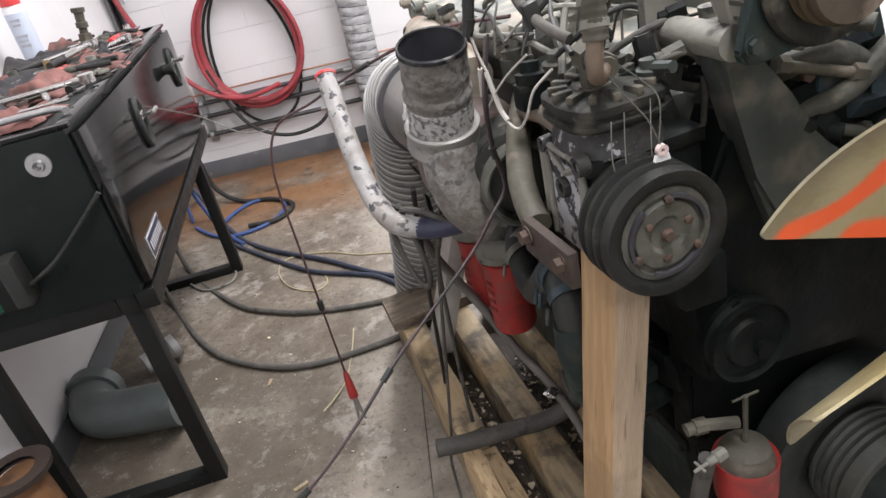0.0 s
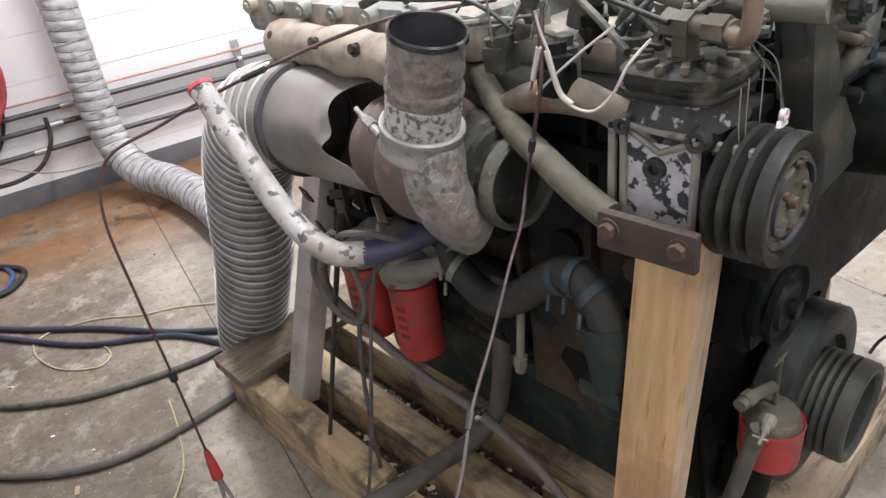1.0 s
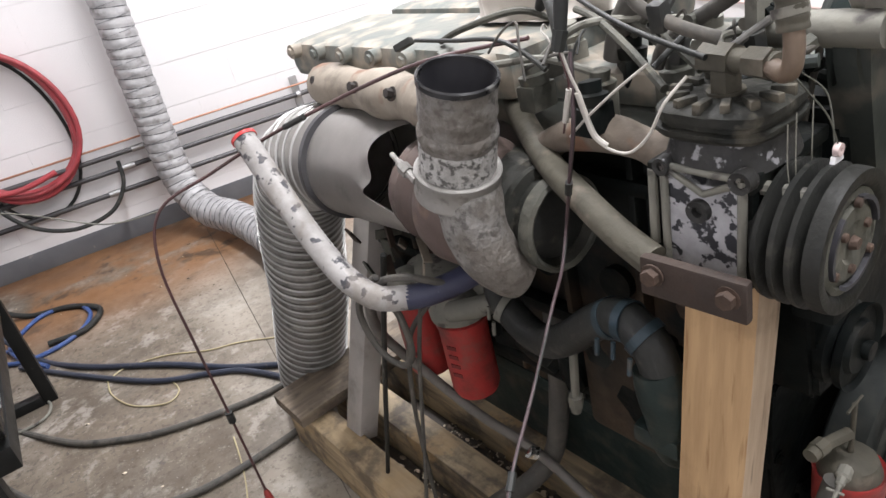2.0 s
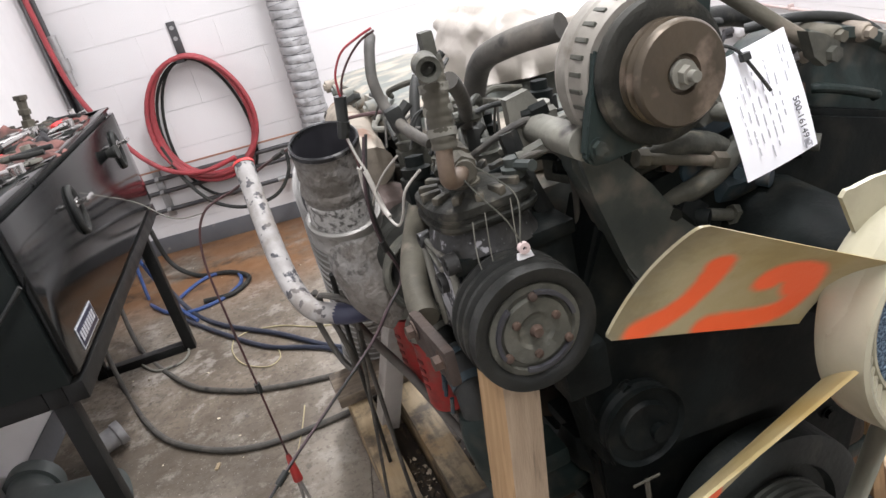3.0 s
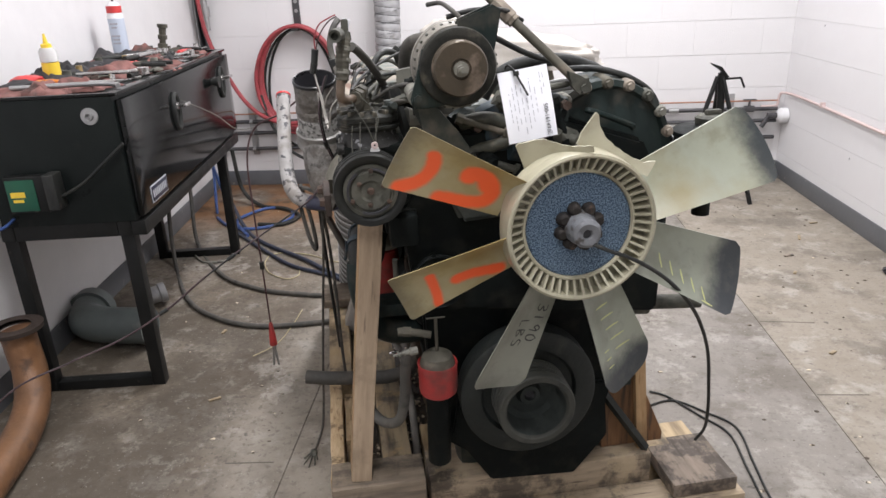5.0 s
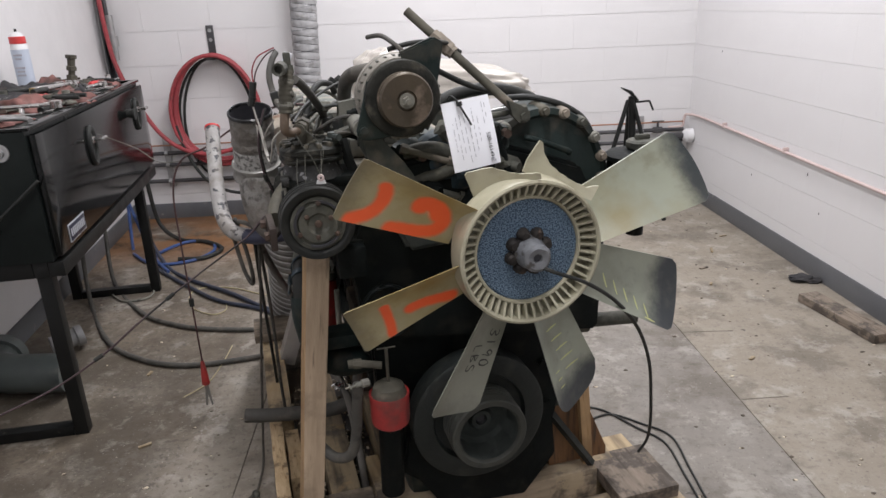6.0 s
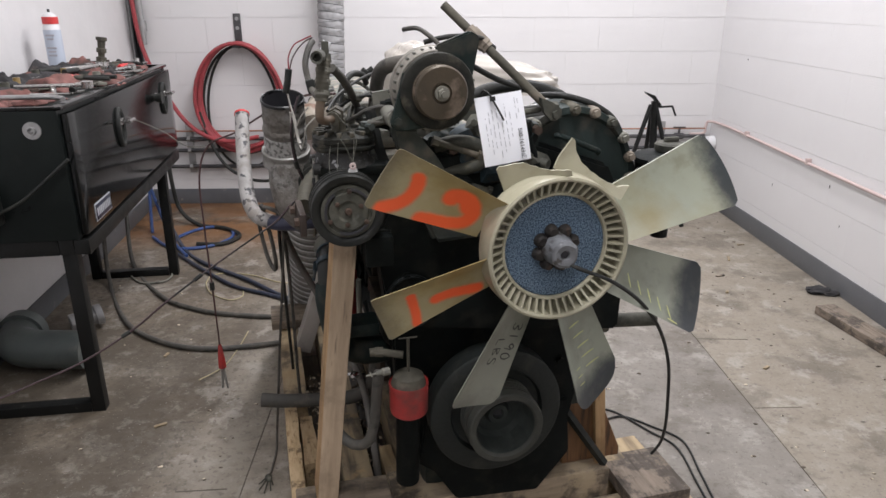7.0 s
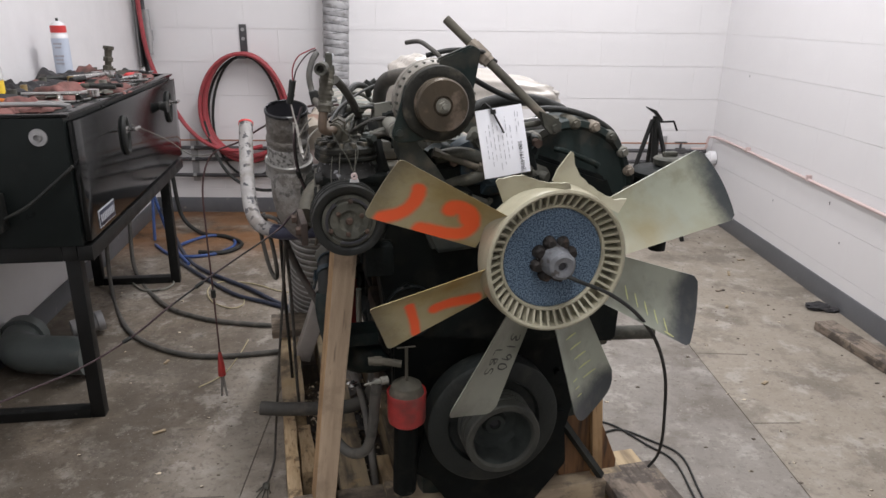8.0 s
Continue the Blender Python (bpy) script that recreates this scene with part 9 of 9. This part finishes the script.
# tangle of thin wires over the injectors
rng = random.Random(21)
for k in range(8):
    a = Vector((rng.uniform(-0.34, -0.20), rng.uniform(0.34, 0.54), rng.uniform(1.035, 1.065)))
    b = a + Vector((rng.uniform(-0.10, 0.10), rng.uniform(-0.05, 0.10), rng.uniform(-0.01, 0.03)))
    b.x = max(b.x, -0.33)
    c = a.lerp(b, 0.5) + Vector((rng.uniform(0.0, 0.03), rng.uniform(-0.03, 0.03), rng.uniform(0.012, 0.045)))
    eline("thin_wire", [a, a.lerp(c, 0.5) + Vector((0, 0, 0.008)), c, c.lerp(b, 0.5) + Vector((0, 0, 0.006)), b], rng.choice((0.0013, 0.0016, 0.002)), rng.choice(("rubber", "rubber", "dust", "whitewire", "dustrub")))
bm = bmesh.new()
lump(bm, (-0.27, 0.735, 0.285), (0.016, 0.012, 0.008), 91, 0.6, 2, 3.0)
part("foil_scrap", bm, M["chrome"], engine, "scrap of bright foil")

# ---- test leads (world coordinates) ----
lead = thing("test_lead", "thin dark twin test lead strung from the engine to the floor", "wire")
EP = lambda u, v, z: ENG @ Vector((u, v, z))
pts = [EP(*q) for q in [(-0.386, 0.41, 1.10), (-0.404, 0.40, 1.04), (-0.400, 0.42, 0.97), (-0.383, 0.45, 0.902), (-0.418, 0.43, 0.873), (-0.452, 0.42, 0.842), (-0.532, 0.38, 0.803), (-0.598, 0.35, 0.769), (-0.665, 0.31, 0.734), (-0.732, 0.30, 0.686), (-0.829, 0.30, 0.631), (-0.941, 0.30, 0.589), (-1.07, 0.30, 0.53), (-1.22, 0.31, 0.36), (-1.36, 0.33, 0.012)]]
part("lead_wire", tube(pts, 0.0019, 8, 8), M["pinkwire"], lead, "mauve wire")
part("lead_wire", tube([p + Vector((0.003, 0.002, 0.0015)) for p in pts], 0.0018, 8, 8), M["rubber"], lead)
for p, q in ((pts[7], pts[8]), (pts[9], pts[10]), (pts[2], pts[3])):
    bm = bmesh.new()
    rod(bm, p, p + (q - p).normalized() * 0.018, 0.0042, seg=8)
    part("joint", bm, M["rubber"], lead, "taped joint")

cl = thing("clip_lead", "thin brown lead hanging down with a red alligator clip", "wire")
pts = [EP(-0.30, 0.55, 1.085), EP(-0.36, 0.72, 1.06), Vector((0.716, 1.216, 0.987)), Vector((0.60, 1.36, 0.915)), Vector((0.50, 1.42, 0.865)), Vector((0.462, 1.42, 0.77)), Vector((0.46, 1.415, 0.60)), Vector((0.463, 1.412, 0.42)), Vector((0.465, 1.41, 0.20))]
part("lead_wire", tube(pts, 0.0028, 8, 8), M["brownwire"], cl)
for a, b, r in (((0.463, 1.412, 0.40), (0.463, 1.412, 0.425), 0.008), (pts[2], pts[2] + Vector((0.025, -0.04, 0.016)), 0.0048)):
    bm = bmesh.new()
    rod(bm, a, b, r, seg=8)
    part("joint", bm, M["rubber"], cl, "dark inline connector")
bm = bmesh.new()
lathe(bm, [(0, 0.004), (0.01, 0.007), (0.05, 0.011), (0.085, 0.013), (0.088, 0.009)], (0.465, 1.41, 0.205), (0.468, 1.405, 0.0), 14)
part("red_boot", bm, M["red"], cl, "red rubber boot")
bm = bmesh.new()
for s in (-1, 1):
    rod(bm, (0.467, 1.407, 0.12), (0.470 + s * 0.009, 1.40, 0.045), 0.0058, 0.0035, seg=8)
part("jaws", bm, M["aluclean"], cl, "bright clip jaws")
solo("thin_wire", tube([BN @ Vector((0.06, 0.52, 0.885)), Vector((0.25, 1.75, 0.85)), Vector((0.40, 1.52, 0.845)), Vector((0.50, 1.42, 0.865))], 0.0014, 8, 6), M["dust"], "very thin grey wire from the tool box", "wire")
solo("blue_cable", tube([(-0.335, 0.55, 0.80), (-0.22, 0.80, 0.70), (-0.15, 1.033, 0.668), (-0.22, 1.231, 0.635), (-0.33, 1.42, 0.62), (-0.42, 1.50, 0.62)], 0.005, 8, 8), M["bluewire"], "blue cable draped along the wall beside the stand", "cable")
